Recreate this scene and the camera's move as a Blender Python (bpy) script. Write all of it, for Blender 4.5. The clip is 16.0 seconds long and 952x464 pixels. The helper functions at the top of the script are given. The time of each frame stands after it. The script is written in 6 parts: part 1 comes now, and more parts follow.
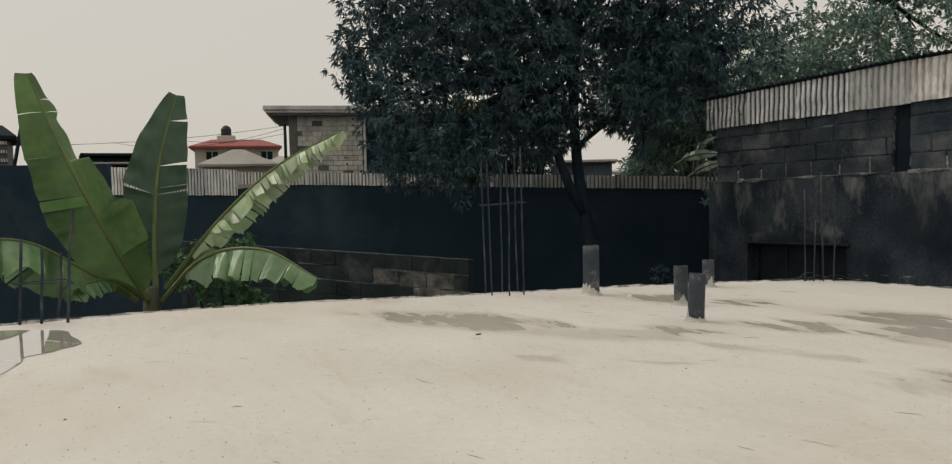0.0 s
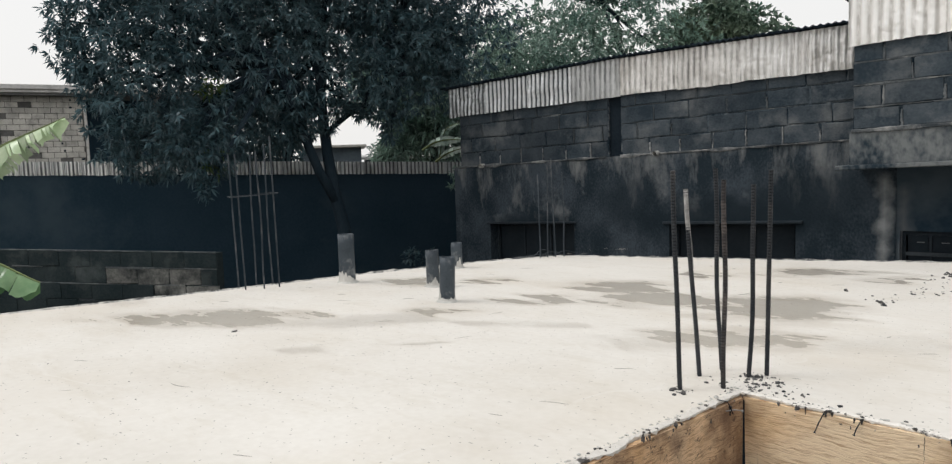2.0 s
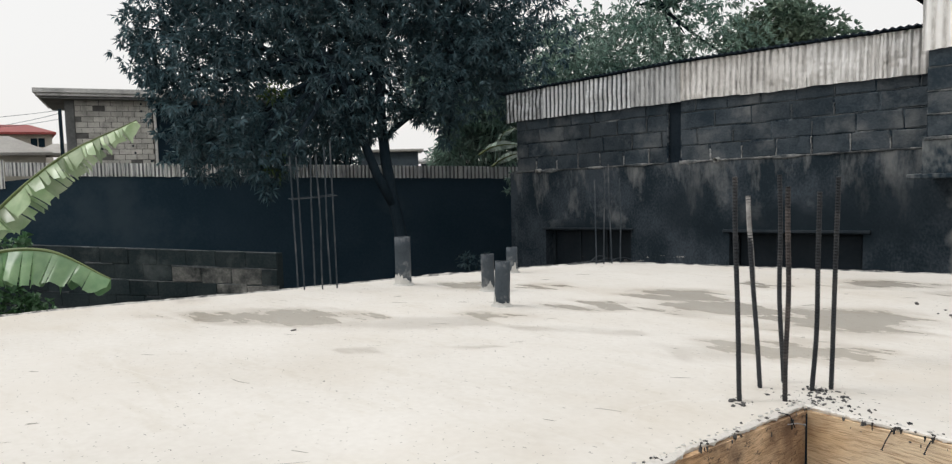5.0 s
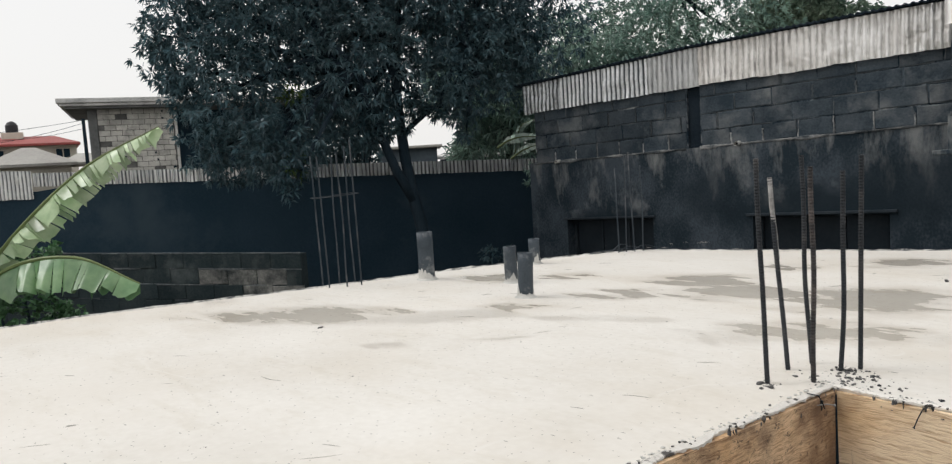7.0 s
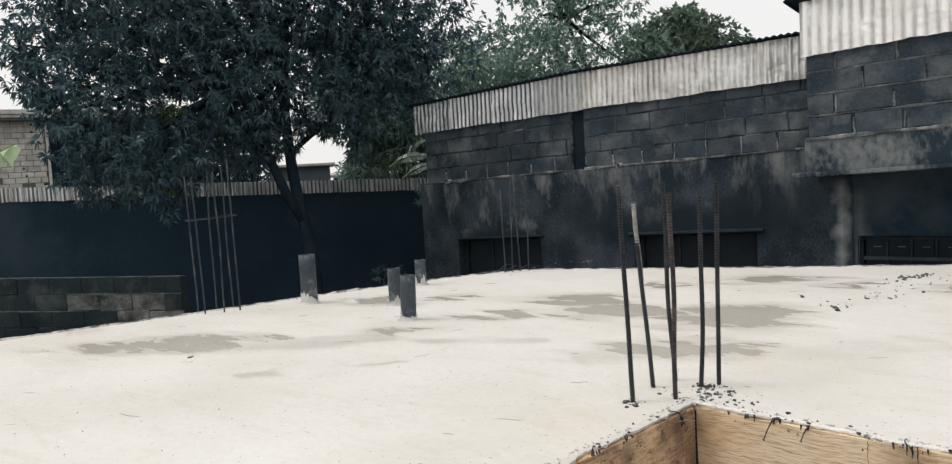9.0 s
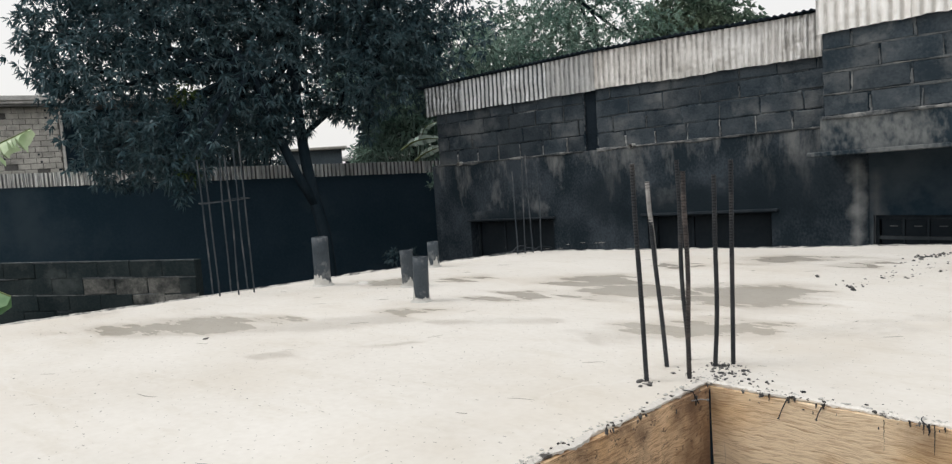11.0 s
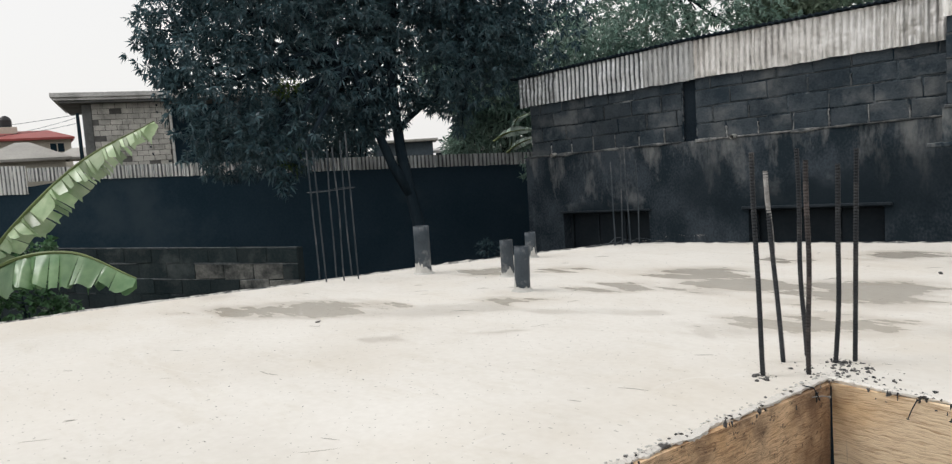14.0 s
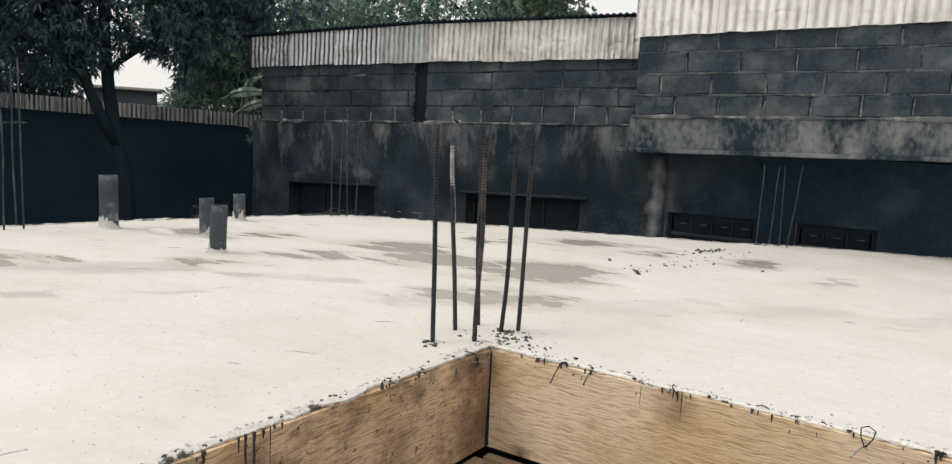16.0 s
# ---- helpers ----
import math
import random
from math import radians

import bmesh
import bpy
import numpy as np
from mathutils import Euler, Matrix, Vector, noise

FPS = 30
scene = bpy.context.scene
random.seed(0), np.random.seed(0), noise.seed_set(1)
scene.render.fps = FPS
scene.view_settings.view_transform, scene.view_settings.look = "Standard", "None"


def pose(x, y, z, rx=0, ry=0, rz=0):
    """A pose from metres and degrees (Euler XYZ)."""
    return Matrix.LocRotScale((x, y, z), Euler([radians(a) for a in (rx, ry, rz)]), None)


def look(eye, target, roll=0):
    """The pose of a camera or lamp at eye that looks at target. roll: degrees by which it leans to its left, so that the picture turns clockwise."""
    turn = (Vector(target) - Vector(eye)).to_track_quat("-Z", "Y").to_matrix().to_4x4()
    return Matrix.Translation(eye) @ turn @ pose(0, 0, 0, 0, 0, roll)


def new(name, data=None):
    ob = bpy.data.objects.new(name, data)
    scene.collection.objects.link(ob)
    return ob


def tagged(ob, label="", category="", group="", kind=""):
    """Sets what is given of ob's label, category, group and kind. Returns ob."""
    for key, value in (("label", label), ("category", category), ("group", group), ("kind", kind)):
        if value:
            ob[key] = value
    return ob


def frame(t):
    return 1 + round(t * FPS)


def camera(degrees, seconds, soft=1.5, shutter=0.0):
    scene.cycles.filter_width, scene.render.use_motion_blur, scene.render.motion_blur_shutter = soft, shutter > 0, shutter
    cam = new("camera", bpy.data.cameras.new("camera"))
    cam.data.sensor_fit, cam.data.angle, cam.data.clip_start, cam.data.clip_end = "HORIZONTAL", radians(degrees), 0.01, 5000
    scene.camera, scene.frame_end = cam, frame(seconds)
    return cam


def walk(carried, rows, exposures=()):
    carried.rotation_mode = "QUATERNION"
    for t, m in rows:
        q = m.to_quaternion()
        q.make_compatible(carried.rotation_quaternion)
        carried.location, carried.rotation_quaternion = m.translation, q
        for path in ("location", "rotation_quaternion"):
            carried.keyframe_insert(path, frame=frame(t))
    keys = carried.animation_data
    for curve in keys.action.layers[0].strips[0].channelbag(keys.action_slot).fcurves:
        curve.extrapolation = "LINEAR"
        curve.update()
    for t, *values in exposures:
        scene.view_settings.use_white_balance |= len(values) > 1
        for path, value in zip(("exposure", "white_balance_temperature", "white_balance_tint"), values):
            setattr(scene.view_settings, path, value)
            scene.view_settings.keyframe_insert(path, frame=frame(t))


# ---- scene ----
# The walk: seconds, eye, yaw, pitch, roll
ROWS = [
    (0, -0.079, 0.053, 0.856, 59.14, -3.71, -1.10),
    (0.5, 0.008, -0.008, 0.881, 44.97, -3.81, 0.89),
    (1, 0.003, 0.016, 0.875, 38.57, -5.55, 0.87),
    (1.5, -0.003, -0.010, 0.894, 38.54, -5.27, -1.31),
    (2, -0.021, -0.018, 0.891, 40.24, -5.39, -1.83),
    (2.5, -0.031, -0.021, 0.893, 40.33, -4.57, 0.00),
    (3, -0.043, -0.041, 0.884, 43.69, -4.59, 0.63),
    (3.5, -0.040, -0.031, 0.884, 44.04, -4.55, 0.84),
    (4, -0.034, -0.025, 0.886, 44.30, -4.57, 0.33),
    (6.5, -0.013, -0.026, 0.888, 44.95, -5.21, -3.59),
    (7, -0.012, -0.036, 0.882, 46.13, -5.29, -3.51),
    (7.5, -0.028, -0.024, 0.881, 46.48, -6.05, -3.91),
    (8, -0.006, -0.005, 0.875, 44.37, -6.09, -2.93),
    (8.5, 0.034, 0.024, 0.899, 39.89, -4.31, -2.99),
    (9, 0.050, 0.031, 0.901, 38.16, -4.36, -3.21),
    (11.5, 0.039, 0.034, 0.881, 40.22, -6.55, -3.97),
    (12, 0.004, 0.006, 0.858, 43.24, -8.48, -3.66),
    (12.5, 0.016, -0.018, 0.885, 43.15, -6.28, -3.88),
    (13, -0.007, -0.039, 0.889, 45.84, -5.94, -3.85),
    (13.5, -0.008, -0.041, 0.882, 45.51, -5.98, -3.52),
    (14, -0.009, -0.044, 0.885, 45.85, -5.80, -3.66),
    (14.5, -0.008, -0.029, 0.889, 44.33, -5.42, -2.92),
    (15, 0.045, 0.041, 0.890, 36.74, -4.36, -1.80),
    (15.5, 0.086, 0.099, 0.845, 28.14, -6.50, 0.90),
    (16, 0.103, 0.126, 0.817, 25.80, -7.64, 3.21),
]


def eye_pose(x, y, z, yaw, pitch, roll):
    a, b = radians(yaw), radians(pitch)
    ahead = Vector((-math.sin(a) * math.cos(b), math.cos(a) * math.cos(b), math.sin(b)))
    eye = Vector((x, y, z))
    return look(eye, eye + ahead, roll)


cam = camera(65.03, 16.0, soft=1.25)
walk(cam, [(t, eye_pose(*row)) for t, *row in ROWS],
     exposures=[(0, -0.60, 6850, 9), (0.5, -0.30, 6620, 10), (1.0, -0.03, 6270, 10), (1.5, 0.03, 6230, 10), (14.5, 0.03, 6230, 10), (16, 0.04, 6380, 10)])

# ---- light: bright overcast sky ----
SUN_ELEVATION, SUN_TURN = 54.0, 232.0
world = bpy.data.worlds.new("sky")
scene.world = world
world.use_nodes = True
wt = world.node_tree
sky = wt.nodes.new("ShaderNodeTexSky")
sky.sky_type, sky.sun_disc = "NISHITA", False
sky.sun_elevation, sky.sun_rotation = radians(SUN_ELEVATION), radians(SUN_TURN)
sky.air_density, sky.dust_density, sky.ozone_density = 1.0, 6.0, 1.0
cloud = wt.nodes.new("ShaderNodeMix")
cloud.data_type = "RGBA"
cloud.inputs[0].default_value = 0.86
cloud.inputs[7].default_value = (10.1, 9.74, 9.16, 1)
wt.links.new(sky.outputs[0], cloud.inputs[6])
wt.links.new(cloud.outputs[2], wt.nodes["Background"].inputs[0])
wt.nodes["Background"].inputs[1].default_value = 0.10
sun = bpy.data.lights.new("sun", "SUN")
sun.energy, sun.angle, sun.color = 1.15, radians(24), (1, 0.965, 0.91)
sun_ob = new("sun", sun)
s_dir = Vector((math.sin(radians(SUN_TURN)) * math.cos(radians(SUN_ELEVATION)), math.cos(radians(SUN_TURN)) * math.cos(radians(SUN_ELEVATION)), math.sin(radians(SUN_ELEVATION))))
sun_ob.matrix_world = look(s_dir * 50, (0, 0, 0))


# ---- materials ----
def mat(name, c1, c2, scale=3.0, rough=0.85, bump=0.3, c3=None, fine=40.0, metal=0.0, stretch=(1, 1, 1), dist=0.01, lo=0.35, hi=0.65, spec=0.4, stain=(0.52, 0.68)):
    """Two colours mottled at a large and a fine scale, with relief; c3 stains on top."""
    m = bpy.data.materials.new(name)
    m.use_nodes = True
    n, l = m.node_tree.nodes, m.node_tree.links
    b = n["Principled BSDF"]
    b.inputs["Roughness"].default_value, b.inputs["Metallic"].default_value = rough, metal
    b.inputs["Specular IOR Level"].default_value = spec
    geo = n.new("ShaderNodeNewGeometry")
    mp = n.new("ShaderNodeMapping")
    mp.inputs["Scale"].default_value = stretch
    l.new(geo.outputs["Position"], mp.inputs[0])
    big, small = n.new("ShaderNodeTexNoise"), n.new("ShaderNodeTexNoise")
    big.inputs["Scale"].default_value, big.inputs["Detail"].default_value = scale, 6
    small.inputs["Scale"].default_value, small.inputs["Detail"].default_value = fine, 4
    for t in (big, small):
        l.new(mp.outputs[0], t.inputs[0])
    add = n.new("ShaderNodeMath")
    add.operation = "MULTIPLY_ADD"
    add.inputs[1].default_value = 0.35
    l.new(small.outputs[0], add.inputs[0])
    mul = n.new("ShaderNodeMath")
    mul.operation = "MULTIPLY"
    mul.inputs[1].default_value = 0.65
    l.new(big.outputs[0], mul.inputs[0])
    l.new(mul.outputs[0], add.inputs[2])
    ramp = n.new("ShaderNodeValToRGB")
    e = ramp.color_ramp.elements
    e[0].position, e[1].position = lo, hi
    e[0].color, e[1].color = (*c1, 1), (*c2, 1)
    l.new(add.outputs[0], ramp.inputs[0])
    col = ramp.outputs[0]
    info = n.new("ShaderNodeObjectInfo")
    hsv = n.new("ShaderNodeHueSaturation")
    mr = n.new("ShaderNodeMapRange")
    mr.inputs[3].default_value, mr.inputs[4].default_value = 0.86, 1.14
    l.new(info.outputs["Random"], mr.inputs[0])
    l.new(mr.outputs[0], hsv.inputs["Value"])
    if c3:
        st = n.new("ShaderNodeTexNoise")
        st.inputs["Scale"].default_value, st.inputs["Detail"].default_value = scale * 0.6, 10
        st.inputs["Roughness"].default_value = 0.66
        off = n.new("ShaderNodeMapping")
        off.inputs["Location"].default_value = (7.3, 2.1, 4.4)
        off.inputs["Scale"].default_value = stretch
        l.new(geo.outputs["Position"], off.inputs[0])
        l.new(off.outputs[0], st.inputs[0])
        r2 = n.new("ShaderNodeMapRange")
        r2.inputs[1].default_value, r2.inputs[2].default_value = stain
        l.new(st.outputs[0], r2.inputs[0])
        mx = n.new("ShaderNodeMix")
        mx.data_type = "RGBA"
        mx.inputs[7].default_value = (*c3, 1)
        l.new(r2.outputs[0], mx.inputs[0])
        l.new(col, mx.inputs[6])
        col = mx.outputs[2]
    l.new(col, hsv.inputs["Color"])
    l.new(hsv.outputs[0], b.inputs["Base Color"])
    if bump:
        bp = n.new("ShaderNodeBump")
        bp.inputs["Strength"].default_value, bp.inputs["Distance"].default_value = bump, dist
        l.new(add.outputs[0], bp.inputs["Height"])
        l.new(bp.outputs[0], b.inputs["Normal"])
    return m


DARK_BLOCK = mat("sooty_block", (0.026, 0.039, 0.051), (0.074, 0.088, 0.101), 3.6, 0.9, 1.0, (0.150, 0.160, 0.166), 40, dist=0.015, lo=0.37, hi=0.66, stain=(0.51, 0.72), spec=0.13)
MORTAR = mat("mortar", (0.009, 0.018, 0.028), (0.072, 0.090, 0.105), 5.0, 0.95, 0.8, (0.24, 0.255, 0.262), 50, lo=0.42, hi=0.62, stain=(0.55, 0.68), spec=0.12)
PLASTER = mat("sooty_plaster", (0.016, 0.025, 0.033), (0.052, 0.065, 0.079), 1.9, 0.9, 0.7, (0.145, 0.155, 0.162), 34, dist=0.012, stretch=(1.3, 1.3, 0.95), lo=0.41, hi=0.61, stain=(0.57, 0.70), spec=0.13)
DARK_WALL = mat("dark_wall", (0.017, 0.039, 0.058), (0.031, 0.056, 0.080), 0.8, 0.95, 0.5, (0.048, 0.074, 0.094), 25, spec=0.15)
LOW_WALL = mat("mossy_block", (0.014, 0.024, 0.028), (0.040, 0.053, 0.056), 2.2, 0.95, 0.9, (0.095, 0.108, 0.108), 40, stain=(0.55, 0.72), spec=0.15)
PALE_BLOCK = mat("pale_block", (0.40, 0.39, 0.36), (0.60, 0.585, 0.54), 3.0, 0.95, 0.4, (0.30, 0.29, 0.27), 30)
FASCIA = mat("pale_fascia", (0.46, 0.46, 0.45), (0.70, 0.69, 0.67), 1.4, 0.7, 0.2, (0.30, 0.30, 0.295), 12)
RED_ROOF = mat("red_roof", (0.24, 0.05, 0.045), (0.34, 0.075, 0.065), 1.0, 0.6, 0.1, None, 10)
GREY_ROOF = mat("grey_roof", (0.30, 0.29, 0.27), (0.42, 0.41, 0.38), 1.0, 0.6, 0.1, None, 10)
CREAM = mat("cream_render", (0.42, 0.39, 0.33), (0.55, 0.52, 0.45), 1.0, 0.9, 0.1, None, 10)
TANK = mat("black_tank", (0.015, 0.016, 0.018), (0.03, 0.03, 0.034), 1.0, 0.5, 0.0)
GLASS_DARK = mat("dark_opening", (0.010, 0.024, 0.036), (0.017, 0.033, 0.047), 1.0, 0.9, 0.0, spec=0.05)
def zinc_mat(name, c1, c2, c3, dirt, amount, pitch=0.076, crumple=0.5):
    """Corrugated zinc: uneven streaks of grime, laid in the valleys as painted shade of the ridges."""
    m = mat(name, c1, c2, 1.5, 0.33, 0.45, c3, 14, metal=0.42, stretch=(4, 4, 0.9), lo=0.36, hi=0.58)
    n, l = m.node_tree.nodes, m.node_tree.links
    b = n["Principled BSDF"]
    tc, sep, sin, rng = n.new("ShaderNodeTexCoord"), n.new("ShaderNodeSeparateXYZ"), n.new("ShaderNodeMath"), n.new("ShaderNodeMapRange")
    k = n.new("ShaderNodeMath")
    k.operation, k.inputs[1].default_value = "MULTIPLY", math.tau / pitch
    sin.operation = "COSINE"
    l.new(tc.outputs["Object"], sep.inputs[0])
    l.new(sep.outputs[0], k.inputs[0])
    l.new(k.outputs[0], sin.inputs[0])
    rng.inputs[1].default_value, rng.inputs[2].default_value, rng.inputs[3].default_value, rng.inputs[4].default_value = -0.2, 0.9, 0.0, 1.0
    l.new(sin.outputs[0], rng.inputs[0])
    ns, mp, r2, mul = n.new("ShaderNodeTexNoise"), n.new("ShaderNodeMapping"), n.new("ShaderNodeMapRange"), n.new("ShaderNodeMath")
    mp.inputs["Scale"].default_value = (5, 5, 1.6)
    ns.inputs["Scale"].default_value, ns.inputs["Detail"].default_value, ns.inputs["Roughness"].default_value = 2.0, 8, 0.7
    geo = n.new("ShaderNodeNewGeometry")
    l.new(geo.outputs["Position"], mp.inputs[0])
    l.new(mp.outputs[0], ns.inputs[0])
    r2.inputs[1].default_value, r2.inputs[2].default_value = 0.62 - amount, 0.85 - amount
    l.new(ns.outputs[0], r2.inputs[0])
    mul.operation = "MULTIPLY"
    l.new(rng.outputs[0], mul.inputs[0])
    l.new(r2.outputs[0], mul.inputs[1])
    mx = n.new("ShaderNodeMix")
    mx.data_type = "RGBA"
    # the dirt colour also carries the valleys' shade, so the ridges read
    mx.inputs[7].default_value = (*dirt, 1)
    l.new(mul.outputs[0], mx.inputs[0])
    l.new(b.inputs["Base Color"].links[0].from_socket, mx.inputs[6])
    l.new(mx.outputs[2], b.inputs["Base Color"])
    # crumpled foil over the ridges
    foil, first, bp = n.new("ShaderNodeTexNoise"), b.inputs["Normal"].links[0].from_socket, n.new("ShaderNodeBump")
    foil.noise_type = "RIDGED_MULTIFRACTAL"
    foil.inputs["Scale"].default_value, foil.inputs["Detail"].default_value, foil.inputs["Roughness"].default_value = 15.0, 3, 0.5
    l.new(geo.outputs["Position"], foil.inputs[0])
    bp.inputs["Strength"].default_value, bp.inputs["Distance"].default_value = crumple, 0.006
    l.new(foil.outputs[0], bp.inputs["Height"])
    l.new(first, bp.inputs["Normal"])
    l.new(bp.outputs[0], b.inputs["Normal"])
    return m


ZINC = zinc_mat("zinc_sheet", (0.80, 0.785, 0.76), (0.95, 0.94, 0.92), (0.70, 0.67, 0.63), (0.42, 0.405, 0.385), 0.26, 0.076, 0.7)
ZINC_BROAD = zinc_mat("broad_zinc", (0.84, 0.825, 0.80), (0.94, 0.93, 0.91), (0.75, 0.72, 0.68), (0.52, 0.50, 0.475), 0.30, 0.092, 0.8)
ZINC_WARM = zinc_mat("stained_zinc", (0.62, 0.60, 0.57), (0.86, 0.84, 0.81), (0.44, 0.41, 0.375), (0.24, 0.23, 0.22), 0.22)
ZINC_GREY = zinc_mat("grey_zinc", (0.44, 0.45, 0.455), (0.64, 0.645, 0.64), (0.36, 0.36, 0.35), (0.15, 0.155, 0.16), 0.22)
ZINC_RIDGED = zinc_mat("ridged_zinc", (0.58, 0.60, 0.61), (0.90, 0.91, 0.92), (0.36, 0.365, 0.365), (0.05, 0.06, 0.07), 0.44)
ZINC_OLD = zinc_mat("weathered_zinc", (0.40, 0.42, 0.44), (0.62, 0.64, 0.65), (0.26, 0.26, 0.26), (0.05, 0.055, 0.06), 0.34)
ZINC_MID = zinc_mat("old_zinc", (0.66, 0.67, 0.67), (0.90, 0.90, 0.88), (0.50, 0.485, 0.46), (0.14, 0.145, 0.15), 0.36)
PALE_MORTAR = mat("pale_mortar", (0.09, 0.09, 0.088), (0.20, 0.198, 0.19), 3.0, 0.95, 0.3)
DARK_RENDER = mat("grey_render", (0.10, 0.105, 0.105), (0.17, 0.172, 0.168), 1.5, 0.9, 0.2, None, 12)
BLUE_RENDER = mat("blue_grey_render", (0.055, 0.075, 0.095), (0.09, 0.115, 0.135), 1.5, 0.9, 0.2, None, 12)
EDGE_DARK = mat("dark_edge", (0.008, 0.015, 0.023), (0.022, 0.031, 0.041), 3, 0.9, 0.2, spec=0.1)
RUST = mat("rusty_steel", (0.014, 0.018, 0.023), (0.040, 0.043, 0.047), 9, 0.7, 0.4, (0.085, 0.080, 0.078), 120, metal=0.1, stain=(0.58, 0.74), spec=0.25)
CAGE_STEEL = mat("dusty_steel", (0.018, 0.028, 0.037), (0.058, 0.068, 0.078), 9, 0.75, 0.4, (0.12, 0.125, 0.13), 120, metal=0.1, stain=(0.54, 0.70), spec=0.3)
RUST_BROWN = mat("brown_rusty_steel", (0.016, 0.018, 0.021), (0.048, 0.041, 0.039), 14, 0.8, 0.4, (0.10, 0.084, 0.077), 120, metal=0.1)
PVC = mat("grey_pvc", (0.022, 0.033, 0.044), (0.050, 0.064, 0.078), 8, 0.5, 0.15, (0.17, 0.18, 0.185), 90, stain=(0.56, 0.66))
CEMENT = mat("cement_smear", (0.40, 0.40, 0.38), (0.60, 0.59, 0.56), 12, 0.9, 0.5, None, 60)
SOIL = mat("bare_soil", (0.05, 0.045, 0.035), (0.12, 0.10, 0.075), 0.7, 0.95, 0.4, (0.03, 0.05, 0.02), 8)
BARK = mat("bark", (0.012, 0.024, 0.035), (0.032, 0.047, 0.060), 5, 0.95, 0.8, None, 30, stretch=(1, 1, 0.3), spec=0.08)
PEBBLE = mat("pebble", (0.022, 0.024, 0.027), (0.17, 0.165, 0.158), 20, 0.9, 0.3)


def leaf_mat(name, c1, c2, rough=0.45, through_light=0.25, scale=1.2, spec=0.35):
    m = mat(name, c1, c2, scale, rough, 0.0, None, 12, spec=spec)
    n, l = m.node_tree.nodes, m.node_tree.links
    b, out = n["Principled BSDF"], n["Material Output"]
    tr, mix = n.new("ShaderNodeBsdfTranslucent"), n.new("ShaderNodeMixShader")
    rnd, hsv = n.new("ShaderNodeNewGeometry"), n.new("ShaderNodeHueSaturation")
    mr = n.new("ShaderNodeMapRange")
    mr.inputs[3].default_value, mr.inputs[4].default_value = 0.55, 1.45
    l.new(rnd.outputs["Random Per Island"], mr.inputs[0])
    l.new(mr.outputs[0], hsv.inputs["Value"])
    src = b.inputs["Base Color"].links[0].from_socket
    l.new(src, hsv.inputs["Color"])
    l.new(hsv.outputs[0], b.inputs["Base Color"])
    l.new(hsv.outputs[0], tr.inputs[0])
    mix.inputs[0].default_value = through_light
    l.new(b.outputs[0], mix.inputs[1])
    l.new(tr.outputs[0], mix.inputs[2])
    l.new(mix.outputs[0], out.inputs[0])
    return m


LEAF_DARK = leaf_mat("mango_leaf", (0.036, 0.080, 0.102), (0.105, 0.172, 0.190), 0.34, 0.32, spec=0.5)
LEAF_MID = leaf_mat("broad_leaf", (0.115, 0.215, 0.185), (0.32, 0.44, 0.36), 0.34, 0.40, spec=0.65)
LEAF_SHRUB = leaf_mat("shrub_leaf", (0.05, 0.13, 0.055), (0.13, 0.26, 0.12), 0.4, 0.3, spec=0.5)
LEAF_FRESH = leaf_mat("fresh_leaf", (0.07, 0.12, 0.035), (0.11, 0.17, 0.06), 0.5, 0.3)


# ---- building helpers ----
def mesh_of(name, bm, material):
    me = bpy.data.meshes.new(name)
    bm.normal_update()
    bm.to_mesh(me)
    bm.free()
    me.materials.append(material)
    return me


def part(name, bm, material, parent, label=""):
    ob = new(name, mesh_of(name, bm, material))
    ob.parent = parent
    if label:
        tagged(ob, label)
    return ob


def thing(name, label, category, at=(0, 0, 0), group="", kind=""):
    ob = new(name)
    ob.location = at
    ob.empty_display_size = 0.2
    return tagged(ob, label, category, group, kind)


def solid(name, bm, material, label="", category="", group="", kind=""):
    return tagged(new(name, mesh_of(name, bm, material)), label, category, group, kind)


def box(bm, lo, hi, shear=0.0, x0=0.0):
    """A box between two corners; shear lifts z with x."""
    vs = [bm.verts.new((x, y, z + shear * (x - x0))) for x in (lo[0], hi[0]) for y in (lo[1], hi[1]) for z in (lo[2], hi[2])]
    for f in ((0, 1, 3, 2), (4, 6, 7, 5), (0, 4, 5, 1), (2, 3, 7, 6), (0, 2, 6, 4), (1, 5, 7, 3)):
        bm.faces.new([vs[i] for i in f])
    return vs


def boxes(*pairs, shear=0.0, x0=0.0, bevel=0.0):
    bm = bmesh.new()
    for lo, hi in pairs:
        box(bm, lo, hi, shear, x0)
    if bevel:
        bmesh.ops.bevel(bm, geom=bm.edges[:], offset=bevel, segments=1, affect="EDGES")
    return bm


def tube(bm, points, radii, sides=8, cap=True):
    """A round rod along points."""
    rings = []
    for i, p in enumerate(points):
        a = Vector(points[max(i - 1, 0)])
        b = Vector(points[min(i + 1, len(points) - 1)])
        d = (b - a).normalized()
        u = d.cross(Vector((0.3, 0.9, 0.2))).normalized()
        v = d.cross(u)
        r = radii[i] if hasattr(radii, "__len__") else radii
        rings.append([bm.verts.new(Vector(p) + r * (u * math.cos(k * math.tau / sides) + v * math.sin(k * math.tau / sides))) for k in range(sides)])
    for a, b in zip(rings, rings[1:]):
        for k in range(sides):
            bm.faces.new((a[k], a[(k + 1) % sides], b[(k + 1) % sides], b[k]))
    if cap:
        bm.faces.new(rings[0][::-1])
        bm.faces.new(rings[-1])
    return rings


SLOPE_X, SLOPE_Y = -0.0110, -0.0259


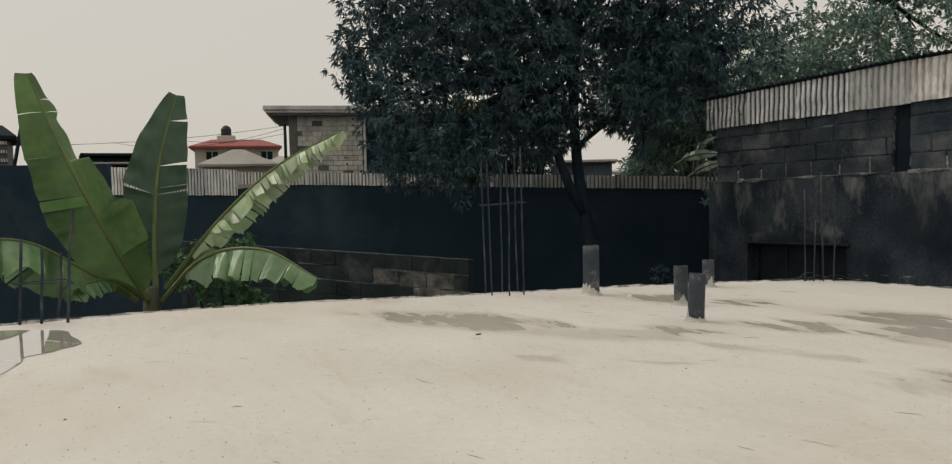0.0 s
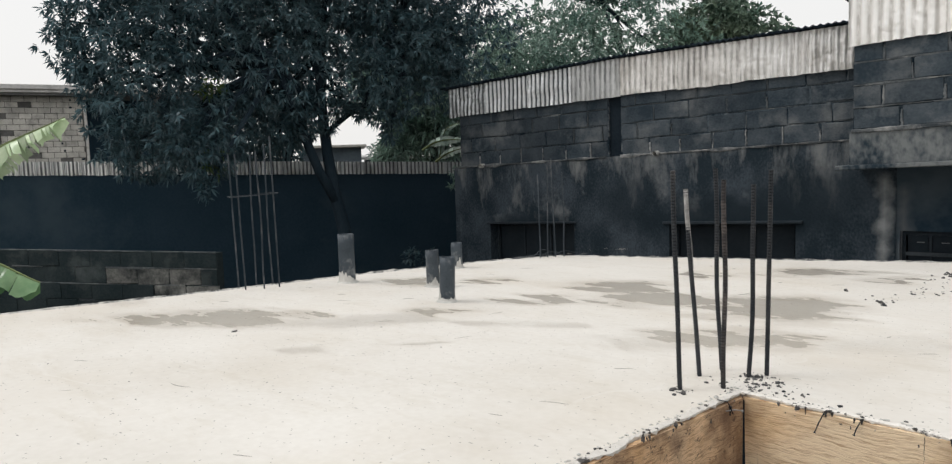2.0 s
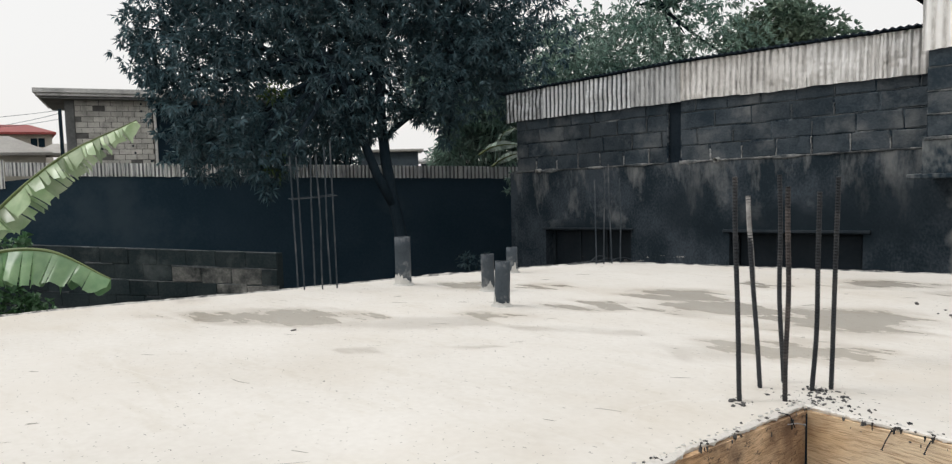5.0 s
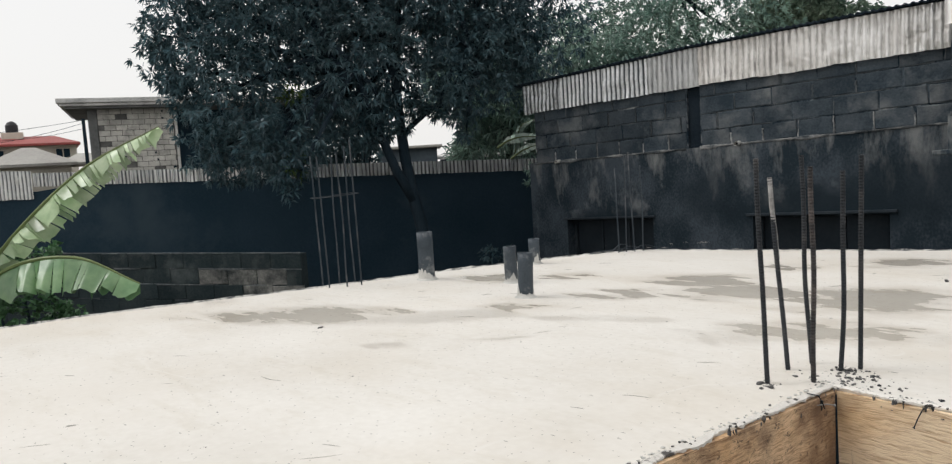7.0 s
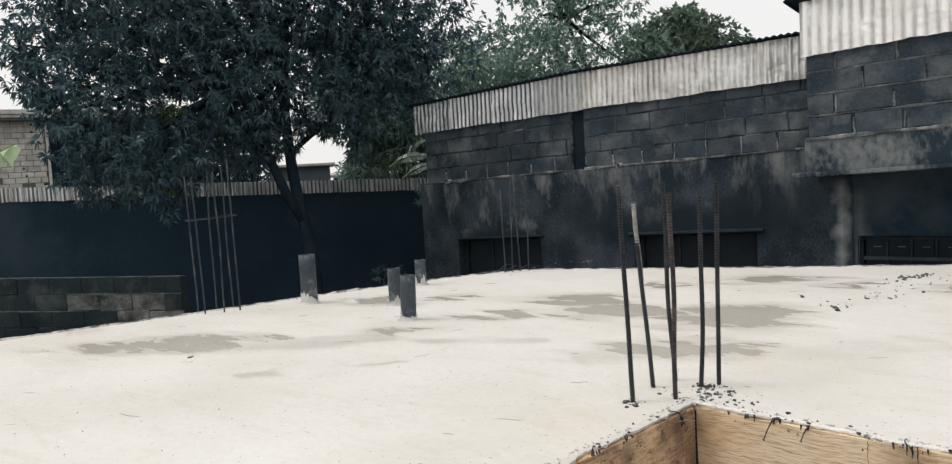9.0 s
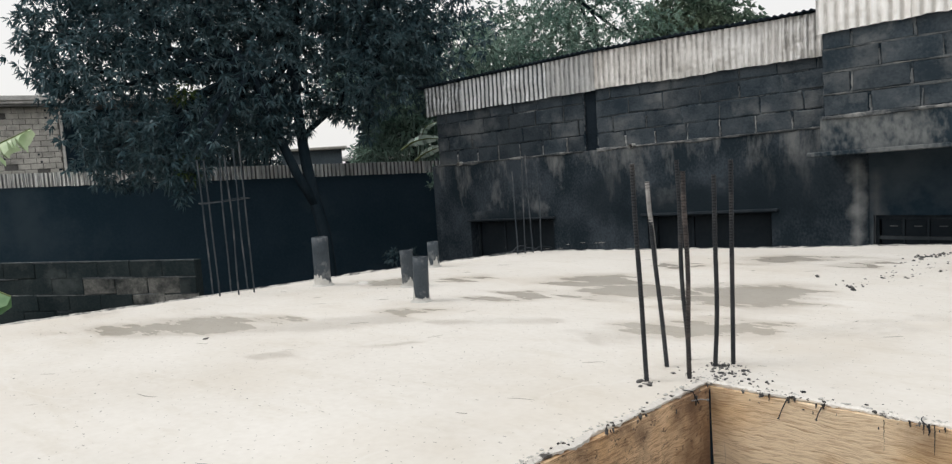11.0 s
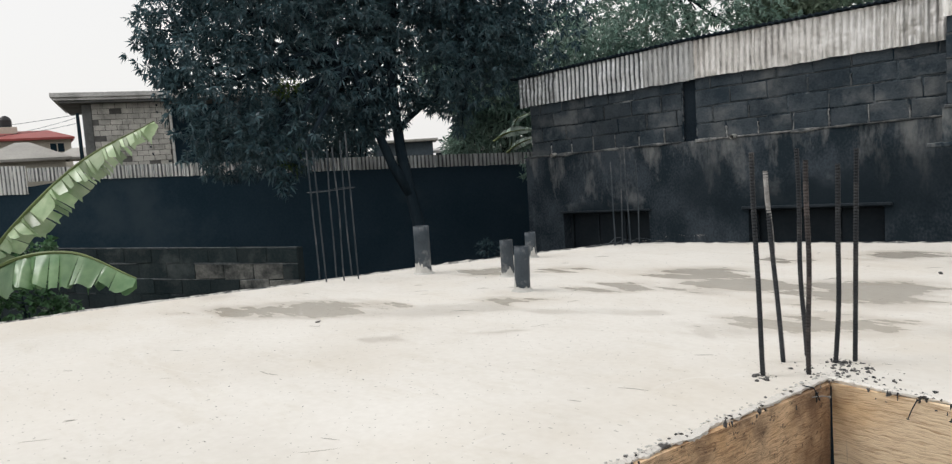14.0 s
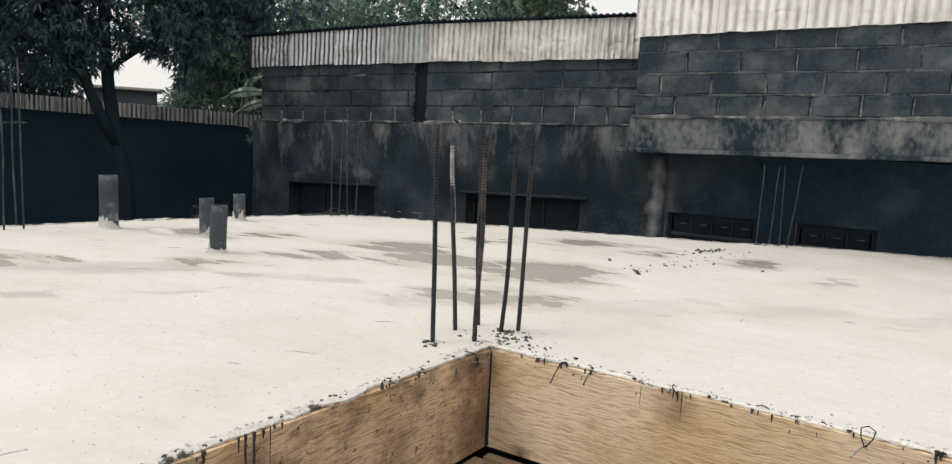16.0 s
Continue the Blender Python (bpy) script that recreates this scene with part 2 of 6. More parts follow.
def slab_z(x, y):
    return SLOPE_X * x + SLOPE_Y * (y - 4)


# ---- ground ----
GROUND = -3.1
bm = bmesh.new()
bm.faces.new([bm.verts.new((x, y, GROUND)) for x, y in ((-900, -900), (900, -900), (900, 900), (-900, 900))])
solid("ground", bm, SOIL, "bare brown soil ground with scattered weeds", "ground", kind="structure")

# ---- the concrete slab with its stair opening ----
HOLE_TURN = radians(-6.0)
HX, HY = -0.985, 2.545
HOLE_W, HOLE_L = 2.35, 3.6


def hole(u, v):
    """A place in the stair opening's own axes: u along its far side, v towards the near end."""
    return (HX + u * math.cos(HOLE_TURN) + v * math.sin(HOLE_TURN), HY + u * math.sin(HOLE_TURN) - v * math.cos(HOLE_TURN))


OUTLINE = [(-4.9, -5.0), (-4.76, -0.6), (-4.72, -0.09), (-4.79, 0.6), (-4.78, 1.3), (-4.66, 2.0), (-4.54, 2.67), (-4.42, 3.6), (-4.28, 4.4), (-4.18, 4.9), (-4.02, 5.4),
           (-3.85, 5.74), (-2.80, 6.29), (-1.88, 6.74), (-1.31, 7.07), (-0.75, 7.36), (-0.27, 7.76), (0.36, 8.13), (1.11, 8.38), (2.4, 8.7), (5.2, -5.0)]
HOLE = [hole(0, 0), hole(HOLE_W, 0), hole(HOLE_W, HOLE_L), hole(0, HOLE_L)]


def rough_outline(points, step, amount, seed):
    """Points along a polygon with an uneven, broken line."""
    rnd, out = random.Random(seed), []
    for i, p in enumerate(points):
        q = points[(i + 1) % len(points)]
        a, b = Vector((*p, 0)), Vector((*q, 0))
        n = max(1, int((b - a).length / step))
        side = (b - a).normalized().cross(Vector((0, 0, 1)))
        for k in range(n):
            out.append(a.lerp(b, k / n) + side * rnd.uniform(-amount, amount) * (k > 0))
    return out


def slab_mesh():
    bm = bmesh.new()
    out = [bm.verts.new((p.x, p.y, 0)) for p in rough_outline(OUTLINE, 0.09, 0.012, 3)]
    inn = [bm.verts.new((p.x, p.y, 0)) for p in rough_outline(HOLE, 0.06, 0.006, 5)]
    edges = [bm.edges.new((r[i], r[(i + 1) % len(r)])) for r in (out, inn) for i in range(len(r))]
    bmesh.ops.triangle_fill(bm, edges=edges, use_beauty=True)
    for f in bm.faces[:]:
        c = f.calc_center_median()
        u = (c.x - HX) * math.cos(HOLE_TURN) + (c.y - HY) * math.sin(HOLE_TURN)
        v = (c.x - HX) * math.sin(HOLE_TURN) - (c.y - HY) * math.cos(HOLE_TURN)
        if 0.01 < u < HOLE_W - 0.01 and 0.01 < v < HOLE_L - 0.01:
            bm.faces.remove(f)
    bm.normal_update()
    for f in bm.faces:
        if f.normal.z < 0:
            f.normal_flip()
    r = bmesh.ops.extrude_face_region(bm, geom=bm.faces[:])
    for e in r["geom"]:
        if isinstance(e, bmesh.types.BMVert):
            e.co.z -= 0.17
    for v in bm.verts:
        v.co.z += slab_z(v.co.x, v.co.y)
    bmesh.ops.recalc_face_normals(bm, faces=bm.faces[:])
    return bm


# standing water, damp and rain-pocked patches: centre, long half axis, short half axis
WET = [
    (-3.58, 2.21, 0.33, 0.19, -0.21, 0.13), (-3.93, 1.89, 0.26, 0.15, -0.16, 0.08), (-1.44, 4.27, 0.30, 0.16, -0.13, 0.38), (-2.46, 4.42, 0.25, 0.13, -0.12, 0.21),
    (-2.61, 3.70, 0.16, 0.08, -0.10, 0.14), (-2.08, 4.13, 0.29, 0.15, -0.12, 0.23), (-1.41, 3.31, 0.22, 0.13, -0.08, 0.19), (-1.12, 3.44, 0.12, 0.07, -0.05, 0.16),
    (-1.71, 5.93, 0.24, 0.11, -0.06, 0.21), (-2.34, 5.26, 0.11, 0.05, -0.08, 0.18), (-1.11, 5.83, 0.09, 0.04, -0.03, 0.16), (-3.79, 3.75, 0.18, 0.09, -0.13, 0.12),
    (-3.40, 4.01, 0.12, 0.06, -0.07, 0.09), (-2.86, 2.93, 0.15, 0.08, -0.09, 0.09), (-0.41, 6.01, 0.16, 0.20, -0.03, 0.26),
]
DAMP = [
    (-2.45, 2.94, 0.15, 0.09, -0.05, 0.06), (-2.37, 2.40, 0.10, 0.06, -0.03, 0.03), (-1.65, 2.93, 0.11, 0.06, -0.07, 0.12),
    (-4.60, 1.97, 0.11, 0.06, -0.13, 0.06), (0.16, 5.58, 0.11, 0.12, 0.0, 0.28), (-2.14, 3.10, 0.10, 0.12, -0.05, 0.06), (-2.67, 3.56, 0.13, 0.17, -0.07, 0.09),
    (-2.68, 2.00, 0.10, 0.11, -0.08, 0.05), (-1.17, 5.86, 0.16, 0.22, -0.05, 0.23), (-1.41, 6.14, 0.24, 0.11, -0.04, 0.18), (-2.98, 2.62, 0.18, 0.33, -0.15, 0.13),
    (-3.50, 2.34, 0.13, 0.22, -0.10, 0.07), (-3.36, 4.26, 0.11, 0.07, -0.06, 0.08),
]
POCKED = [
    (-0.74, 3.62, 0.18, 0.18, -0.04, 0.16), (-0.55, 4.02, 0.12, 0.12, -0.02, 0.12), (-0.06, 4.17, 0.24, 0.24, -0.01, 0.18), (0.60, 4.54, 0.12, 0.11, 0.03, 0.35),
    (-0.62, 3.77, 0.16, 0.09, -0.03, 0.17), (-0.84, 3.52, 0.10, 0.06, -0.04, 0.15), (-2.33, 3.00, 0.12, 0.14, -0.05, 0.06), (-1.66, 3.06, 0.14, 0.08, -0.06, 0.12),
]


def slab_material():
    m = mat("fresh_concrete", (0.59, 0.565, 0.52), (0.685, 0.665, 0.625), 1.3, 0.8, 0.4, (0.622, 0.592, 0.542), 34, dist=0.006, lo=0.34, hi=0.68, stain=(0.48, 0.78))
    n, l = m.node_tree.nodes, m.node_tree.links
    b = n["Principled BSDF"]
    geo = n.new("ShaderNodeNewGeometry")
    pos = geo.outputs["Position"]

    def link(source, target):
        if isinstance(source, (int, float)):
            target.default_value = source
        else:
            l.new(source, target)

    def calc(operation, p, q=0.0, r=0.0):
        node = n.new("ShaderNodeMath")
        node.operation = operation
        for k, value in enumerate((p, q, r)):
            link(value, node.inputs[k])
        return node.outputs[0]

    def span(value, a, z, lo=0.0, hi=1.0, soft=True):
        node = n.new("ShaderNodeMapRange")
        node.interpolation_type = "SMOOTHSTEP" if soft else "LINEAR"
        link(value, node.inputs[0])
        for k, v in enumerate((a, z, lo, hi)):
            node.inputs[k + 1].default_value = v
        return node.outputs[0]

    def grain(scale, detail, rough=0.55, turn=0.0, stretch=(1, 1, 1), key=0, shift=0.0):
        node, mp = n.new("ShaderNodeTexNoise"), n.new("ShaderNodeMapping")
        mp.inputs["Rotation"].default_value, mp.inputs["Scale"].default_value = (0, 0, radians(turn)), stretch
        mp.inputs["Location"].default_value = (shift, shift * 0.7, 0)
        l.new(pos, mp.inputs[0])
        l.new(mp.outputs[0], node.inputs[0])
        node.inputs["Scale"].default_value, node.inputs["Detail"].default_value, node.inputs["Roughness"].default_value = scale, detail, rough
        return node.outputs[key]

    def tint(colour, amount, blend="MIX"):
        mx = n.new("ShaderNodeMix")
        mx.data_type, mx.blend_type = "RGBA", blend
        mx.inputs[7].default_value = (*colour, 1)
        link(amount, mx.inputs[0])
        l.new(b.inputs["Base Color"].links[0].from_socket, mx.inputs[6])
        l.new(mx.outputs[2], b.inputs["Base Color"])

    # the patches' outlines wander with the fall of the trowelled surface
    bend, scale, moved, drag, base = (n.new("ShaderNodeVectorMath") for _ in range(5))
    bend.operation, scale.operation, moved.operation, drag.operation, base.operation = "SUBTRACT", "MULTIPLY", "ADD", "SCALE", "ADD"
    bend.inputs[1].default_value, scale.inputs[1].default_value = (0.5, 0.5, 0.5), (0.26, 0.26, 0)
    # drawn out along the strokes of the screed
    drag.inputs[0].default_value = (1.0, 0.95, 0)
    l.new(calc("SUBTRACT", grain(3.4, 4, 0.6, -44, (0.5, 1.6, 1), shift=2.0), 0.5), drag.inputs["Scale"])
    l.new(drag.outputs[0], base.inputs[0])
    l.new(pos, base.inputs[1])
    l.new(grain(2.6, 5, 0.6, key=1), bend.inputs[0])
    l.new(bend.outputs[0], scale.inputs[0])
    l.new(scale.outputs[0], moved.inputs[0])
    l.new(base.outputs[0], moved.inputs[1])

    def field(patches):
        """How far a place is from the nearest patch's centre, in half axes."""
        nearest = None
        for cx, cy, ax, ay, bx, by in patches:
            det = ax * by - ay * bx
            sub, d1, d2, com, ln = n.new("ShaderNodeVectorMath"), n.new("ShaderNodeVectorMath"), n.new("ShaderNodeVectorMath"), n.new("ShaderNodeCombineXYZ"), n.new("ShaderNodeVectorMath")
            sub.operation, d1.operation, d2.operation, ln.operation = "SUBTRACT", "DOT_PRODUCT", "DOT_PRODUCT", "LENGTH"
            sub.inputs[1].default_value = (cx, cy, 0)
            d1.inputs[1].default_value = (by / det, -bx / det, 0)
            d2.inputs[1].default_value = (-ay / det, ax / det, 0)
            l.new(moved.outputs[0], sub.inputs[0])
            for d, k in ((d1, 0), (d2, 1)):
                l.new(sub.outputs[0], d.inputs[0])
                l.new(d.outputs["Value"], com.inputs[k])
            l.new(com.outputs[0], ln.inputs[0])
            nearest = ln.outputs["Value"] if nearest is None else calc("MINIMUM", nearest, ln.outputs["Value"])
        return nearest

    fine = grain(14, 6, 0.65, -50, (0.7, 1.7, 1))
    grit = grain(46, 4, 0.7, -50, (0.6, 1.6, 1))
    pools, damp, pocked = field(WET), field(DAMP), field(POCKED)
    core = span(calc("MULTIPLY_ADD", grit, 0.25, calc("MULTIPLY_ADD", fine, 0.75, pools)), 1.66, 1.24)
    halo = span(calc("MULTIPLY_ADD", fine, 0.9, pools), 2.15, 1.35)
    moist = span(calc("MULTIPLY_ADD", grit, 1.6, calc("MULTIPLY_ADD", fine, 0.8, damp)), 2.40, 1.75)
    pits = calc("MULTIPLY", span(calc("MULTIPLY_ADD", fine, 0.8, pocked), 1.9, 1.1), span(grain(70, 3, 0.6, -50, (0.5, 1.3, 1)), 0.40, 0.62))
    wet = calc("MAXIMUM", core, calc("MULTIPLY", pits, 0.6))
    # tone of the cement: cloudy, speckled, with pale trowel lines
    tint((0.93, 0.91, 0.88), span(grain(0.75, 6, 0.6, shift=3.0), 0.46, 0.66), "MULTIPLY")
    tint((0.94, 0.93, 0.91), span(grain(5.5, 7, 0.7, -40, (0.5, 1.5, 1)), 0.50, 0.70), "MULTIPLY")
    line = calc("ABSOLUTE", calc("SUBTRACT", grain(0.9, 2.5, 0.45, shift=8.0), 0.5))
    arcs = calc("MULTIPLY", span(line, 0.006, 0.0015), span(grain(1.7, 2, 0.5, shift=5.0), 0.50, 0.60))
    tint((0.74, 0.72, 0.68), calc("MULTIPLY", arcs, 0.4))
    for size, reach, share, stretch in ((10.0, 0.040, 0.55, (1, 1, 1)), (5.0, 0.032, 0.62, (0.6, 1.8, 1)), (24.0, 0.07, 0.66, (1, 1, 1))):
        cell, mp, sep = n.new("ShaderNodeTexVoronoi"), n.new("ShaderNodeMapping"), n.new("ShaderNodeSeparateColor")
        cell.voronoi_dimensions = "2D"
        mp.inputs["Rotation"].default_value, mp.inputs["Scale"].default_value = (0, 0, radians(-48)), stretch
        l.new(pos, mp.inputs[0])
        l.new(mp.outputs[0], cell.inputs[0])
        cell.inputs["Scale"].default_value = size
        l.new(cell.outputs["Color"], sep.inputs[0])
        dot = calc("MULTIPLY", span(cell.outputs["Distance"], reach, reach * 0.5), calc("GREATER_THAN", sep.outputs[0], share))
        tint((0.20, 0.19, 0.175), calc("MULTIPLY", dot, 0.65))
    tint((0.91, 0.89, 0.865), calc("MAXIMUM", halo, calc("MULTIPLY", moist, 0.65)), "MULTIPLY")
    tint((0.93, 0.925, 0.91), wet, "MULTIPLY")
    ro = calc("MAXIMUM", 0.025, calc("SUBTRACT", 0.74, calc("MAXIMUM", calc("MULTIPLY", wet, 0.75), calc("MULTIPLY", calc("MAXIMUM", halo, moist), 0.40))))
    l.new(ro, b.inputs["Roughness"])
    b.inputs["Specular IOR Level"].default_value = 0.34
    bump = b.inputs["Normal"].links[0].from_node
    l.new(span(wet, 0.0, 1.0, 0.10, 0.004, False), bump.inputs["Strength"])
    return m


SLAB = slab_material()
solid("floor", slab_mesh(), SLAB, "freshly cast pale concrete roof slab with damp patches", "floor", kind="structure")

# standing water at the slab edge
WATER = mat("water_film", (0.50, 0.47, 0.42), (0.58, 0.555, 0.51), 2.0, 0.02, 0.0, spec=1.0)
water = WATER.node_tree.nodes["Principled BSDF"]
water.inputs["Coat Weight"].default_value, water.inputs["Coat Roughness"].default_value = 1.0, 0.01
bm = bmesh.new()
rim = []
for k in range(72):
    a = k * math.tau / 72
    r = 1 + 0.30 * noise.noise(Vector((math.cos(a) * 1.6, math.sin(a) * 1.6, 2.0))) + 0.05 * noise.noise(Vector((math.cos(a) * 6, math.sin(a) * 6, 5.0)))
    x, y = -4.06 + 0.58 * r * math.cos(a), -0.40 + 0.56 * r * math.sin(a)
    rim.append(bm.verts.new((x, y, slab_z(x, y) + 0.003)))
bm.faces.new(rim)
solid("puddle", bm, WATER, "shallow rain puddle lying on the pale slab", "puddle", kind="structure")

# storey under the slab
bm = bmesh.new()
pts = [Vector((x, y, 0)) for x, y in OUTLINE]
mid = Vector((0, 1.5, 0))
for a, b in zip(pts, pts[1:] + pts[:1]):
    a, b = a.lerp(mid, 0.05), b.lerp(mid, 0.05)
    q = [bm.verts.new((p.x, p.y, z)) for p, z in ((a, GROUND), (b, GROUND), (b, slab_z(b.x, b.y) - 0.18), (a, slab_z(a.x, a.y) - 0.18))]
    bm.faces.new(q)
bmesh.ops.remove_doubles(bm, verts=bm.verts[:], dist=0.001)
bmesh.ops.solidify(bm, geom=bm.faces[:], thickness=0.15)
solid("wall_storey", bm, DARK_BLOCK, "grey block walls of the storey under the slab", "wall", kind="structure")

# ---- formwork boards in the stair opening ----
def ply_mat(name, dark, light, stain, amount, seed, fleck, blots=()):
    """Rotary-cut veneer: short wavy strokes of grain along the board, clouded tone, flecks and smears of dirt."""
    m = mat(name, dark, light, 2.0, 0.75, 0.0, None, 30)
    n, l = m.node_tree.nodes, m.node_tree.links
    b = n["Principled BSDF"]
    geo = n.new("ShaderNodeNewGeometry")

    def noise_at(scale, detail, rough, stretch, shift, source=None, key=0):
        mp, ns = n.new("ShaderNodeMapping"), n.new("ShaderNodeTexNoise")
        mp.inputs["Scale"].default_value, mp.inputs["Location"].default_value = stretch, (seed + shift, shift, shift)
        l.new(source or geo.outputs["Position"], mp.inputs[0])
        l.new(mp.outputs[0], ns.inputs[0])
        ns.inputs["Scale"].default_value, ns.inputs["Detail"].default_value, ns.inputs["Roughness"].default_value = scale, detail, rough
        return ns.outputs[key]

    def ranged(value, a, z, hi=1.0):
        r = n.new("ShaderNodeMapRange")
        r.inputs[1].default_value, r.inputs[2].default_value, r.inputs[4].default_value = a, z, hi
        l.new(value, r.inputs[0])
        return r.outputs[0]

    def tint(colour, amount, blend="MIX"):
        mx = n.new("ShaderNodeMix")
        mx.data_type, mx.blend_type = "RGBA", blend
        mx.inputs[7].default_value = (*colour, 1)
        l.new(amount, mx.inputs[0])
        l.new(b.inputs["Base Color"].links[0].from_socket, mx.inputs[6])
        l.new(mx.outputs[2], b.inputs["Base Color"])

    # the strokes ride up and down over soft waves
    mid, sway, add = n.new("ShaderNodeVectorMath"), n.new("ShaderNodeVectorMath"), n.new("ShaderNodeVectorMath")
    mid.operation, sway.operation, add.operation = "SUBTRACT", "MULTIPLY", "ADD"
    mid.inputs[1].default_value, sway.inputs[1].default_value = (0.5, 0.5, 0.5), (0.03, 0.03, 0.040)
    l.new(noise_at(7.0, 3, 0.55, (1, 1, 1.2), 1.0, key=1), mid.inputs[0])
    l.new(mid.outputs[0], sway.inputs[0])
    l.new(sway.outputs[0], add.inputs[0])
    l.new(geo.outputs["Position"], add.inputs[1])
    stroke = noise_at(1.0, 4, 0.62, (15, 15, 215), 2.0, add.outputs[0])
    ramp = n.new("ShaderNodeValToRGB")
    e = ramp.color_ramp.elements
    e[0].position, e[1].position = 0.34, 0.54
    e[0].color, e[1].color = (*dark, 1), (*light, 1)
    l.new(stroke, ramp.inputs[0])
    l.new(ramp.outputs[0], b.inputs["Base Color"])
    tint((0.86, 0.76, 0.63), ranged(noise_at(2.6, 5, 0.6, (1, 1, 1), 3.0), 0.47, 0.66), "MULTIPLY")
    tint(stain, ranged(noise_at(4.2, 9, 0.72, (1, 1, 1.3), 4.0), 0.66 - amount, 0.84 - amount, 0.8))
    tint((0.06, 0.045, 0.035), ranged(noise_at(38.0, 5, 0.7, (0.8, 0.8, 1.2), 5.0), 0.70 - fleck, 0.76 - fleck, 0.85))
    tint((0.20, 0.13, 0.08), ranged(noise_at(20.0, 4, 0.6, (1.6, 1.6, 0.16), 6.0), 0.68, 0.76, 0.6))
    # damp brown stains of their own shape
    rag = noise_at(9.0, 7, 0.65, (1, 1, 1), 7.0)
    for x, y, z, size, strength in blots:
        far, add = n.new("ShaderNodeVectorMath"), n.new("ShaderNodeMath")
        far.operation, far.inputs[1].default_value = "DISTANCE", (x, y, z)
        l.new(geo.outputs["Position"], far.inputs[0])
        add.operation, add.inputs[1].default_value = "MULTIPLY_ADD", size * 1.6
        l.new(rag, add.inputs[0])
        l.new(far.outputs["Value"], add.inputs[2])
        tint((0.15, 0.085, 0.05), ranged(add.outputs[0], size * 1.75, size * 0.85, strength))
    bp = n.new("ShaderNodeBump")
    bp.inputs["Strength"].default_value, bp.inputs["Distance"].default_value = 0.7, 0.003
    l.new(stroke, bp.inputs["Height"])
    l.new(bp.outputs[0], b.inputs["Normal"])
    return m


PLY = ply_mat("plywood_grain", (0.56, 0.385, 0.235), (0.91, 0.735, 0.515), (0.40, 0.26, 0.15), 0.03, 0.0, 0.0, ((*hole(0.16, 0.02), -0.32, 0.05, 0.85), (*hole(0.70, 0.02), 0.0, 0.10, 0.5), (*hole(0.03, 0.02), 0.0, 0.12, 0.45)))
PLY_DIRTY = ply_mat("dirty_plywood", (0.36, 0.225, 0.13), (0.78, 0.565, 0.36), (0.15, 0.092, 0.06), 0.18, 5.0, 0.115, ((*hole(0.02, 0.06), -0.22, 0.34, 0.85), (*hole(0.02, 0.16), 0.0, 0.14, 0.7), (*hole(0.02, 0.55), -0.15, 0.10, 0.5), (*hole(0.02, 1.15), 0.0, 0.10, 0.5)))
PLY_EDGE = mat("board_edge", (0.30, 0.20, 0.11), (0.55, 0.42, 0.27), 6, 0.8, 0.4, None, 40)


def board(name, u0, u1, v0, v1, top, bottom, material, label):
    """An upright formwork board lying along the opening's side, its top following the slab."""
    bm = bmesh.new()
    n = 24
    rows = []
    for k in range(n + 1):
        f = k / n
        ring = []
        for (u, v), z in (((u0 + (u1 - u0) * f if abs(u1 - u0) > 0.1 else u0, v0 + (v1 - v0) * f if abs(v1 - v0) > 0.1 else v0), top),
                          ((u0 + (u1 - u0) * f if abs(u1 - u0) > 0.1 else u1, v0 + (v1 - v0) * f if abs(v1 - v0) > 0.1 else v1), top),
                          ((u0 + (u1 - u0) * f if abs(u1 - u0) > 0.1 else u1, v0 + (v1 - v0) * f if abs(v1 - v0) > 0.1 else v1), bottom),
                          ((u0 + (u1 - u0) * f if abs(u1 - u0) > 0.1 else u0, v0 + (v1 - v0) * f if abs(v1 - v0) > 0.1 else v0), bottom)):
            x, y = hole(u, v)
            w = 0.004 * math.sin(7 * f + 3 * bottom) * (z == top)
            ring.append(bm.verts.new((x, y, slab_z(x, y) + z + w)))
        rows.append(ring)
    for a, b in zip(rows, rows[1:]):
        for k in range(4):
            bm.faces.new((a[k], a[(k + 1) % 4], b[(k + 1) % 4], b[k]))
    bm.faces.new(rows[0][::-1])
    bm.faces.new(rows[-1])
    bmesh.ops.recalc_face_normals(bm, faces=bm.faces[:])
    return solid(name, bm, material, label, "board", "formwork boards round the opening")


board("formwork_board", 0.022, HOLE_W, 0.001, 0.020, -0.008, -0.375, PLY, "pale plywood formwork board with wavy grain lining the opening")
board("formwork_board", 0.001, 0.020, 0.004, HOLE_L, -0.008, -0.375, PLY_DIRTY, "dirty brown plywood formwork board with dark stains")
board("formwork_board", HOLE_W - 0.02, HOLE_W - 0.001, 0.03, HOLE_L, -0.004, -0.375, PLY_DIRTY, "brown plywood formwork board lining the opening")
board("formwork_board", 0.03, HOLE_W - 0.03, HOLE_L - 0.02, HOLE_L - 0.001, -0.004, -0.375, PLY_DIRTY, "brown plywood formwork board lining the opening")
board("formwork_batten", 0.03, HOLE_W - 0.05, 0.006, 0.05, -0.40, -0.45, PLY_EDGE, "rough wooden batten under the plywood board")
board("formwork_batten", 0.006, 0.05, 0.07, HOLE_L - 0.05, -0.40, -0.45, PLY_EDGE, "rough wooden batten under the plywood board")

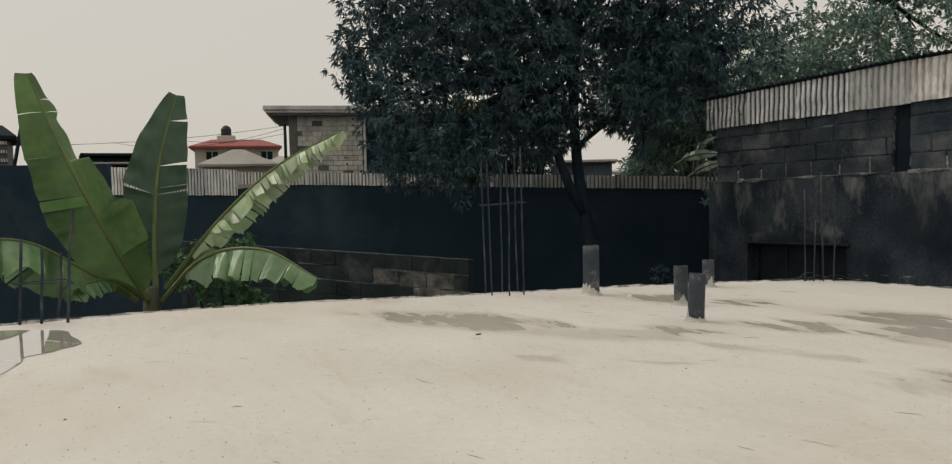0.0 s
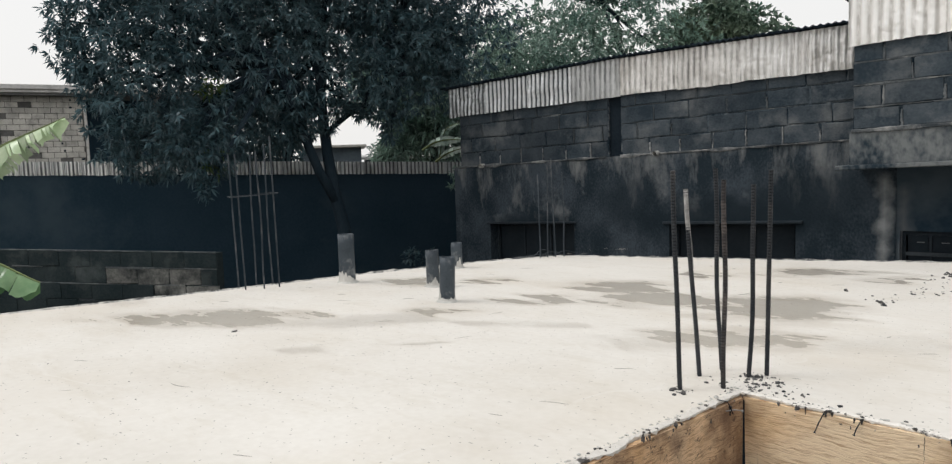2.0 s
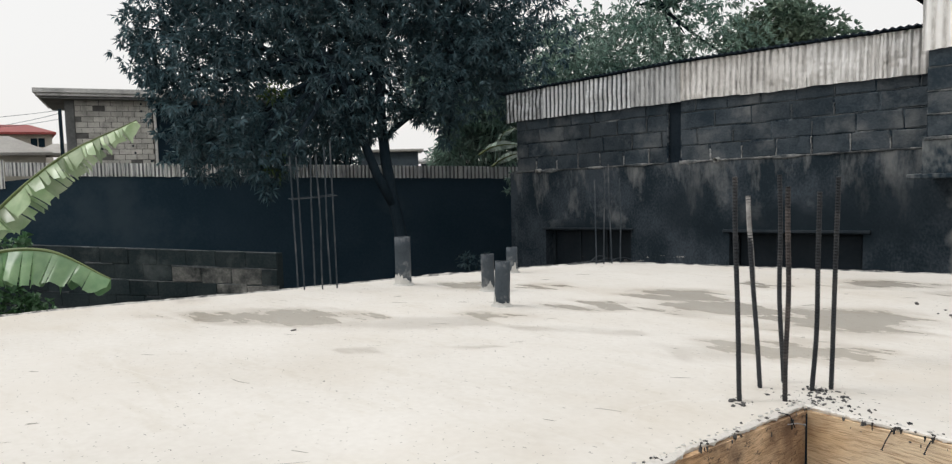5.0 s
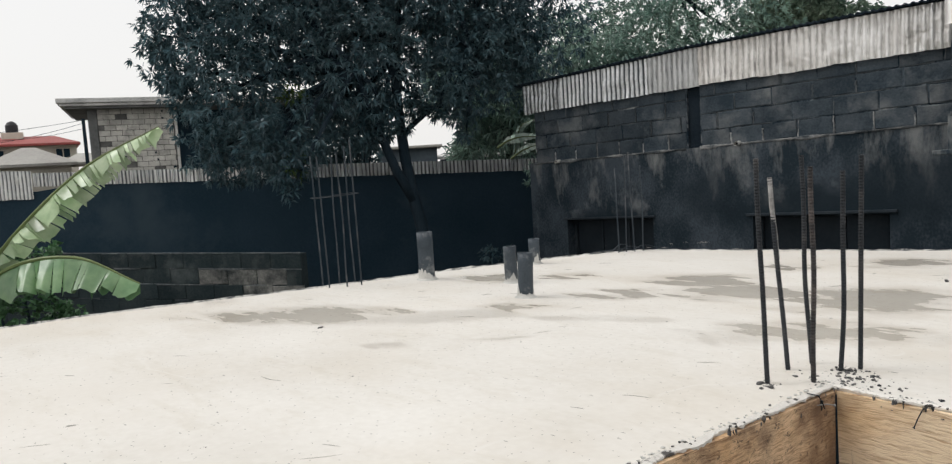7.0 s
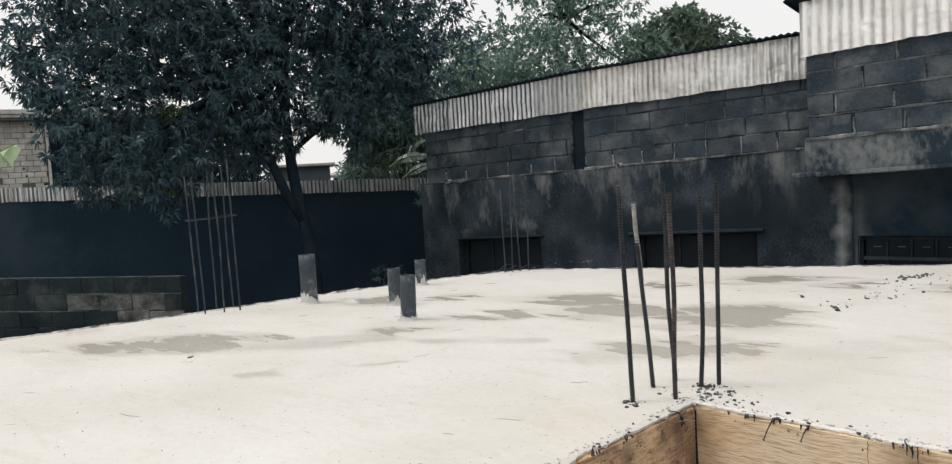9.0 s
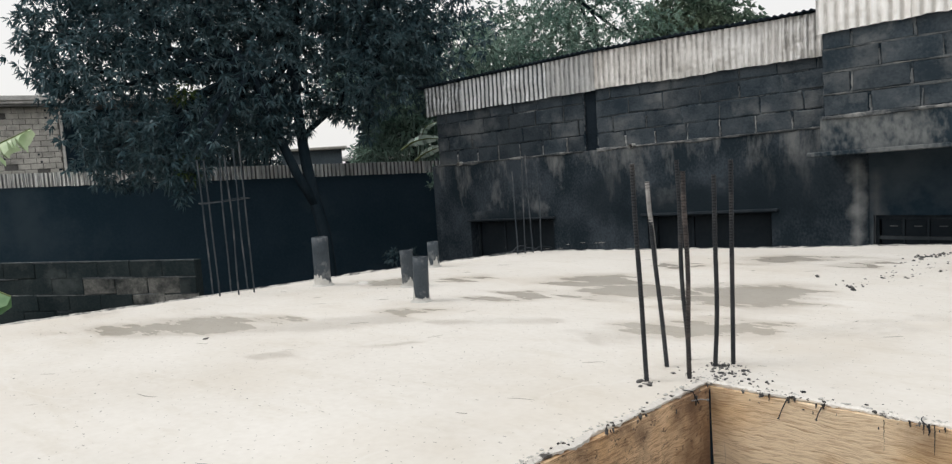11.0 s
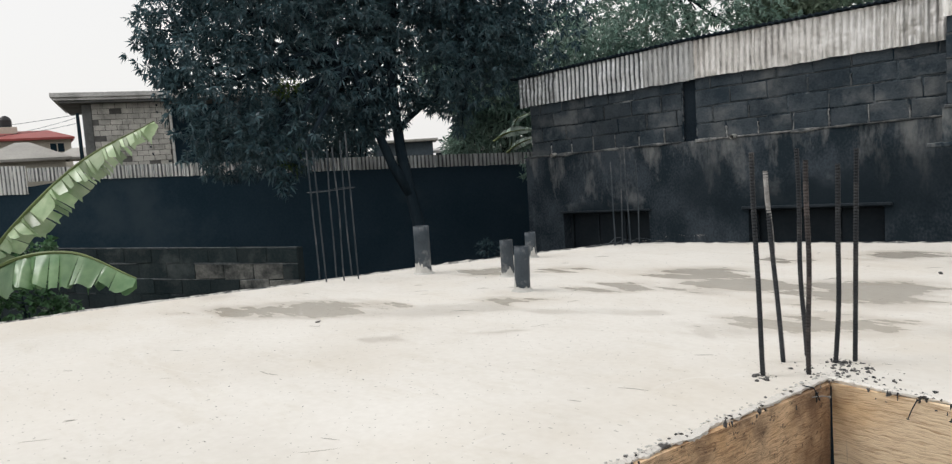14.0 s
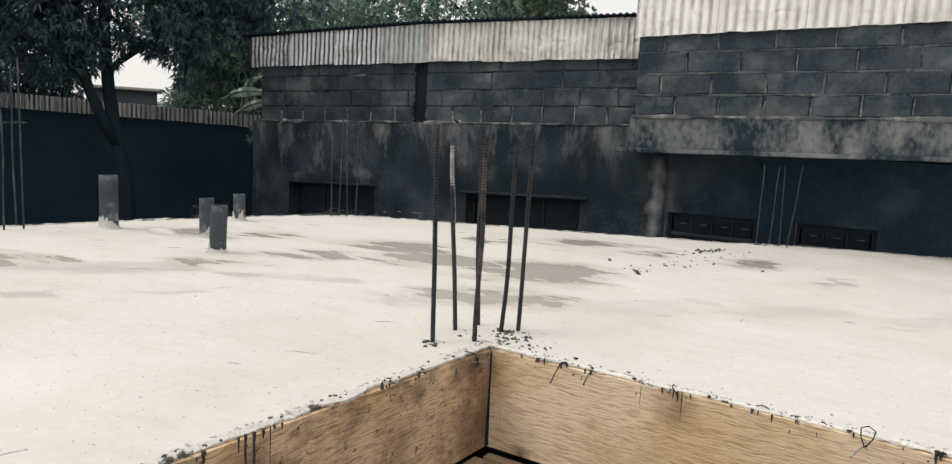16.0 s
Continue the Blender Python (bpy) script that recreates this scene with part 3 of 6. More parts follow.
def bleached_runs(m, z0, z1, colour):
    """Pale lime runs, heaviest along the upper edge of the plaster, in ragged streaks."""
    n, l = m.node_tree.nodes, m.node_tree.links
    b = n["Principled BSDF"]
    geo, mp, ns, sep = n.new("ShaderNodeNewGeometry"), n.new("ShaderNodeMapping"), n.new("ShaderNodeTexNoise"), n.new("ShaderNodeSeparateXYZ")
    mp.inputs["Scale"].default_value = (2.3, 2.3, 0.75)
    l.new(geo.outputs["Position"], mp.inputs[0])
    l.new(mp.outputs[0], ns.inputs[0])
    ns.inputs["Scale"].default_value, ns.inputs["Detail"].default_value, ns.inputs["Roughness"].default_value = 1.5, 9, 0.68
    l.new(geo.outputs["Position"], sep.inputs[0])
    up, thr, mx = n.new("ShaderNodeMapRange"), n.new("ShaderNodeMapRange"), n.new("ShaderNodeMix")
    up.inputs[1].default_value, up.inputs[2].default_value, up.inputs[3].default_value, up.inputs[4].default_value = z0, z1, -0.10, 0.085
    l.new(sep.outputs[2], up.inputs[0])
    add = n.new("ShaderNodeMath")
    l.new(ns.outputs[0], add.inputs[0])
    l.new(up.outputs[0], add.inputs[1])
    thr.inputs[1].default_value, thr.inputs[2].default_value, thr.inputs[4].default_value = 0.54, 0.72, 0.85
    l.new(add.outputs[0], thr.inputs[0])
    mx.data_type = "RGBA"
    mx.inputs[7].default_value = (*colour, 1)
    l.new(thr.outputs[0], mx.inputs[0])
    l.new(b.inputs["Base Color"].links[0].from_socket, mx.inputs[6])
    l.new(mx.outputs[2], b.inputs["Base Color"])


bleached_runs(PLASTER, 0.0, 0.95, (0.22, 0.228, 0.23))


def soot(m, x0, z0, half_x, half_z, strength):
    """Soot that has risen from an opening, in a ragged cloud."""
    n, l = m.node_tree.nodes, m.node_tree.links
    b = n["Principled BSDF"]
    geo, mp, ns, ln, add, fade, mx = (n.new("ShaderNodeNewGeometry"), n.new("ShaderNodeMapping"), n.new("ShaderNodeTexNoise"), n.new("ShaderNodeVectorMath"), n.new("ShaderNodeMath"), n.new("ShaderNodeMapRange"), n.new("ShaderNodeMix"))
    mp.inputs["Location"].default_value, mp.inputs["Scale"].default_value = (-x0 / half_x, 0, -z0 / half_z), (1 / half_x, 0, 1 / half_z)
    l.new(geo.outputs["Position"], mp.inputs[0])
    l.new(mp.outputs[0], ln.inputs[0])
    ln.operation = "LENGTH"
    l.new(geo.outputs["Position"], ns.inputs[0])
    ns.inputs["Scale"].default_value, ns.inputs["Detail"].default_value, ns.inputs["Roughness"].default_value = 3.0, 8, 0.65
    add.operation, add.inputs[1].default_value = "MULTIPLY_ADD", 1.2
    l.new(ns.outputs[0], add.inputs[0])
    l.new(ln.outputs["Value"], add.inputs[2])
    fade.inputs[1].default_value, fade.inputs[2].default_value, fade.inputs[4].default_value = 1.75, 1.15, strength
    l.new(add.outputs[0], fade.inputs[0])
    mx.data_type = "RGBA"
    mx.inputs[7].default_value = (0.013, 0.021, 0.028, 1)
    l.new(fade.outputs[0], mx.inputs[0])
    l.new(b.inputs["Base Color"].links[0].from_socket, mx.inputs[6])
    l.new(mx.outputs[2], b.inputs["Base Color"])


for cloud_x, cloud_z, wide, tall, thick in ((-6.3, -0.1, 0.95, 0.22, 0.8), (-3.4, 0.08, 1.25, 0.36, 0.9), (-2.5, 0.35, 0.75, 0.42, 0.7), (-4.75, 0.30, 0.45, 0.45, 0.6)):
    soot(PLASTER, cloud_x, cloud_z, wide, tall, thick)


def corner_smear(m, x0, half, z_top, colour):
    """A soft-edged lime smear running down an upright corner."""
    n, l = m.node_tree.nodes, m.node_tree.links
    b = n["Principled BSDF"]
    geo, sep, ns = n.new("ShaderNodeNewGeometry"), n.new("ShaderNodeSeparateXYZ"), n.new("ShaderNodeTexNoise")
    l.new(geo.outputs["Position"], sep.inputs[0])
    l.new(geo.outputs["Position"], ns.inputs[0])
    ns.inputs["Scale"].default_value, ns.inputs["Detail"].default_value = 5.0, 8
    off, mag, add, fade, low, mul, mx = (n.new("ShaderNodeMath"), n.new("ShaderNodeMath"), n.new("ShaderNodeMath"), n.new("ShaderNodeMapRange"), n.new("ShaderNodeMapRange"), n.new("ShaderNodeMath"), n.new("ShaderNodeMix"))
    off.operation, off.inputs[1].default_value, mag.operation = "SUBTRACT", x0, "ABSOLUTE"
    l.new(sep.outputs[0], off.inputs[0])
    l.new(off.outputs[0], mag.inputs[0])
    add.operation, add.inputs[1].default_value = "MULTIPLY_ADD", half * 2.6
    l.new(ns.outputs[0], add.inputs[0])
    l.new(mag.outputs[0], add.inputs[2])
    fade.inputs[1].default_value, fade.inputs[2].default_value = half * 2.3, half * 1.0
    l.new(add.outputs[0], fade.inputs[0])
    low.inputs[1].default_value, low.inputs[2].default_value = z_top, z_top - 0.12
    l.new(sep.outputs[2], low.inputs[0])
    mul.operation = "MULTIPLY"
    l.new(fade.outputs[0], mul.inputs[0])
    l.new(low.outputs[0], mul.inputs[1])
    mx.data_type = "RGBA"
    mx.inputs[7].default_value = (*colour, 1)
    l.new(mul.outputs[0], mx.inputs[0])
    l.new(b.inputs["Base Color"].links[0].from_socket, mx.inputs[6])
    l.new(mx.outputs[2], b.inputs["Base Color"])


corner_smear(PLASTER, -1.80, 0.105, 0.66, (0.30, 0.31, 0.31))

# ---- right-hand building: long low wing and taller wing over a canopy ----
WALL_Y, TALL_Y, LEAN = 8.79, 7.95, 0.033


def block_mesh(name, w, d, h, seed, material):
    """A rough hollow-cast block, chipped at the corners; its base at z = 0, its face towards -y."""
    rnd = random.Random(seed)
    bm = bmesh.new()
    box(bm, (-w / 2, 0, 0), (w / 2, d, h))
    bmesh.ops.bevel(bm, geom=bm.edges[:], offset=min(w, h) * 0.035, segments=1, affect="EDGES")
    bmesh.ops.subdivide_edges(bm, edges=[e for e in bm.edges if abs(e.verts[0].co.x - e.verts[1].co.x) > w * 0.5 and e.verts[0].co.y < d * 0.5], cuts=3)
    for v in bm.verts:
        v.co += Vector((rnd.uniform(-1, 1) * 0.004, rnd.uniform(-1, 1) * 0.004, rnd.uniform(-1, 1) * 0.006))
    return mesh_of(name, bm, material)


JOINT_MID = mat("grey_joint", (0.060, 0.073, 0.083), (0.15, 0.16, 0.166), 7, 0.95, 0.8, (0.28, 0.285, 0.28), 50, stain=(0.56, 0.70), spec=0.12)
JOINT_SOOT = mat("sooty_joint", (0.030, 0.040, 0.050), (0.11, 0.12, 0.126), 4, 0.95, 0.7, (0.24, 0.245, 0.24), 50, stain=(0.58, 0.72), spec=0.12)
JOINT = mat("pale_joint", (0.17, 0.18, 0.187), (0.42, 0.425, 0.42), 9, 0.95, 0.6, (0.06, 0.07, 0.08), 60, stain=(0.5, 0.62))


def joint_mesh(height, seed, material):
    """A ragged smear of mortar squeezed out of an upright joint."""
    rnd = random.Random(seed)
    bm = bmesh.new()
    rows = []
    for k in range(7):
        z, w = height * k / 6, rnd.uniform(0.007, 0.017)
        s = rnd.uniform(-0.005, 0.005)
        rows.append([bm.verts.new(p) for p in ((s - w, 0.01, z), (s - w * 0.7, -0.010, z), (s + w * 0.7, -0.010 - rnd.uniform(0, 0.006), z), (s + w, 0.01, z))])
    for a, b in zip(rows, rows[1:]):
        for k in range(3):
            bm.faces.new((a[k], a[k + 1], b[k + 1], b[k]))
    return mesh_of("mortar_joint", bm, material)


def ledge(parent, x0, x1, y, z_of, seed, material=None, size=1.0, side=1.0, gaps=-2.0, name="mortar_ledge", label="ragged mortar line over the plaster"):
    """A broken line of mortar lying along the wall; side turns it to the other face."""
    rnd = random.Random(seed)
    bm = bmesh.new()
    prev, x = None, x0
    while x < x1:
        h = size * (0.008 + 0.020 * max(0.0, noise.noise(Vector((x * 3.1, seed, 0.0))) + 0.25) + rnd.uniform(-0.003, 0.003))
        d = size * (0.012 + 0.02 * max(0.0, noise.noise(Vector((x * 5.0, seed, 5.0))) + 0.3)) * side
        z = z_of(x) + 0.004 * noise.noise(Vector((x * 2.0, seed, 8.0)))
        row = [bm.verts.new(p) for p in ((x, y, z + h), (x, y - d, z + h * 0.5), (x, y - d * 0.8, z - h * 0.9), (x, y, z - h * 1.5))]
        if prev and noise.noise(Vector((x * 2.6, seed, 11.0))) > gaps:
            for k in range(3):
                bm.faces.new((prev[k], prev[k + 1], row[k + 1], row[k]))
        prev = row
        x += 0.03
    bmesh.ops.delete(bm, geom=[v for v in bm.verts if not v.link_faces], context="VERTS")
    return part(name, bm, material or JOINT_DARK, parent, label)


JOINT_DARK = mat("stained_joint", (0.045, 0.056, 0.066), (0.16, 0.17, 0.175), 4, 0.95, 0.8, (0.40, 0.402, 0.395), 50, stain=(0.49, 0.62))


def lay_blocks(parent, material, x0, x1, y, z_of, courses, length, height, seed, gap=0.014, depth=0.06, lean=0.0, longs=(), all_joints=False, bed=JOINT_SOOT, bed_size=0.30, bed_gaps=-0.1):
    """Courses of blocks, each an object under parent, in running bond."""
    rnd = random.Random(seed)
    kinds = [block_mesh("block", 1.0 * length - gap, depth, height - gap, seed + k, material) for k in range(5)]
    joints = [joint_mesh(height, seed + k, JOINT_MID if all_joints else JOINT) for k in range(3)]
    soot = [joint_mesh(height, seed + k, JOINT_SOOT) for k in range(3)]
    for c in range(1, courses):
        ledge(parent, x0, x1, y + 0.009, lambda x: z_of(x) + c * height + 0.002, seed + c * 1.7, bed, bed_size, 1.0, bed_gaps, "bed_joint", "")
    for c in range(courses):
        step = length * (longs[c] if c < len(longs) else 1.0)
        x = x0 - (c % 2) * step * 0.5
        while x < x1 - 0.02:
            a, b = max(x, x0), min(x + step, x1)
            if b - a > 0.05:
                ob = new("block", kinds[rnd.randrange(5)])
                ob.parent = parent
                m = (a + b) / 2
                ob.location = (m, y + rnd.uniform(-0.005, 0.005), z_of(m) + c * height + gap / 2)
                ob.rotation_euler = (rnd.uniform(-0.012, 0.012), -math.atan(lean) + rnd.uniform(-0.008, 0.008), rnd.uniform(-0.01, 0.01))
                ob.scale = ((b - a - gap - (rnd.uniform(0.004, 0.022) if c == 0 else rnd.uniform(0, 0.008))) / (length - gap), 1, rnd.uniform(0.97, 1.005))
                if (c == 0 or rnd.random() < (0.95 if all_joints else 0.6)) and b < x1 - 0.05:
                    jt = new("mortar_joint", (joints if c == 0 or all_joints else soot)[rnd.randrange(3)])
                    jt.parent = parent
                    jt.location = (b + rnd.uniform(-0.008, 0.008), y + 0.006, z_of(b) + c * height + 0.01)
                    jt.rotation_euler = (0, rnd.uniform(-0.06, 0.06), 0)
                    jt.scale = (rnd.uniform(0.5, 1.25), rnd.uniform(0.8, 1.3), rnd.uniform(0.6, 1.0))
            x += step


bm = boxes(((-7.855, WALL_Y - 0.03, -3.5), (-7.16, WALL_Y + 0.2, 0.9)), ((-5.66, WALL_Y - 0.03, -3.5), (-4.24, WALL_Y + 0.2, 0.9)),
           ((-2.70, WALL_Y - 0.03, -3.5), (-1.69, WALL_Y + 0.2, 0.9)), ((-7.16, WALL_Y - 0.03, 0.02), (-5.66, WALL_Y + 0.2, 0.9)),
           ((-4.24, WALL_Y - 0.03, 0.02), (-2.70, WALL_Y + 0.2, 0.9)), ((-7.16, WALL_Y - 0.03, -3.5), (-5.66, WALL_Y + 0.2, -0.9)),
           ((-4.24, WALL_Y - 0.03, -3.5), (-2.70, WALL_Y + 0.2, -0.9)), shear=LEAN, x0=-5)
bmesh.ops.remove_doubles(bm, verts=bm.verts[:], dist=0.0005)
solid("wall_plastered", bm, PLASTER, "blackened cement-plastered house wall with streaky stains", "wall", kind="structure")
bm = boxes(((-7.72, WALL_Y - 0.003, 0.9), (-5.10, WALL_Y + 0.2, 2.1)), shear=LEAN, x0=-5)
wall_a = solid("wall_upper_1", bm, MORTAR, "sooty grey block wall under the roof sheets", "wall", kind="structure")
bm = boxes(((-4.92, WALL_Y - 0.003, 0.9), (-1.85, WALL_Y + 0.2, 2.1)), shear=LEAN, x0=-5)
wall_b = solid("wall_upper_2", bm, MORTAR, "sooty grey block wall beside a dark gap", "wall", kind="structure")
# gap fill and back wall: indoor shade put into a near-black colour
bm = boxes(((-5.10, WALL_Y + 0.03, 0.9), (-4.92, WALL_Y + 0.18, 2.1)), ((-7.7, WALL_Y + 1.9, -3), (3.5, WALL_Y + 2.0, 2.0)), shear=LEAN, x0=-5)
solid("wall_inner", bm, EDGE_DARK, "near-black fill and back wall painted as the shade inside a gap", "wall", kind="structure")
bm = boxes(((-7.84, WALL_Y + 0.21, -3.5), (-7.66, WALL_Y + 6.0, 1.95)))
solid("wall_side", bm, PLASTER, "blackened side wall of the low wing", "wall", kind="structure")
bm = boxes(((-1.92, TALL_Y - 0.003, 1.07), (3.5, TALL_Y + 0.2, 2.42)), ((-1.92, TALL_Y + 0.21, 0.8), (-1.74, WALL_Y + 3, 2.42)), shear=0.03, x0=-1.9)
wall_c = solid("wall_tall", bm, MORTAR, "sooty grey block wall above a canopy", "wall", kind="structure")
BAND = mat("stained_band", (0.020, 0.032, 0.043), (0.15, 0.160, 0.163), 1.6, 0.9, 0.6, (0.28, 0.283, 0.277), 16, stretch=(1.4, 1.4, 0.8), lo=0.42, hi=0.59, stain=(0.56, 0.72), spec=0.12)
bm = boxes(((-1.95, TALL_Y - 0.02, 0.742), (3.5, TALL_Y + 0.2, 1.068)), shear=0.03, x0=-1.9)
solid("wall_band", bm, BAND, "stained grey cement band over the canopy", "wall", kind="structure")
bm = boxes(((-2.06, TALL_Y - 0.10, 0.695), (3.5, WALL_Y + 0.1, 0.74)), shear=0.03, x0=-1.9, bevel=0.008)
solid("canopy", bm, BAND, "thin stained concrete canopy slab with a pale lip", "canopy", kind="structure")
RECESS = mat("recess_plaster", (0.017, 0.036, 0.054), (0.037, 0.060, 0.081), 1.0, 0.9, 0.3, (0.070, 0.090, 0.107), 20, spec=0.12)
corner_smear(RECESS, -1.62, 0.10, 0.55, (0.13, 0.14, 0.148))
RY = WALL_Y - 0.02
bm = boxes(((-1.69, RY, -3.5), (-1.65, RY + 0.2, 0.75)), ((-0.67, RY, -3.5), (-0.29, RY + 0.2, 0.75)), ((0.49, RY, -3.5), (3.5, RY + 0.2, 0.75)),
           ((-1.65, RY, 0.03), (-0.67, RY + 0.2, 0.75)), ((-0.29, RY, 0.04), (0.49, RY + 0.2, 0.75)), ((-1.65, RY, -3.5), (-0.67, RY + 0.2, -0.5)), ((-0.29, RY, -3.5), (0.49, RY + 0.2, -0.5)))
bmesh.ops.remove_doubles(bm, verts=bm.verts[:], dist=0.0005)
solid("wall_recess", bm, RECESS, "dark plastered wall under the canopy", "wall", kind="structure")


def window(name, x0, x1, y, z0, z1, lean, panes, label, rows=1, rail=0.0):
    """A dark louvred window set back in its opening."""
    w = thing(name, label, "window", ((x0 + x1) / 2, y, z0), kind="structure")
    cx = (x0 + x1) / 2
    a, b, h = x0 - cx, x1 - cx, z1 - z0
    t = 0.045
    part("window_frame", boxes(((a, 0, h - t), (b, 0.05, h)), ((a, 0, 0), (b, 0.05, t)), ((a, 0, t), (a + t, 0.05, h - t)), ((b - t, 0, t), (b, 0.05, h - t)), shear=lean), FRAME_DARK, w)
    for k in range(panes):
        p, q = a + t + (b - a - 2 * t) * k / panes, a + t + (b - a - 2 * t) * (k + 1) / panes
        if k:
            part("mullion", boxes(((p - 0.012, 0.003, t), (p + 0.012, 0.04, h - t)), shear=lean), FRAME_DARK, w)
        for j in range(rows):
            zz = t + (h - 2 * t) * j / rows
            bm = bmesh.new()
            vs = box(bm, (p + 0.02, 0.02, zz + 0.01), (q - 0.02, 0.026, zz + (h - 2 * t) / rows - 0.005), lean)
            for v in vs:
                v.co.y += (v.co.z - zz) * (0.35 if rows > 1 else 0)
            part("pane", bm, PANE, w)
        if rail:
            zr = t + (h - 2 * t) * rail
            part("latch", boxes(((p + (q - p) * 0.45, -0.004, zr + 0.12), (p + (q - p) * 0.45 + 0.07, 0.012, zr + 0.128)), shear=lean), LATCH, w, "small pale latch")
    if rail:
        part("rail", boxes(((a + t, -0.003, zr - 0.018), (b - t, 0.018, zr + 0.018)), shear=lean), FRAME_RAIL, w)
        part("jamb", boxes(((a - 0.004, -0.012, 0), (a + 0.012, 0.05, h)), shear=lean), LATCH, w, "worn pale edge of the frame")
    return w


FRAME_RAIL = mat("worn_rail", (0.045, 0.055, 0.065), (0.080, 0.092, 0.102), 6, 0.7, 0.3, spec=0.2)
LATCH = mat("worn_steel", (0.10, 0.11, 0.12), (0.19, 0.20, 0.205), 9, 0.6, 0.2, metal=0.3)
FRAME_DARK = mat("sooty_frame", (0.014, 0.022, 0.030), (0.034, 0.043, 0.052), 6, 0.8, 0.3, spec=0.2)
PANE = mat("dusty_glass", (0.008, 0.014, 0.020), (0.018, 0.025, 0.032), 3, 0.5, 0.0, None, 20, spec=0.15)
window("window_1", -7.16, -5.66, WALL_Y + 0.14, -0.95, -0.02, LEAN, 3, "dark recessed window low in the sooty wall")
window("window_2", -4.24, -2.70, WALL_Y + 0.14, -0.87, 0.06, LEAN, 3, "dark recessed window low in the sooty wall")
window("window_3", -1.65, -0.67, RY + 0.05, -0.5, 0.03, 0.0, 4, "dark framed window under the canopy", rail=0.55)
window("window_4", -0.29, 0.49, RY + 0.05, -0.5, 0.04, 0.0, 3, "dark framed window under the canopy", rail=0.55)
bm = boxes(((-4.32, WALL_Y - 0.06, 0.05), (-2.62, WALL_Y - 0.028, 0.085)), shear=LEAN, x0=-3.4, bevel=0.006)
solid("window_lintel", bm, FRAME_DARK, "thin projecting cement ledge over a window", "ledge", kind="structure")
bm = boxes(((-7.2, WALL_Y - 0.06, -0.035), (-5.62, WALL_Y - 0.028, -0.005)), shear=LEAN, x0=-6.4, bevel=0.006)
solid("window_lintel", bm, FRAME_DARK, "thin projecting cement ledge over a window", "ledge", kind="structure")


# ---- corrugated sheets ----
def corrugated(w, top, bottom, pitch, amp, dent, seed, rows=26):
    """A sheet in the xz plane with upright ridges; top and bottom are functions of x."""
    bm = bmesh.new()
    off = Vector((seed * 3.1, seed * 1.7, seed * 5.3))
    cols = max(8, int(w / pitch * 6), int(w / 0.016))
    grid = []
    for i in range(cols + 1):
        x = w * i / cols
        col = []
        for j in range(rows + 1):
            f = j / rows
            z = bottom(x) + (top(x) - bottom(x)) * f
            p = Vector((x * 2.2, f * 1.1, 0)) + off
            y = amp * math.cos(math.tau * x / pitch) + dent * noise.noise(p * 2.2)
            y += 0.75 * dent * abs(noise.noise(Vector((p.x * 4.1 + p.y * 2, p.y * 9, 3.0)))) + 0.55 * dent * abs(noise.noise(Vector((p.x * 10 - p.y * 5, p.y * 17, 1.0)))) * max(0.0, 0.35 + noise.noise(p * 1.3))
            z += (j == 0) * 0.012 * noise.noise(Vector((x * 6, 0, 0)) + off)
            col.append(bm.verts.new((x, y, z)))
        grid.append(col)
    for a, b in zip(grid, grid[1:]):
        for j in range(rows):
            f = bm.faces.new((a[j], b[j], b[j + 1], a[j + 1]))
            f.smooth = True
    return bm


def fascia_low(name_seed):
    f = thing("roof_fascia", "row of dented corrugated zinc sheets along the roof edge", "roof sheets", (-7.91, WALL_Y - 0.05, 0))
    edges = [-7.91, -7.18, -6.40, -5.66, -4.92, -4.12, -3.35, -2.55, -1.93]
    top = lambda x: 2.005 + 0.052 * (x + 8) if x < -5 else 2.161 + 0.018 * (x + 5)
    bot = lambda x: 1.572 + 0.034 * (x + 8) if x < -5.6 else 1.655 + 0.026 * (x + 5.6)
    for k, (a, b) in enumerate(zip(edges, edges[1:])):
        ragged = (0.0, 0.006, -0.004, 0.0, 0.012, -0.006, 0.004, 0.0)[k]
        bm = corrugated(b - a + 0.03, lambda x, a=a: top(a + x), lambda x, a=a, r=ragged: bot(a + x) + r, 0.076, (0.011, 0.017, 0.018, 0.008, 0.009, 0.008, 0.010, 0.009)[k], (0.026, 0.012, 0.018, 0.006, 0.010, 0.014, 0.014, 0.024)[k], k + 1)
        s = part("roof_sheet", bm, (ZINC_OLD, ZINC_RIDGED, ZINC_RIDGED, ZINC_GREY, ZINC_WARM, ZINC_WARM, ZINC, ZINC)[k], f)
        s.location = (a + 7.91, -0.006 * (k % 2), 0)
    return f


fascia_low(1)
f = thing("roof_fascia", "row of pale dented zinc sheets on the taller wing", "roof sheets", (-1.97, TALL_Y - 0.05, 0))
for k in range(7):
    bm = corrugated(0.82, lambda x, k=k: 2.40 + 0.03 * (0.8 * k + x), lambda x, k=k: 1.872 + 0.045 * (0.8 * k + x), 0.092, 0.0155, 0.011, 20 + k)
    s = part("roof_sheet", bm, ZINC_BROAD, f)
    s.location = (0.8 * k, -0.006 * (k % 2), 0)


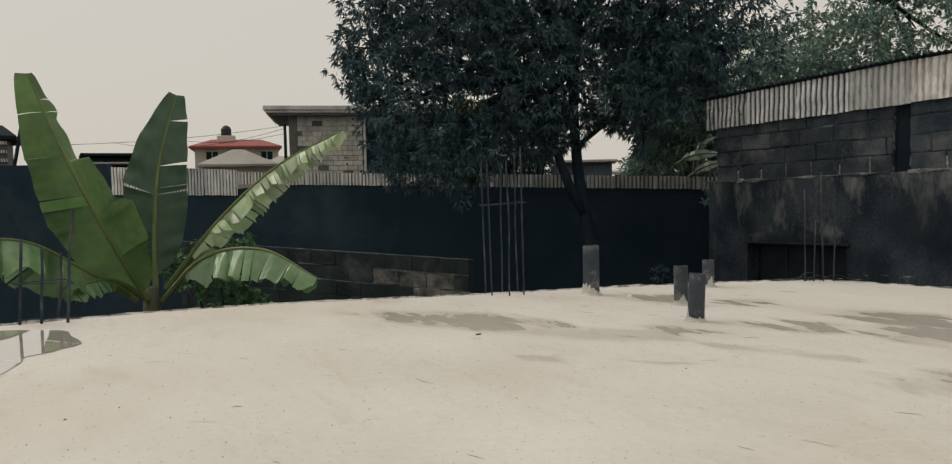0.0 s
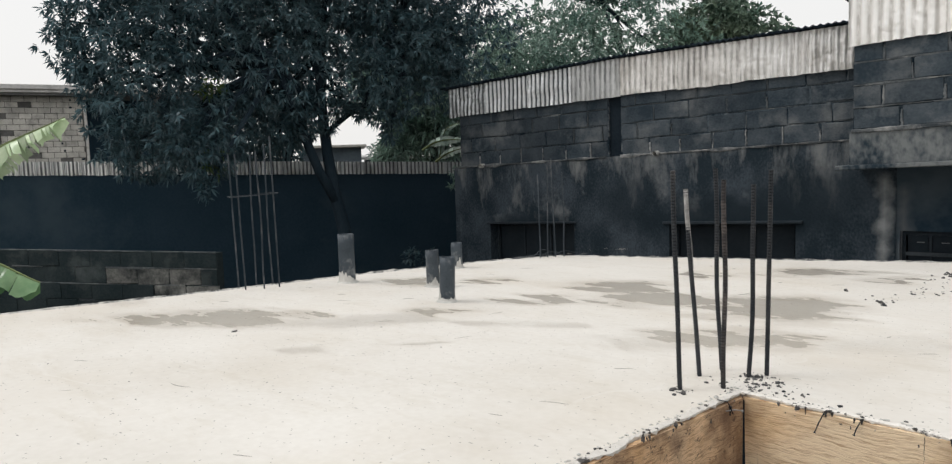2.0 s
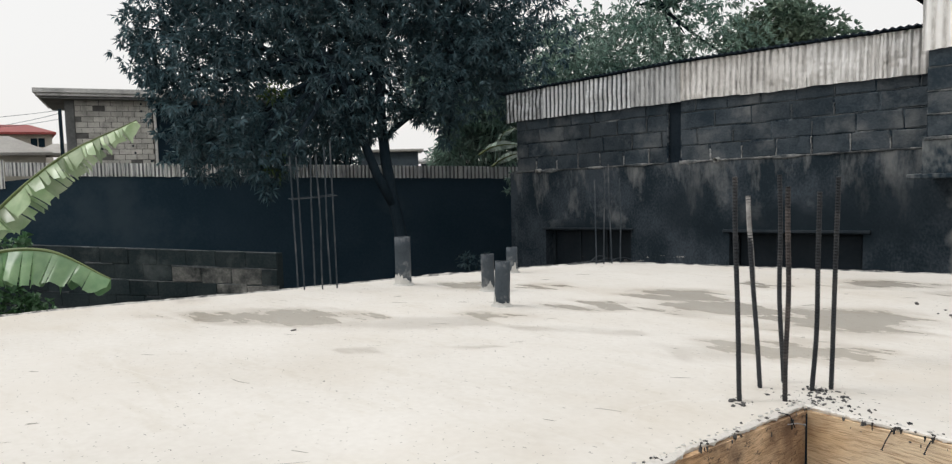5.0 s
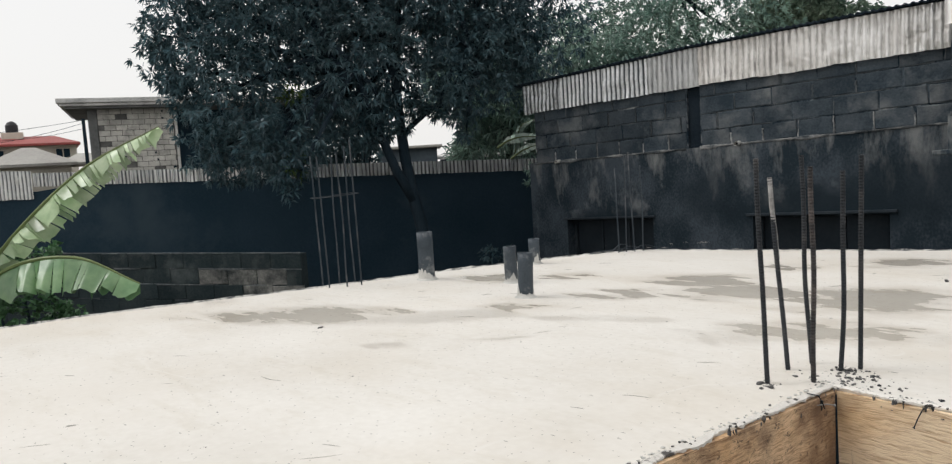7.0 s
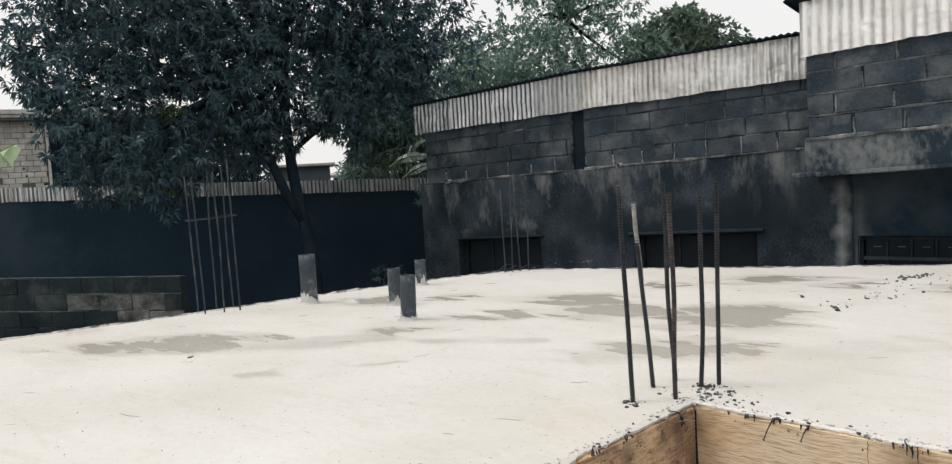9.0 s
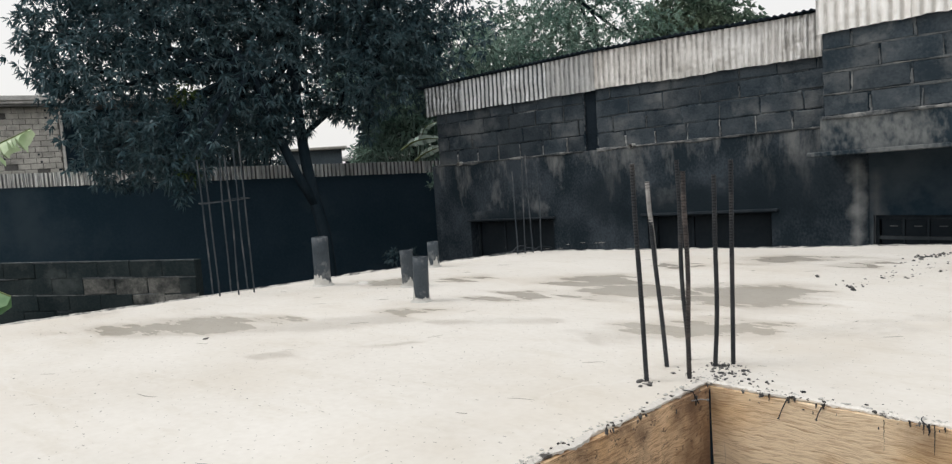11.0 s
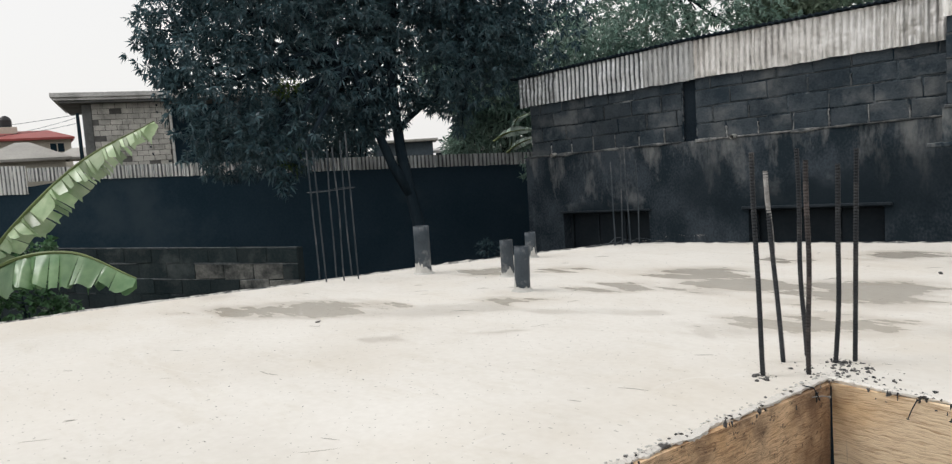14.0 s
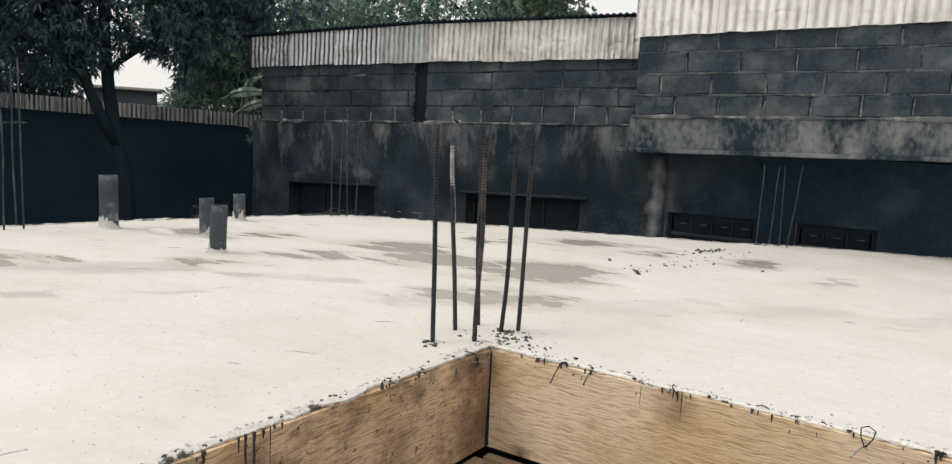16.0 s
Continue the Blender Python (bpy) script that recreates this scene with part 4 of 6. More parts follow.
def roof(x0, x1, y0, y1, z_of, drop, label):
    """A corrugated roof seen by its dark front edge."""
    bm = bmesh.new()
    n = int((x1 - x0) / 0.0127)
    grid = []
    for i in range(n + 1):
        x = x0 + (x1 - x0) * i / n
        w = 0.009 * math.cos(math.tau * x / 0.076)
        grid.append([bm.verts.new((x, y, z_of(x) + w + dz + t)) for y, dz, t in ((y0, 0, 0), (y0, 0, 0.018), (y1, drop, 0.018), (y1, drop, 0))])
    for a, b in zip(grid, grid[1:]):
        for k in range(4):
            bm.faces.new((a[k], b[k], b[(k + 1) % 4], a[(k + 1) % 4]))
    bmesh.ops.recalc_face_normals(bm, faces=bm.faces[:])
    return solid("roof", bm, EDGE_DARK, label, "roof", kind="structure")


roof(-8.0, -1.93, WALL_Y - 0.13, WALL_Y + 6, lambda x: (2.018 + 0.052 * (x + 8) if x < -5 else 2.174 + 0.018 * (x + 5)), -0.3, "dark weathered corrugated roof of the low wing")
roof(-2.09, 3.5, TALL_Y - 0.14, TALL_Y + 6, lambda x: 2.42 + 0.03 * (x + 1.97), -0.3, "dark weathered corrugated roof of the taller wing")
WHITE_PVC = mat("white_pvc", (0.5, 0.5, 0.48), (0.66, 0.66, 0.63), 8, 0.5, 0.1, (0.3, 0.29, 0.27), 60)
for x, z in ((-7.27, 0.83), (-4.40, 0.93)):
    bm = bmesh.new()
    tube(bm, [(x, WALL_Y + 0.05, z), (x, WALL_Y - 0.10, z - 0.01)], [0.03, 0.03], 12, cap=False)
    tube(bm, [(x, WALL_Y + 0.05, z), (x, WALL_Y - 0.10, z - 0.01)], [0.025, 0.025], 12, cap=False)
    solid("drain_spout", bm, WHITE_PVC, "short white plastic drain spout in the wall", "pipe", "drain spouts on the wall")

# ---- rear boundary wall with its sheets ----
BO, BD = Vector((-22.0, -1.7, 0)), Vector((0.682, 0.731, 0))
BANG = math.degrees(math.atan2(BD.y, BD.x))
CREST = ((-9, 1.55), (0, 1.50), (4.5, 1.46), (4.7, 0.86), (7.8, 0.84), (9.1, 0.98), (11.2, 0.88), (14.3, 0.80), (17.5, 0.74), (22, 0.68))


def crest(s):
    for (a, za), (b, zb) in zip(CREST, CREST[1:]):
        if s <= b:
            return za + (zb - za) * (s - a) / (b - a)
    return CREST[-1][1]


bm = bmesh.new()
for (a, za), (b, zb) in zip(CREST, CREST[1:]):
    v = [bm.verts.new(p) for p in ((a, 0, GROUND), (b, 0, GROUND), (b, 0, zb), (a, 0, za), (a, 0.2, GROUND), (b, 0.2, GROUND), (b, 0.2, zb), (a, 0.2, za))]
    for q in ((0, 1, 2, 3), (5, 4, 7, 6), (3, 2, 6, 7)):
        bm.faces.new([v[k] for k in q])
bmesh.ops.remove_doubles(bm, verts=bm.verts[:], dist=0.001)
w = solid("boundary_wall", bm, DARK_WALL, "tall blackened boundary wall behind the plot", "wall", kind="structure")
w.matrix_world = pose(BO.x, BO.y, 0, 0, 0, BANG)
cop = thing("wall_coping", "strip of weathered corrugated zinc capping the boundary wall", "roof sheets", (BO.x, BO.y, 0))
cop.matrix_world = pose(BO.x, BO.y, 0, 0, 0, BANG)
ctop = lambda s: 1.205 - 0.0 * s if s < 7.83 else (1.205 - 0.030 * (s - 7.83) if s < 14.3 else 1.01 - 0.034 * (s - 14.3))
cbot = lambda s: 0.94 - 0.028 * (s - 7.83)
for k in range(14):
    s0 = 7.78 + 0.8 * k
    bm = corrugated(0.82, lambda x, s0=s0: ctop(s0 + x), lambda x, s0=s0: cbot(s0 + x), 0.060, 0.013, 0.008, 40 + k, 4)
    s = part("roof_sheet", bm, ZINC_OLD if k > 4 else ZINC_MID, cop)
    s.location = (s0, -0.03 - 0.006 * (k % 2), 0)
fen = thing("sheet_fence", "patched fence of old corrugated zinc sheets", "fence", (BO.x, BO.y, 0))
fen.matrix_world = pose(BO.x, BO.y, 0, 0, 0, BANG)
for k in range(4):
    s0 = 4.64 + 0.78 * k
    bm = corrugated(0.80, lambda x, s0=s0: 1.386 - 0.053 * (s0 + x - 4.64) + (0.03 if s0 > 6 else 0), lambda x, s0=s0: 0.76 - 0.02 * (s0 + x - 4.64), 0.076, 0.010, 0.012, 60 + k, 5)
    s = part("roof_sheet", bm, ZINC_MID if k != 2 else ZINC_OLD, fen)
    s.location = (s0, -0.03 - 0.008 * (k % 2), 0)

# ---- low block wall beyond the slab ----
LOW = Vector((-8.215, 4.808, 0))
LDIR = Vector((-11.128 + 8.215, 3.02 - 4.808, 0)).normalized()
lang = math.degrees(math.atan2(LDIR.y, LDIR.x))
low = thing("garden_wall", "low mossy block wall with a bleached end", "wall", (LOW.x, LOW.y, 0), kind="structure")
low.matrix_world = pose(LOW.x, LOW.y, 0, 0, 0, lang)
part("core", boxes(((0.01, -0.15, GROUND), (5.2, 0.021, -0.115)), shear=0.027), LOW_WALL, low)


def mirror_blocks(parent, material, x0, x1, y, z_of, courses, length, height, seed, pale):
    rnd = random.Random(seed)
    kinds = {m: [block_mesh("block", length - 0.008, 0.05, height - 0.008, seed + k, m) for k in range(4)] for m in (material, pale)}
    for c in range(courses):
        x = x0 - (c % 2) * length * 0.5
        while x < x1 - 0.02:
            a, b = max(x, x0), min(x + length, x1)
            if b - a > 0.05:
                m = (a + b) / 2
                bleached = 0 < c < 4 and m < 1.25 + 0.35 * math.sin(3 * c) and rnd.random() < 0.8
                ob = new("block", kinds[pale if bleached else material][rnd.randrange(4)])
                ob.parent = parent
                ob.location = (m, y + rnd.uniform(-0.006, 0.006), z_of(m) - (c + 1) * height + 0.007)
                ob.scale = ((b - a - 0.008) / (length - 0.008), 1, 1)
            x += length


LOW_PALE = mat("bleached_block", (0.09, 0.096, 0.092), (0.31, 0.305, 0.285), 3.0, 0.95, 0.6, (0.030, 0.036, 0.037), 40, stain=(0.46, 0.62))
mirror_blocks(low, LOW_WALL, 0.0, 5.2, -0.02, lambda x: -0.105 + 0.027 * x, 5, 0.42, 0.205, 300, LOW_PALE)
for c in range(5):
    ledge(low, 0.0, 5.2, 0.022, lambda x: -0.102 + 0.027 * x - c * 0.205, 21.5 + c, JOINT_MID if c < 3 else JOINT_SOOT, 0.55, -1.0, (-2.0, 0.05, -0.25, 0.1, 0.1)[c], "bed_joint", "")

lay_blocks(wall_a, DARK_BLOCK, -7.73, -5.105, WALL_Y - 0.012, lambda x: 0.9 + LEAN * (x + 5), 4, 0.42, 0.21, 11, lean=LEAN, longs=(0.93, 1.1, 1.1, 1.0))
lay_blocks(wall_b, DARK_BLOCK, -4.915, -1.93, WALL_Y - 0.012, lambda x: 0.9 + LEAN * (x + 5), 4, 0.42, 0.21, 31, lean=LEAN, longs=(0.98, 1.12, 1.12, 1.0))
lay_blocks(wall_c, DARK_BLOCK, -1.925, 3.5, TALL_Y - 0.012, lambda x: 1.075 + 0.03 * (x + 1.9), 5, 0.44, 0.213, 51, lean=0.03, longs=(0.96, 1.16, 1.16, 1.2, 1.2), all_joints=True, bed=JOINT_MID, bed_size=0.62, bed_gaps=-0.38)

ledge(wall_a, -7.74, -5.10, WALL_Y - 0.03, lambda x: 0.9 + LEAN * (x + 5), 1.5)
ledge(wall_b, -4.92, -1.94, WALL_Y - 0.03, lambda x: 0.9 + LEAN * (x + 5), 4.5)

ledge(wall_c, -1.93, 3.5, TALL_Y - 0.02, lambda x: 1.07 + 0.03 * (x + 1.9), 8.5)


# ---- pipes standing in the slab ----
def pvc_pipe(x, y, h, r, lean, seed, label):
    z = slab_z(x, y)
    p = thing("pvc_pipe", label, "pipe", (x, y, z), "drain pipes standing in the slab")
    p.rotation_euler = (lean[0], lean[1], seed)
    bm = bmesh.new()
    n = 48
    rings = []
    for rr, zz in ((r, -0.02), (r, h * 0.78), (r, h * 0.785), (r * 1.0, h), (r - 0.005, h), (r - 0.005, 0.0)):
        rings.append([bm.verts.new((rr * math.cos(k * math.tau / n), rr * math.sin(k * math.tau / n), zz + (0.004 * math.sin(3 * k) if zz == h else 0))) for k in range(n)])
    for a, b in zip(rings, rings[1:]):
        for k in range(n):
            f = bm.faces.new((a[k], a[(k + 1) % n], b[(k + 1) % n], b[k]))
            f.smooth = True
    part("tube", bm, PVC, p)
    # splashed cement round the foot
    rnd = random.Random(seed)
    bm = bmesh.new()
    lo, hi, out = [], [], []
    for k in range(n):
        a = k * math.tau / n
        top = 0.025 + 0.07 * max(0, noise.noise(Vector((math.cos(a) * 1.3, math.sin(a) * 1.3, seed * 2.3))) + 0.3) + 0.04 * noise.noise(Vector((math.cos(a) * 5, math.sin(a) * 5, seed)))
        top = max(top, 0.016)
        out.append(bm.verts.new(((r + 0.018 + 0.01 * rnd.random()) * math.cos(a), (r + 0.018 + 0.01 * rnd.random()) * math.sin(a), -0.002)))
        lo.append(bm.verts.new(((r + 0.006) * math.cos(a), (r + 0.006) * math.sin(a), 0.012)))
        hi.append(bm.verts.new(((r + 0.0015) * math.cos(a), (r + 0.0015) * math.sin(a), min(top, h * 0.6))))
    for ra, rb in ((out, lo), (lo, hi)):
        for k in range(n):
            bm.faces.new((ra[k], ra[(k + 1) % n], rb[(k + 1) % n], rb[k]))
    part("cement_collar", bm, CEMENT, p, "splashed pale cement round the foot")
    return p


pvc_pipe(-4.148, 3.421, 0.345, 0.057, (0.0, 0.0), 1, "tall grey plastic drain pipe with cement splashes")
pvc_pipe(-3.050, 3.271, 0.27, 0.047, (0.03, 0.02), 2, "grey plastic drain pipe stub in the slab")
pvc_pipe(-3.524, 3.652, 0.25, 0.045, (0.0, 0.02), 3, "grey plastic drain pipe stub in the slab")
pvc_pipe(-4.061, 4.502, 0.205, 0.045, (0.0, 0.0), 4, "short grey plastic drain pipe near the slab edge")


# ---- steel bars ----
def bar_mesh(bm, base, top, r, ribs=True, bend=0.0, seed=0):
    base, top = Vector(base), Vector(top)
    L = (top - base).length
    n = int(L / 0.0055) if ribs else 6
    side = Vector((math.cos(seed * 2.4), math.sin(seed * 2.4), 0))
    pts, rad = [], []
    for i in range(n + 1):
        f = i / n
        pts.append(base.lerp(top, f) + side * bend * math.sin(math.pi * f) + side * 0.003 * math.sin(9 * f + seed))
        rad.append(r * (1.24 if ribs and i % 2 else 0.92))
    tube(bm, pts, rad, 8)


def starter_bar(base, top, seed, bend, label, steel=RUST):
    bm = bmesh.new()
    b = Vector(base)
    b.z -= 0.03
    bar_mesh(bm, b, top, 0.0079, True, bend, seed)
    return solid("steel_bar", bm, steel, label, "steel bar", "column starter bars")


starter_bar((-1.162, 2.438, 0.054), (-1.182, 2.428, 0.838), 1, 0.004, "upright ribbed rusty steel starter bar by the opening")
bar2 = starter_bar((-1.182, 2.654, 0.048), (-1.228, 2.631, 0.761), 2, 0.003, "leaning ribbed steel bar with cement on its tip")
starter_bar((-1.050, 2.550, 0.050), (-1.047, 2.551, 0.800), 3, 0.003, "upright brown ribbed steel starter bar by the opening", RUST_BROWN)
starter_bar((-1.154, 2.790, 0.044), (-1.172, 2.781, 0.836), 4, 0.005, "upright ribbed rusty steel starter bar by the opening")
starter_bar((-1.032, 2.749, 0.044), (-1.019, 2.754, 0.776), 5, 0.012, "slightly bent ribbed rusty steel starter bar")
starter_bar((-0.988, 2.817, 0.042), (-0.976, 2.821, 0.827), 6, 0.003, "upright ribbed rusty steel starter bar by the opening")
COAT = mat("cement_coat", (0.16, 0.16, 0.155), (0.42, 0.41, 0.40), 30, 0.9, 0.6, None, 90)
bm = bmesh.new()
bar_mesh(bm, (-1.2085, 2.6408, 0.46), (-1.228, 2.631, 0.763), 0.0092, False, 0.002, 2)
part("cement_coat", bm, COAT, bar2, "dried pale cement on the tip")


def cage(name_label, bars, hoops, r, group):
    c = thing("rebar_cage", name_label, "steel bars", (bars[0][0][0], bars[0][0][1], slab_z(*bars[0][0][:2])), group)
    o = c.location.copy()
    for k, (a, b) in enumerate(bars):
        bm = bmesh.new()
        bar_mesh(bm, Vector(a) - o - Vector((0, 0, 0.03)), Vector(b) - o, r, False, 0.006, k)
        part("bar", bm, CAGE_STEEL, c)
    for pts in hoops:
        bm = bmesh.new()
        tube(bm, [Vector(p) - o for p in pts], 0.004, 6)
        part("hoop", bm, CAGE_STEEL, c)
    return c


cage("tall rusty rebar cage with one tie hoop at the slab edge",
     [((-4.522, 2.777, 0.08), (-4.530, 2.760, 0.997)), ((-4.431, 2.773, 0.08), (-4.440, 2.755, 0.992)), ((-4.513, 2.913, 0.078), (-4.510, 2.915, 1.0)),
      ((-4.369, 2.877, 0.077), (-4.372, 2.870, 1.01)), ((-4.491, 3.028, 0.075), (-4.495, 3.020, 1.059)), ((-4.35, 2.986, 0.074), (-4.356, 2.975, 1.107))],
     [[(-4.455, 2.715, 0.705), (-4.40, 2.87, 0.712), (-4.340, 3.01, 0.72), (-4.50, 3.05, 0.722), (-4.545, 2.75, 0.707), (-4.455, 2.715, 0.705)]], 0.0062, "rebar cages round the slab edge")
cage("short rusty rebar cage with a tie hoop at the slab edge",
     [((-4.686, -0.021, 0.156), (-4.686, 0.010, 0.612)), ((-4.674, 0.076, 0.153), (-4.674, 0.100, 0.568)), ((-4.646, 0.203, 0.15), (-4.644, 0.255, 0.765)), ((-4.80, 0.16, 0.153), (-4.80, 0.195, 0.52))],
     [[(-4.672, -0.03, 0.375), (-4.660, 0.08, 0.37), (-4.632, 0.24, 0.365), (-4.81, 0.20, 0.37), (-4.70, -0.04, 0.375)],
      [(-4.672, -0.03, 0.185), (-4.660, 0.08, 0.18), (-4.632, 0.24, 0.178)]], 0.0085, "rebar cages round the slab edge")
cage("thin rusty bars rising from the far slab corner",
     [((-3.915, 5.471, 0.005), (-3.924, 5.464, 0.757)), ((-3.882, 5.543, 0.003), (-3.87, 5.552, 0.867)), ((-3.846, 5.621, 0.0), (-3.87, 5.604, 0.896)), ((-3.81, 5.70, -0.002), (-3.813, 5.698, 0.768))],
     [], 0.0065, "rebar cages round the slab edge")
cage("thin pale bars rising beside the canopy",
     [((-0.568, 7.60, -0.088), (-0.560, 7.62, 0.66)), ((-0.445, 7.62, -0.09), (-0.43, 7.66, 0.64)), ((-0.36, 7.64, -0.09), (-0.38, 7.64, 0.66)), ((-0.30, 7.70, -0.095), (-0.235, 7.72, 0.67))],
     [], 0.0065, "rebar cages round the slab edge")


# ---- leaves and trees ----
def leaf_clump_mesh(name, blobs, per, leaves, length, width, material, seed, droop=0.35, flat=1.0):
    """Whorls of narrow leaves filling overlapping lobes, every leaf a folded blade."""
    g = np.random.default_rng(seed)
    centres, outs = [], []
    for x, y, z, r, *thick in blobs:
        k = int(per * r * r * (thick[0] if thick else 1.0))
        d = g.normal(size=(k, 3))
        d /= np.linalg.norm(d, axis=1)[:, None]
        rad = r * g.random(k) ** 0.36 * (0.85 + 0.3 * g.random(k))
        centres.append(np.array((x, y, z)) + d * rad[:, None] * (1, 1, flat))
        outs.append(d)
    c, o = np.repeat(np.concatenate(centres), leaves, 0), np.repeat(np.concatenate(outs), leaves, 0)
    n = len(c)
    d = g.normal(size=(n, 3)) + 0.7 * o - np.array((0, 0, droop))
    d /= np.linalg.norm(d, axis=1)[:, None]
    s = np.cross(d, g.normal(size=(n, 3)) * 0.5 + (0, 0, 1.0))
    s /= np.linalg.norm(s, axis=1)[:, None] + 1e-6
    up = np.cross(s, d)
    L = length * (0.65 + 0.6 * g.random(n))[:, None]
    w = width * (0.7 + 0.5 * g.random(n))[:, None]
    base = c + d * L * 0.08
    mid = c + d * L * 0.5
    tip = c + d * L - np.array((0, 0, 1)) * L * 0.18
    v = np.stack([base, mid + s * w * 0.5 + up * w * 0.15, tip, mid - s * w * 0.5 + up * w * 0.15], 1).reshape(-1, 3)
    i = np.arange(n)[:, None] * 4
    faces = np.concatenate([i + (0, 1, 2), i + (0, 2, 3)], 1).reshape(-1, 3)
    me = bpy.data.meshes.new(name)
    me.from_pydata(v.tolist(), [], faces.tolist())
    me.materials.append(material)
    return me


def tree(label, blobs, stems, per, leaves, length, width, material, seed, droop=0.35, fresh=None):
    x, y, _ = stems[0][0][0]
    t = thing("tree", label, "tree", (x, y, GROUND))
    inv = Matrix.Translation((-x, -y, -GROUND))
    for k, (pts, r0, r1) in enumerate(stems):
        bm = bmesh.new()
        n = len(pts)
        tube(bm, [Vector(p) for p in pts], [r0 + (r1 - r0) * i / (n - 1) for i in range(n)], 10)
        bm.transform(inv)
        for f in bm.faces:
            f.smooth = True
        part("trunk" if k == 0 else "limb", bm, BARK, t)
    rnd = random.Random(seed)
    ends = [Vector(s[0][-1]) for s in stems]
    for b in blobs:
        c = Vector(b[:3])
        e = min(ends, key=lambda q: (q - c).length)
        bm = bmesh.new()
        m = e.lerp(c, 0.5) + Vector((rnd.uniform(-0.2, 0.2), rnd.uniform(-0.2, 0.2), rnd.uniform(-0.1, 0.25)))
        tube(bm, [e, m, c], [0.05, 0.035, 0.012], 6)
        bm.transform(inv)
        part("limb", bm, BARK, t)
    me = leaf_clump_mesh("crown", blobs, per, leaves, length, width, material, seed, droop)
    me.transform(inv)
    ob = new("crown", me)
    ob.parent = t
    if fresh:
        me = leaf_clump_mesh("young_leaves", fresh, per, leaves, length, width, LEAF_FRESH, seed + 1, droop)
        me.transform(inv)
        ob = new("young_leaves", me)
        ob.parent = t
    return t


MANGO = [
    (-11.2, 4.95, 2.85, 0.75), (-10.41, 5.16, 2.18, 0.95), (-10.65, 5.13, 1.35, 0.62), (-9.75, 5.55, 1.40, 0.70), (-10.35, 6.12, 2.73, 1.2),
    (-9.39, 6.66, 2.62, 1.1), (-9.90, 6.80, 1.80, 0.6), (-9.67, 7.94, 3.08, 1.2), (-8.58, 8.40, 2.83, 1.1), (-8.50, 7.76, 2.16, 0.5),
    (-8.28, 9.37, 3.12, 1.1), (-8.64, 9.04, 2.33, 0.65), (-11.3, 5.15, 3.97, 0.8), (-10.12, 5.50, 3.91, 1.3), (-10.26, 7.17, 4.48, 1.4),
    (-8.61, 7.64, 4.35, 1.3), (-8.30, 9.35, 4.39, 1.2), (-10.20, 6.36, 5.35, 1.4), (-9.29, 7.61, 5.66, 1.4), (-8.33, 8.64, 5.44, 1.3),
    (-10.53, 7.98, 3.70, 1.4), (-11.44, 6.22, 3.44, 1.1), (-11.16, 7.03, 1.62, 0.55), (-10.76, 7.63, 1.70, 0.45), (-11.38, 6.27, 1.45, 0.55), (-11.27, 5.41, 1.42, 0.45)]
MANGO = [(x, y, z, r, 1.12 if y < 6.5 else 0.8) for x, y, z, r in MANGO]
MANGO += [(-9.61, 6.79, 1.41, 0.32, 1.6), (-9.45, 7.18, 1.68, 0.35, 1.6), (-9.24, 7.62, 1.78, 0.17, 1.8), (-9.33, 7.50, 1.50, 0.10, 2.0), (-8.97, 7.95, 1.80, 0.15, 1.8), (-8.78, 8.14, 1.62, 0.16, 1.8), (-8.70, 8.24, 1.38, 0.13, 2.0), (-9.30, 7.85, 2.02, 0.26, 1.6), (-8.98, 8.25, 1.98, 0.28, 1.6), (-8.80, 8.45, 1.76, 0.17, 1.8), (-9.15, 7.95, 1.72, 0.12, 2.0), (-9.59, 5.47, 0.91, 0.22, 1.6), (-9.79, 5.36, 1.18, 0.32, 1.6), (-9.48, 5.44, 0.61, 0.13, 1.6)]
MANGO += [(-8.86, 8.40, 3.24, 0.55, 1.3), (-8.51, 8.75, 2.97, 0.45, 1.3), (-8.99, 8.26, 2.76, 0.45, 1.3), (-9.19, 8.04, 3.38, 0.55, 1.3), (-8.59, 8.68, 3.5, 0.5, 1.3), (-11.33, 4.66, 2.55, 0.34, 1.5), (-11.33, 4.62, 3.05, 0.38, 1.3), (-11.25, 4.85, 2.1, 0.30, 1.5), (-8.15, 9.18, 2.95, 0.45, 1.2), (-8.2, 9.12, 2.40, 0.30, 1.4), (-8.44, 8.82, 2.62, 0.6, 1.2), (-9.9, 7.1, 3.0, 0.9, 1.2)]
tree("large dense dark-leaved mango tree with a forked trunk", MANGO,
     [([(-9.20, 7.72, GROUND), (-9.237, 7.677, -0.55), (-9.257, 7.653, -0.1), (-9.333, 7.561, 0.5), (-9.384, 7.499, 1.09), (-9.487, 7.53, 1.67), (-9.586, 7.567, 2.6)], 0.115, 0.07),
      ([(-9.30, 7.60, 0.30), (-9.388, 7.334, 0.80), (-9.413, 7.137, 1.27), (-9.418, 6.965, 1.68), (-9.391, 6.664, 2.4)], 0.085, 0.05),
      ([(-9.44, 7.52, 1.40), (-9.2, 7.85, 1.72), (-8.85, 8.2, 1.95), (-8.6, 8.5, 2.6)], 0.045, 0.03)],
     330, 10, 0.130, 0.035, LEAF_DARK, 71, fresh=[(-9.62, 5.68, 2.05, 0.16), (-9.55, 5.62, 0.98, 0.17)])
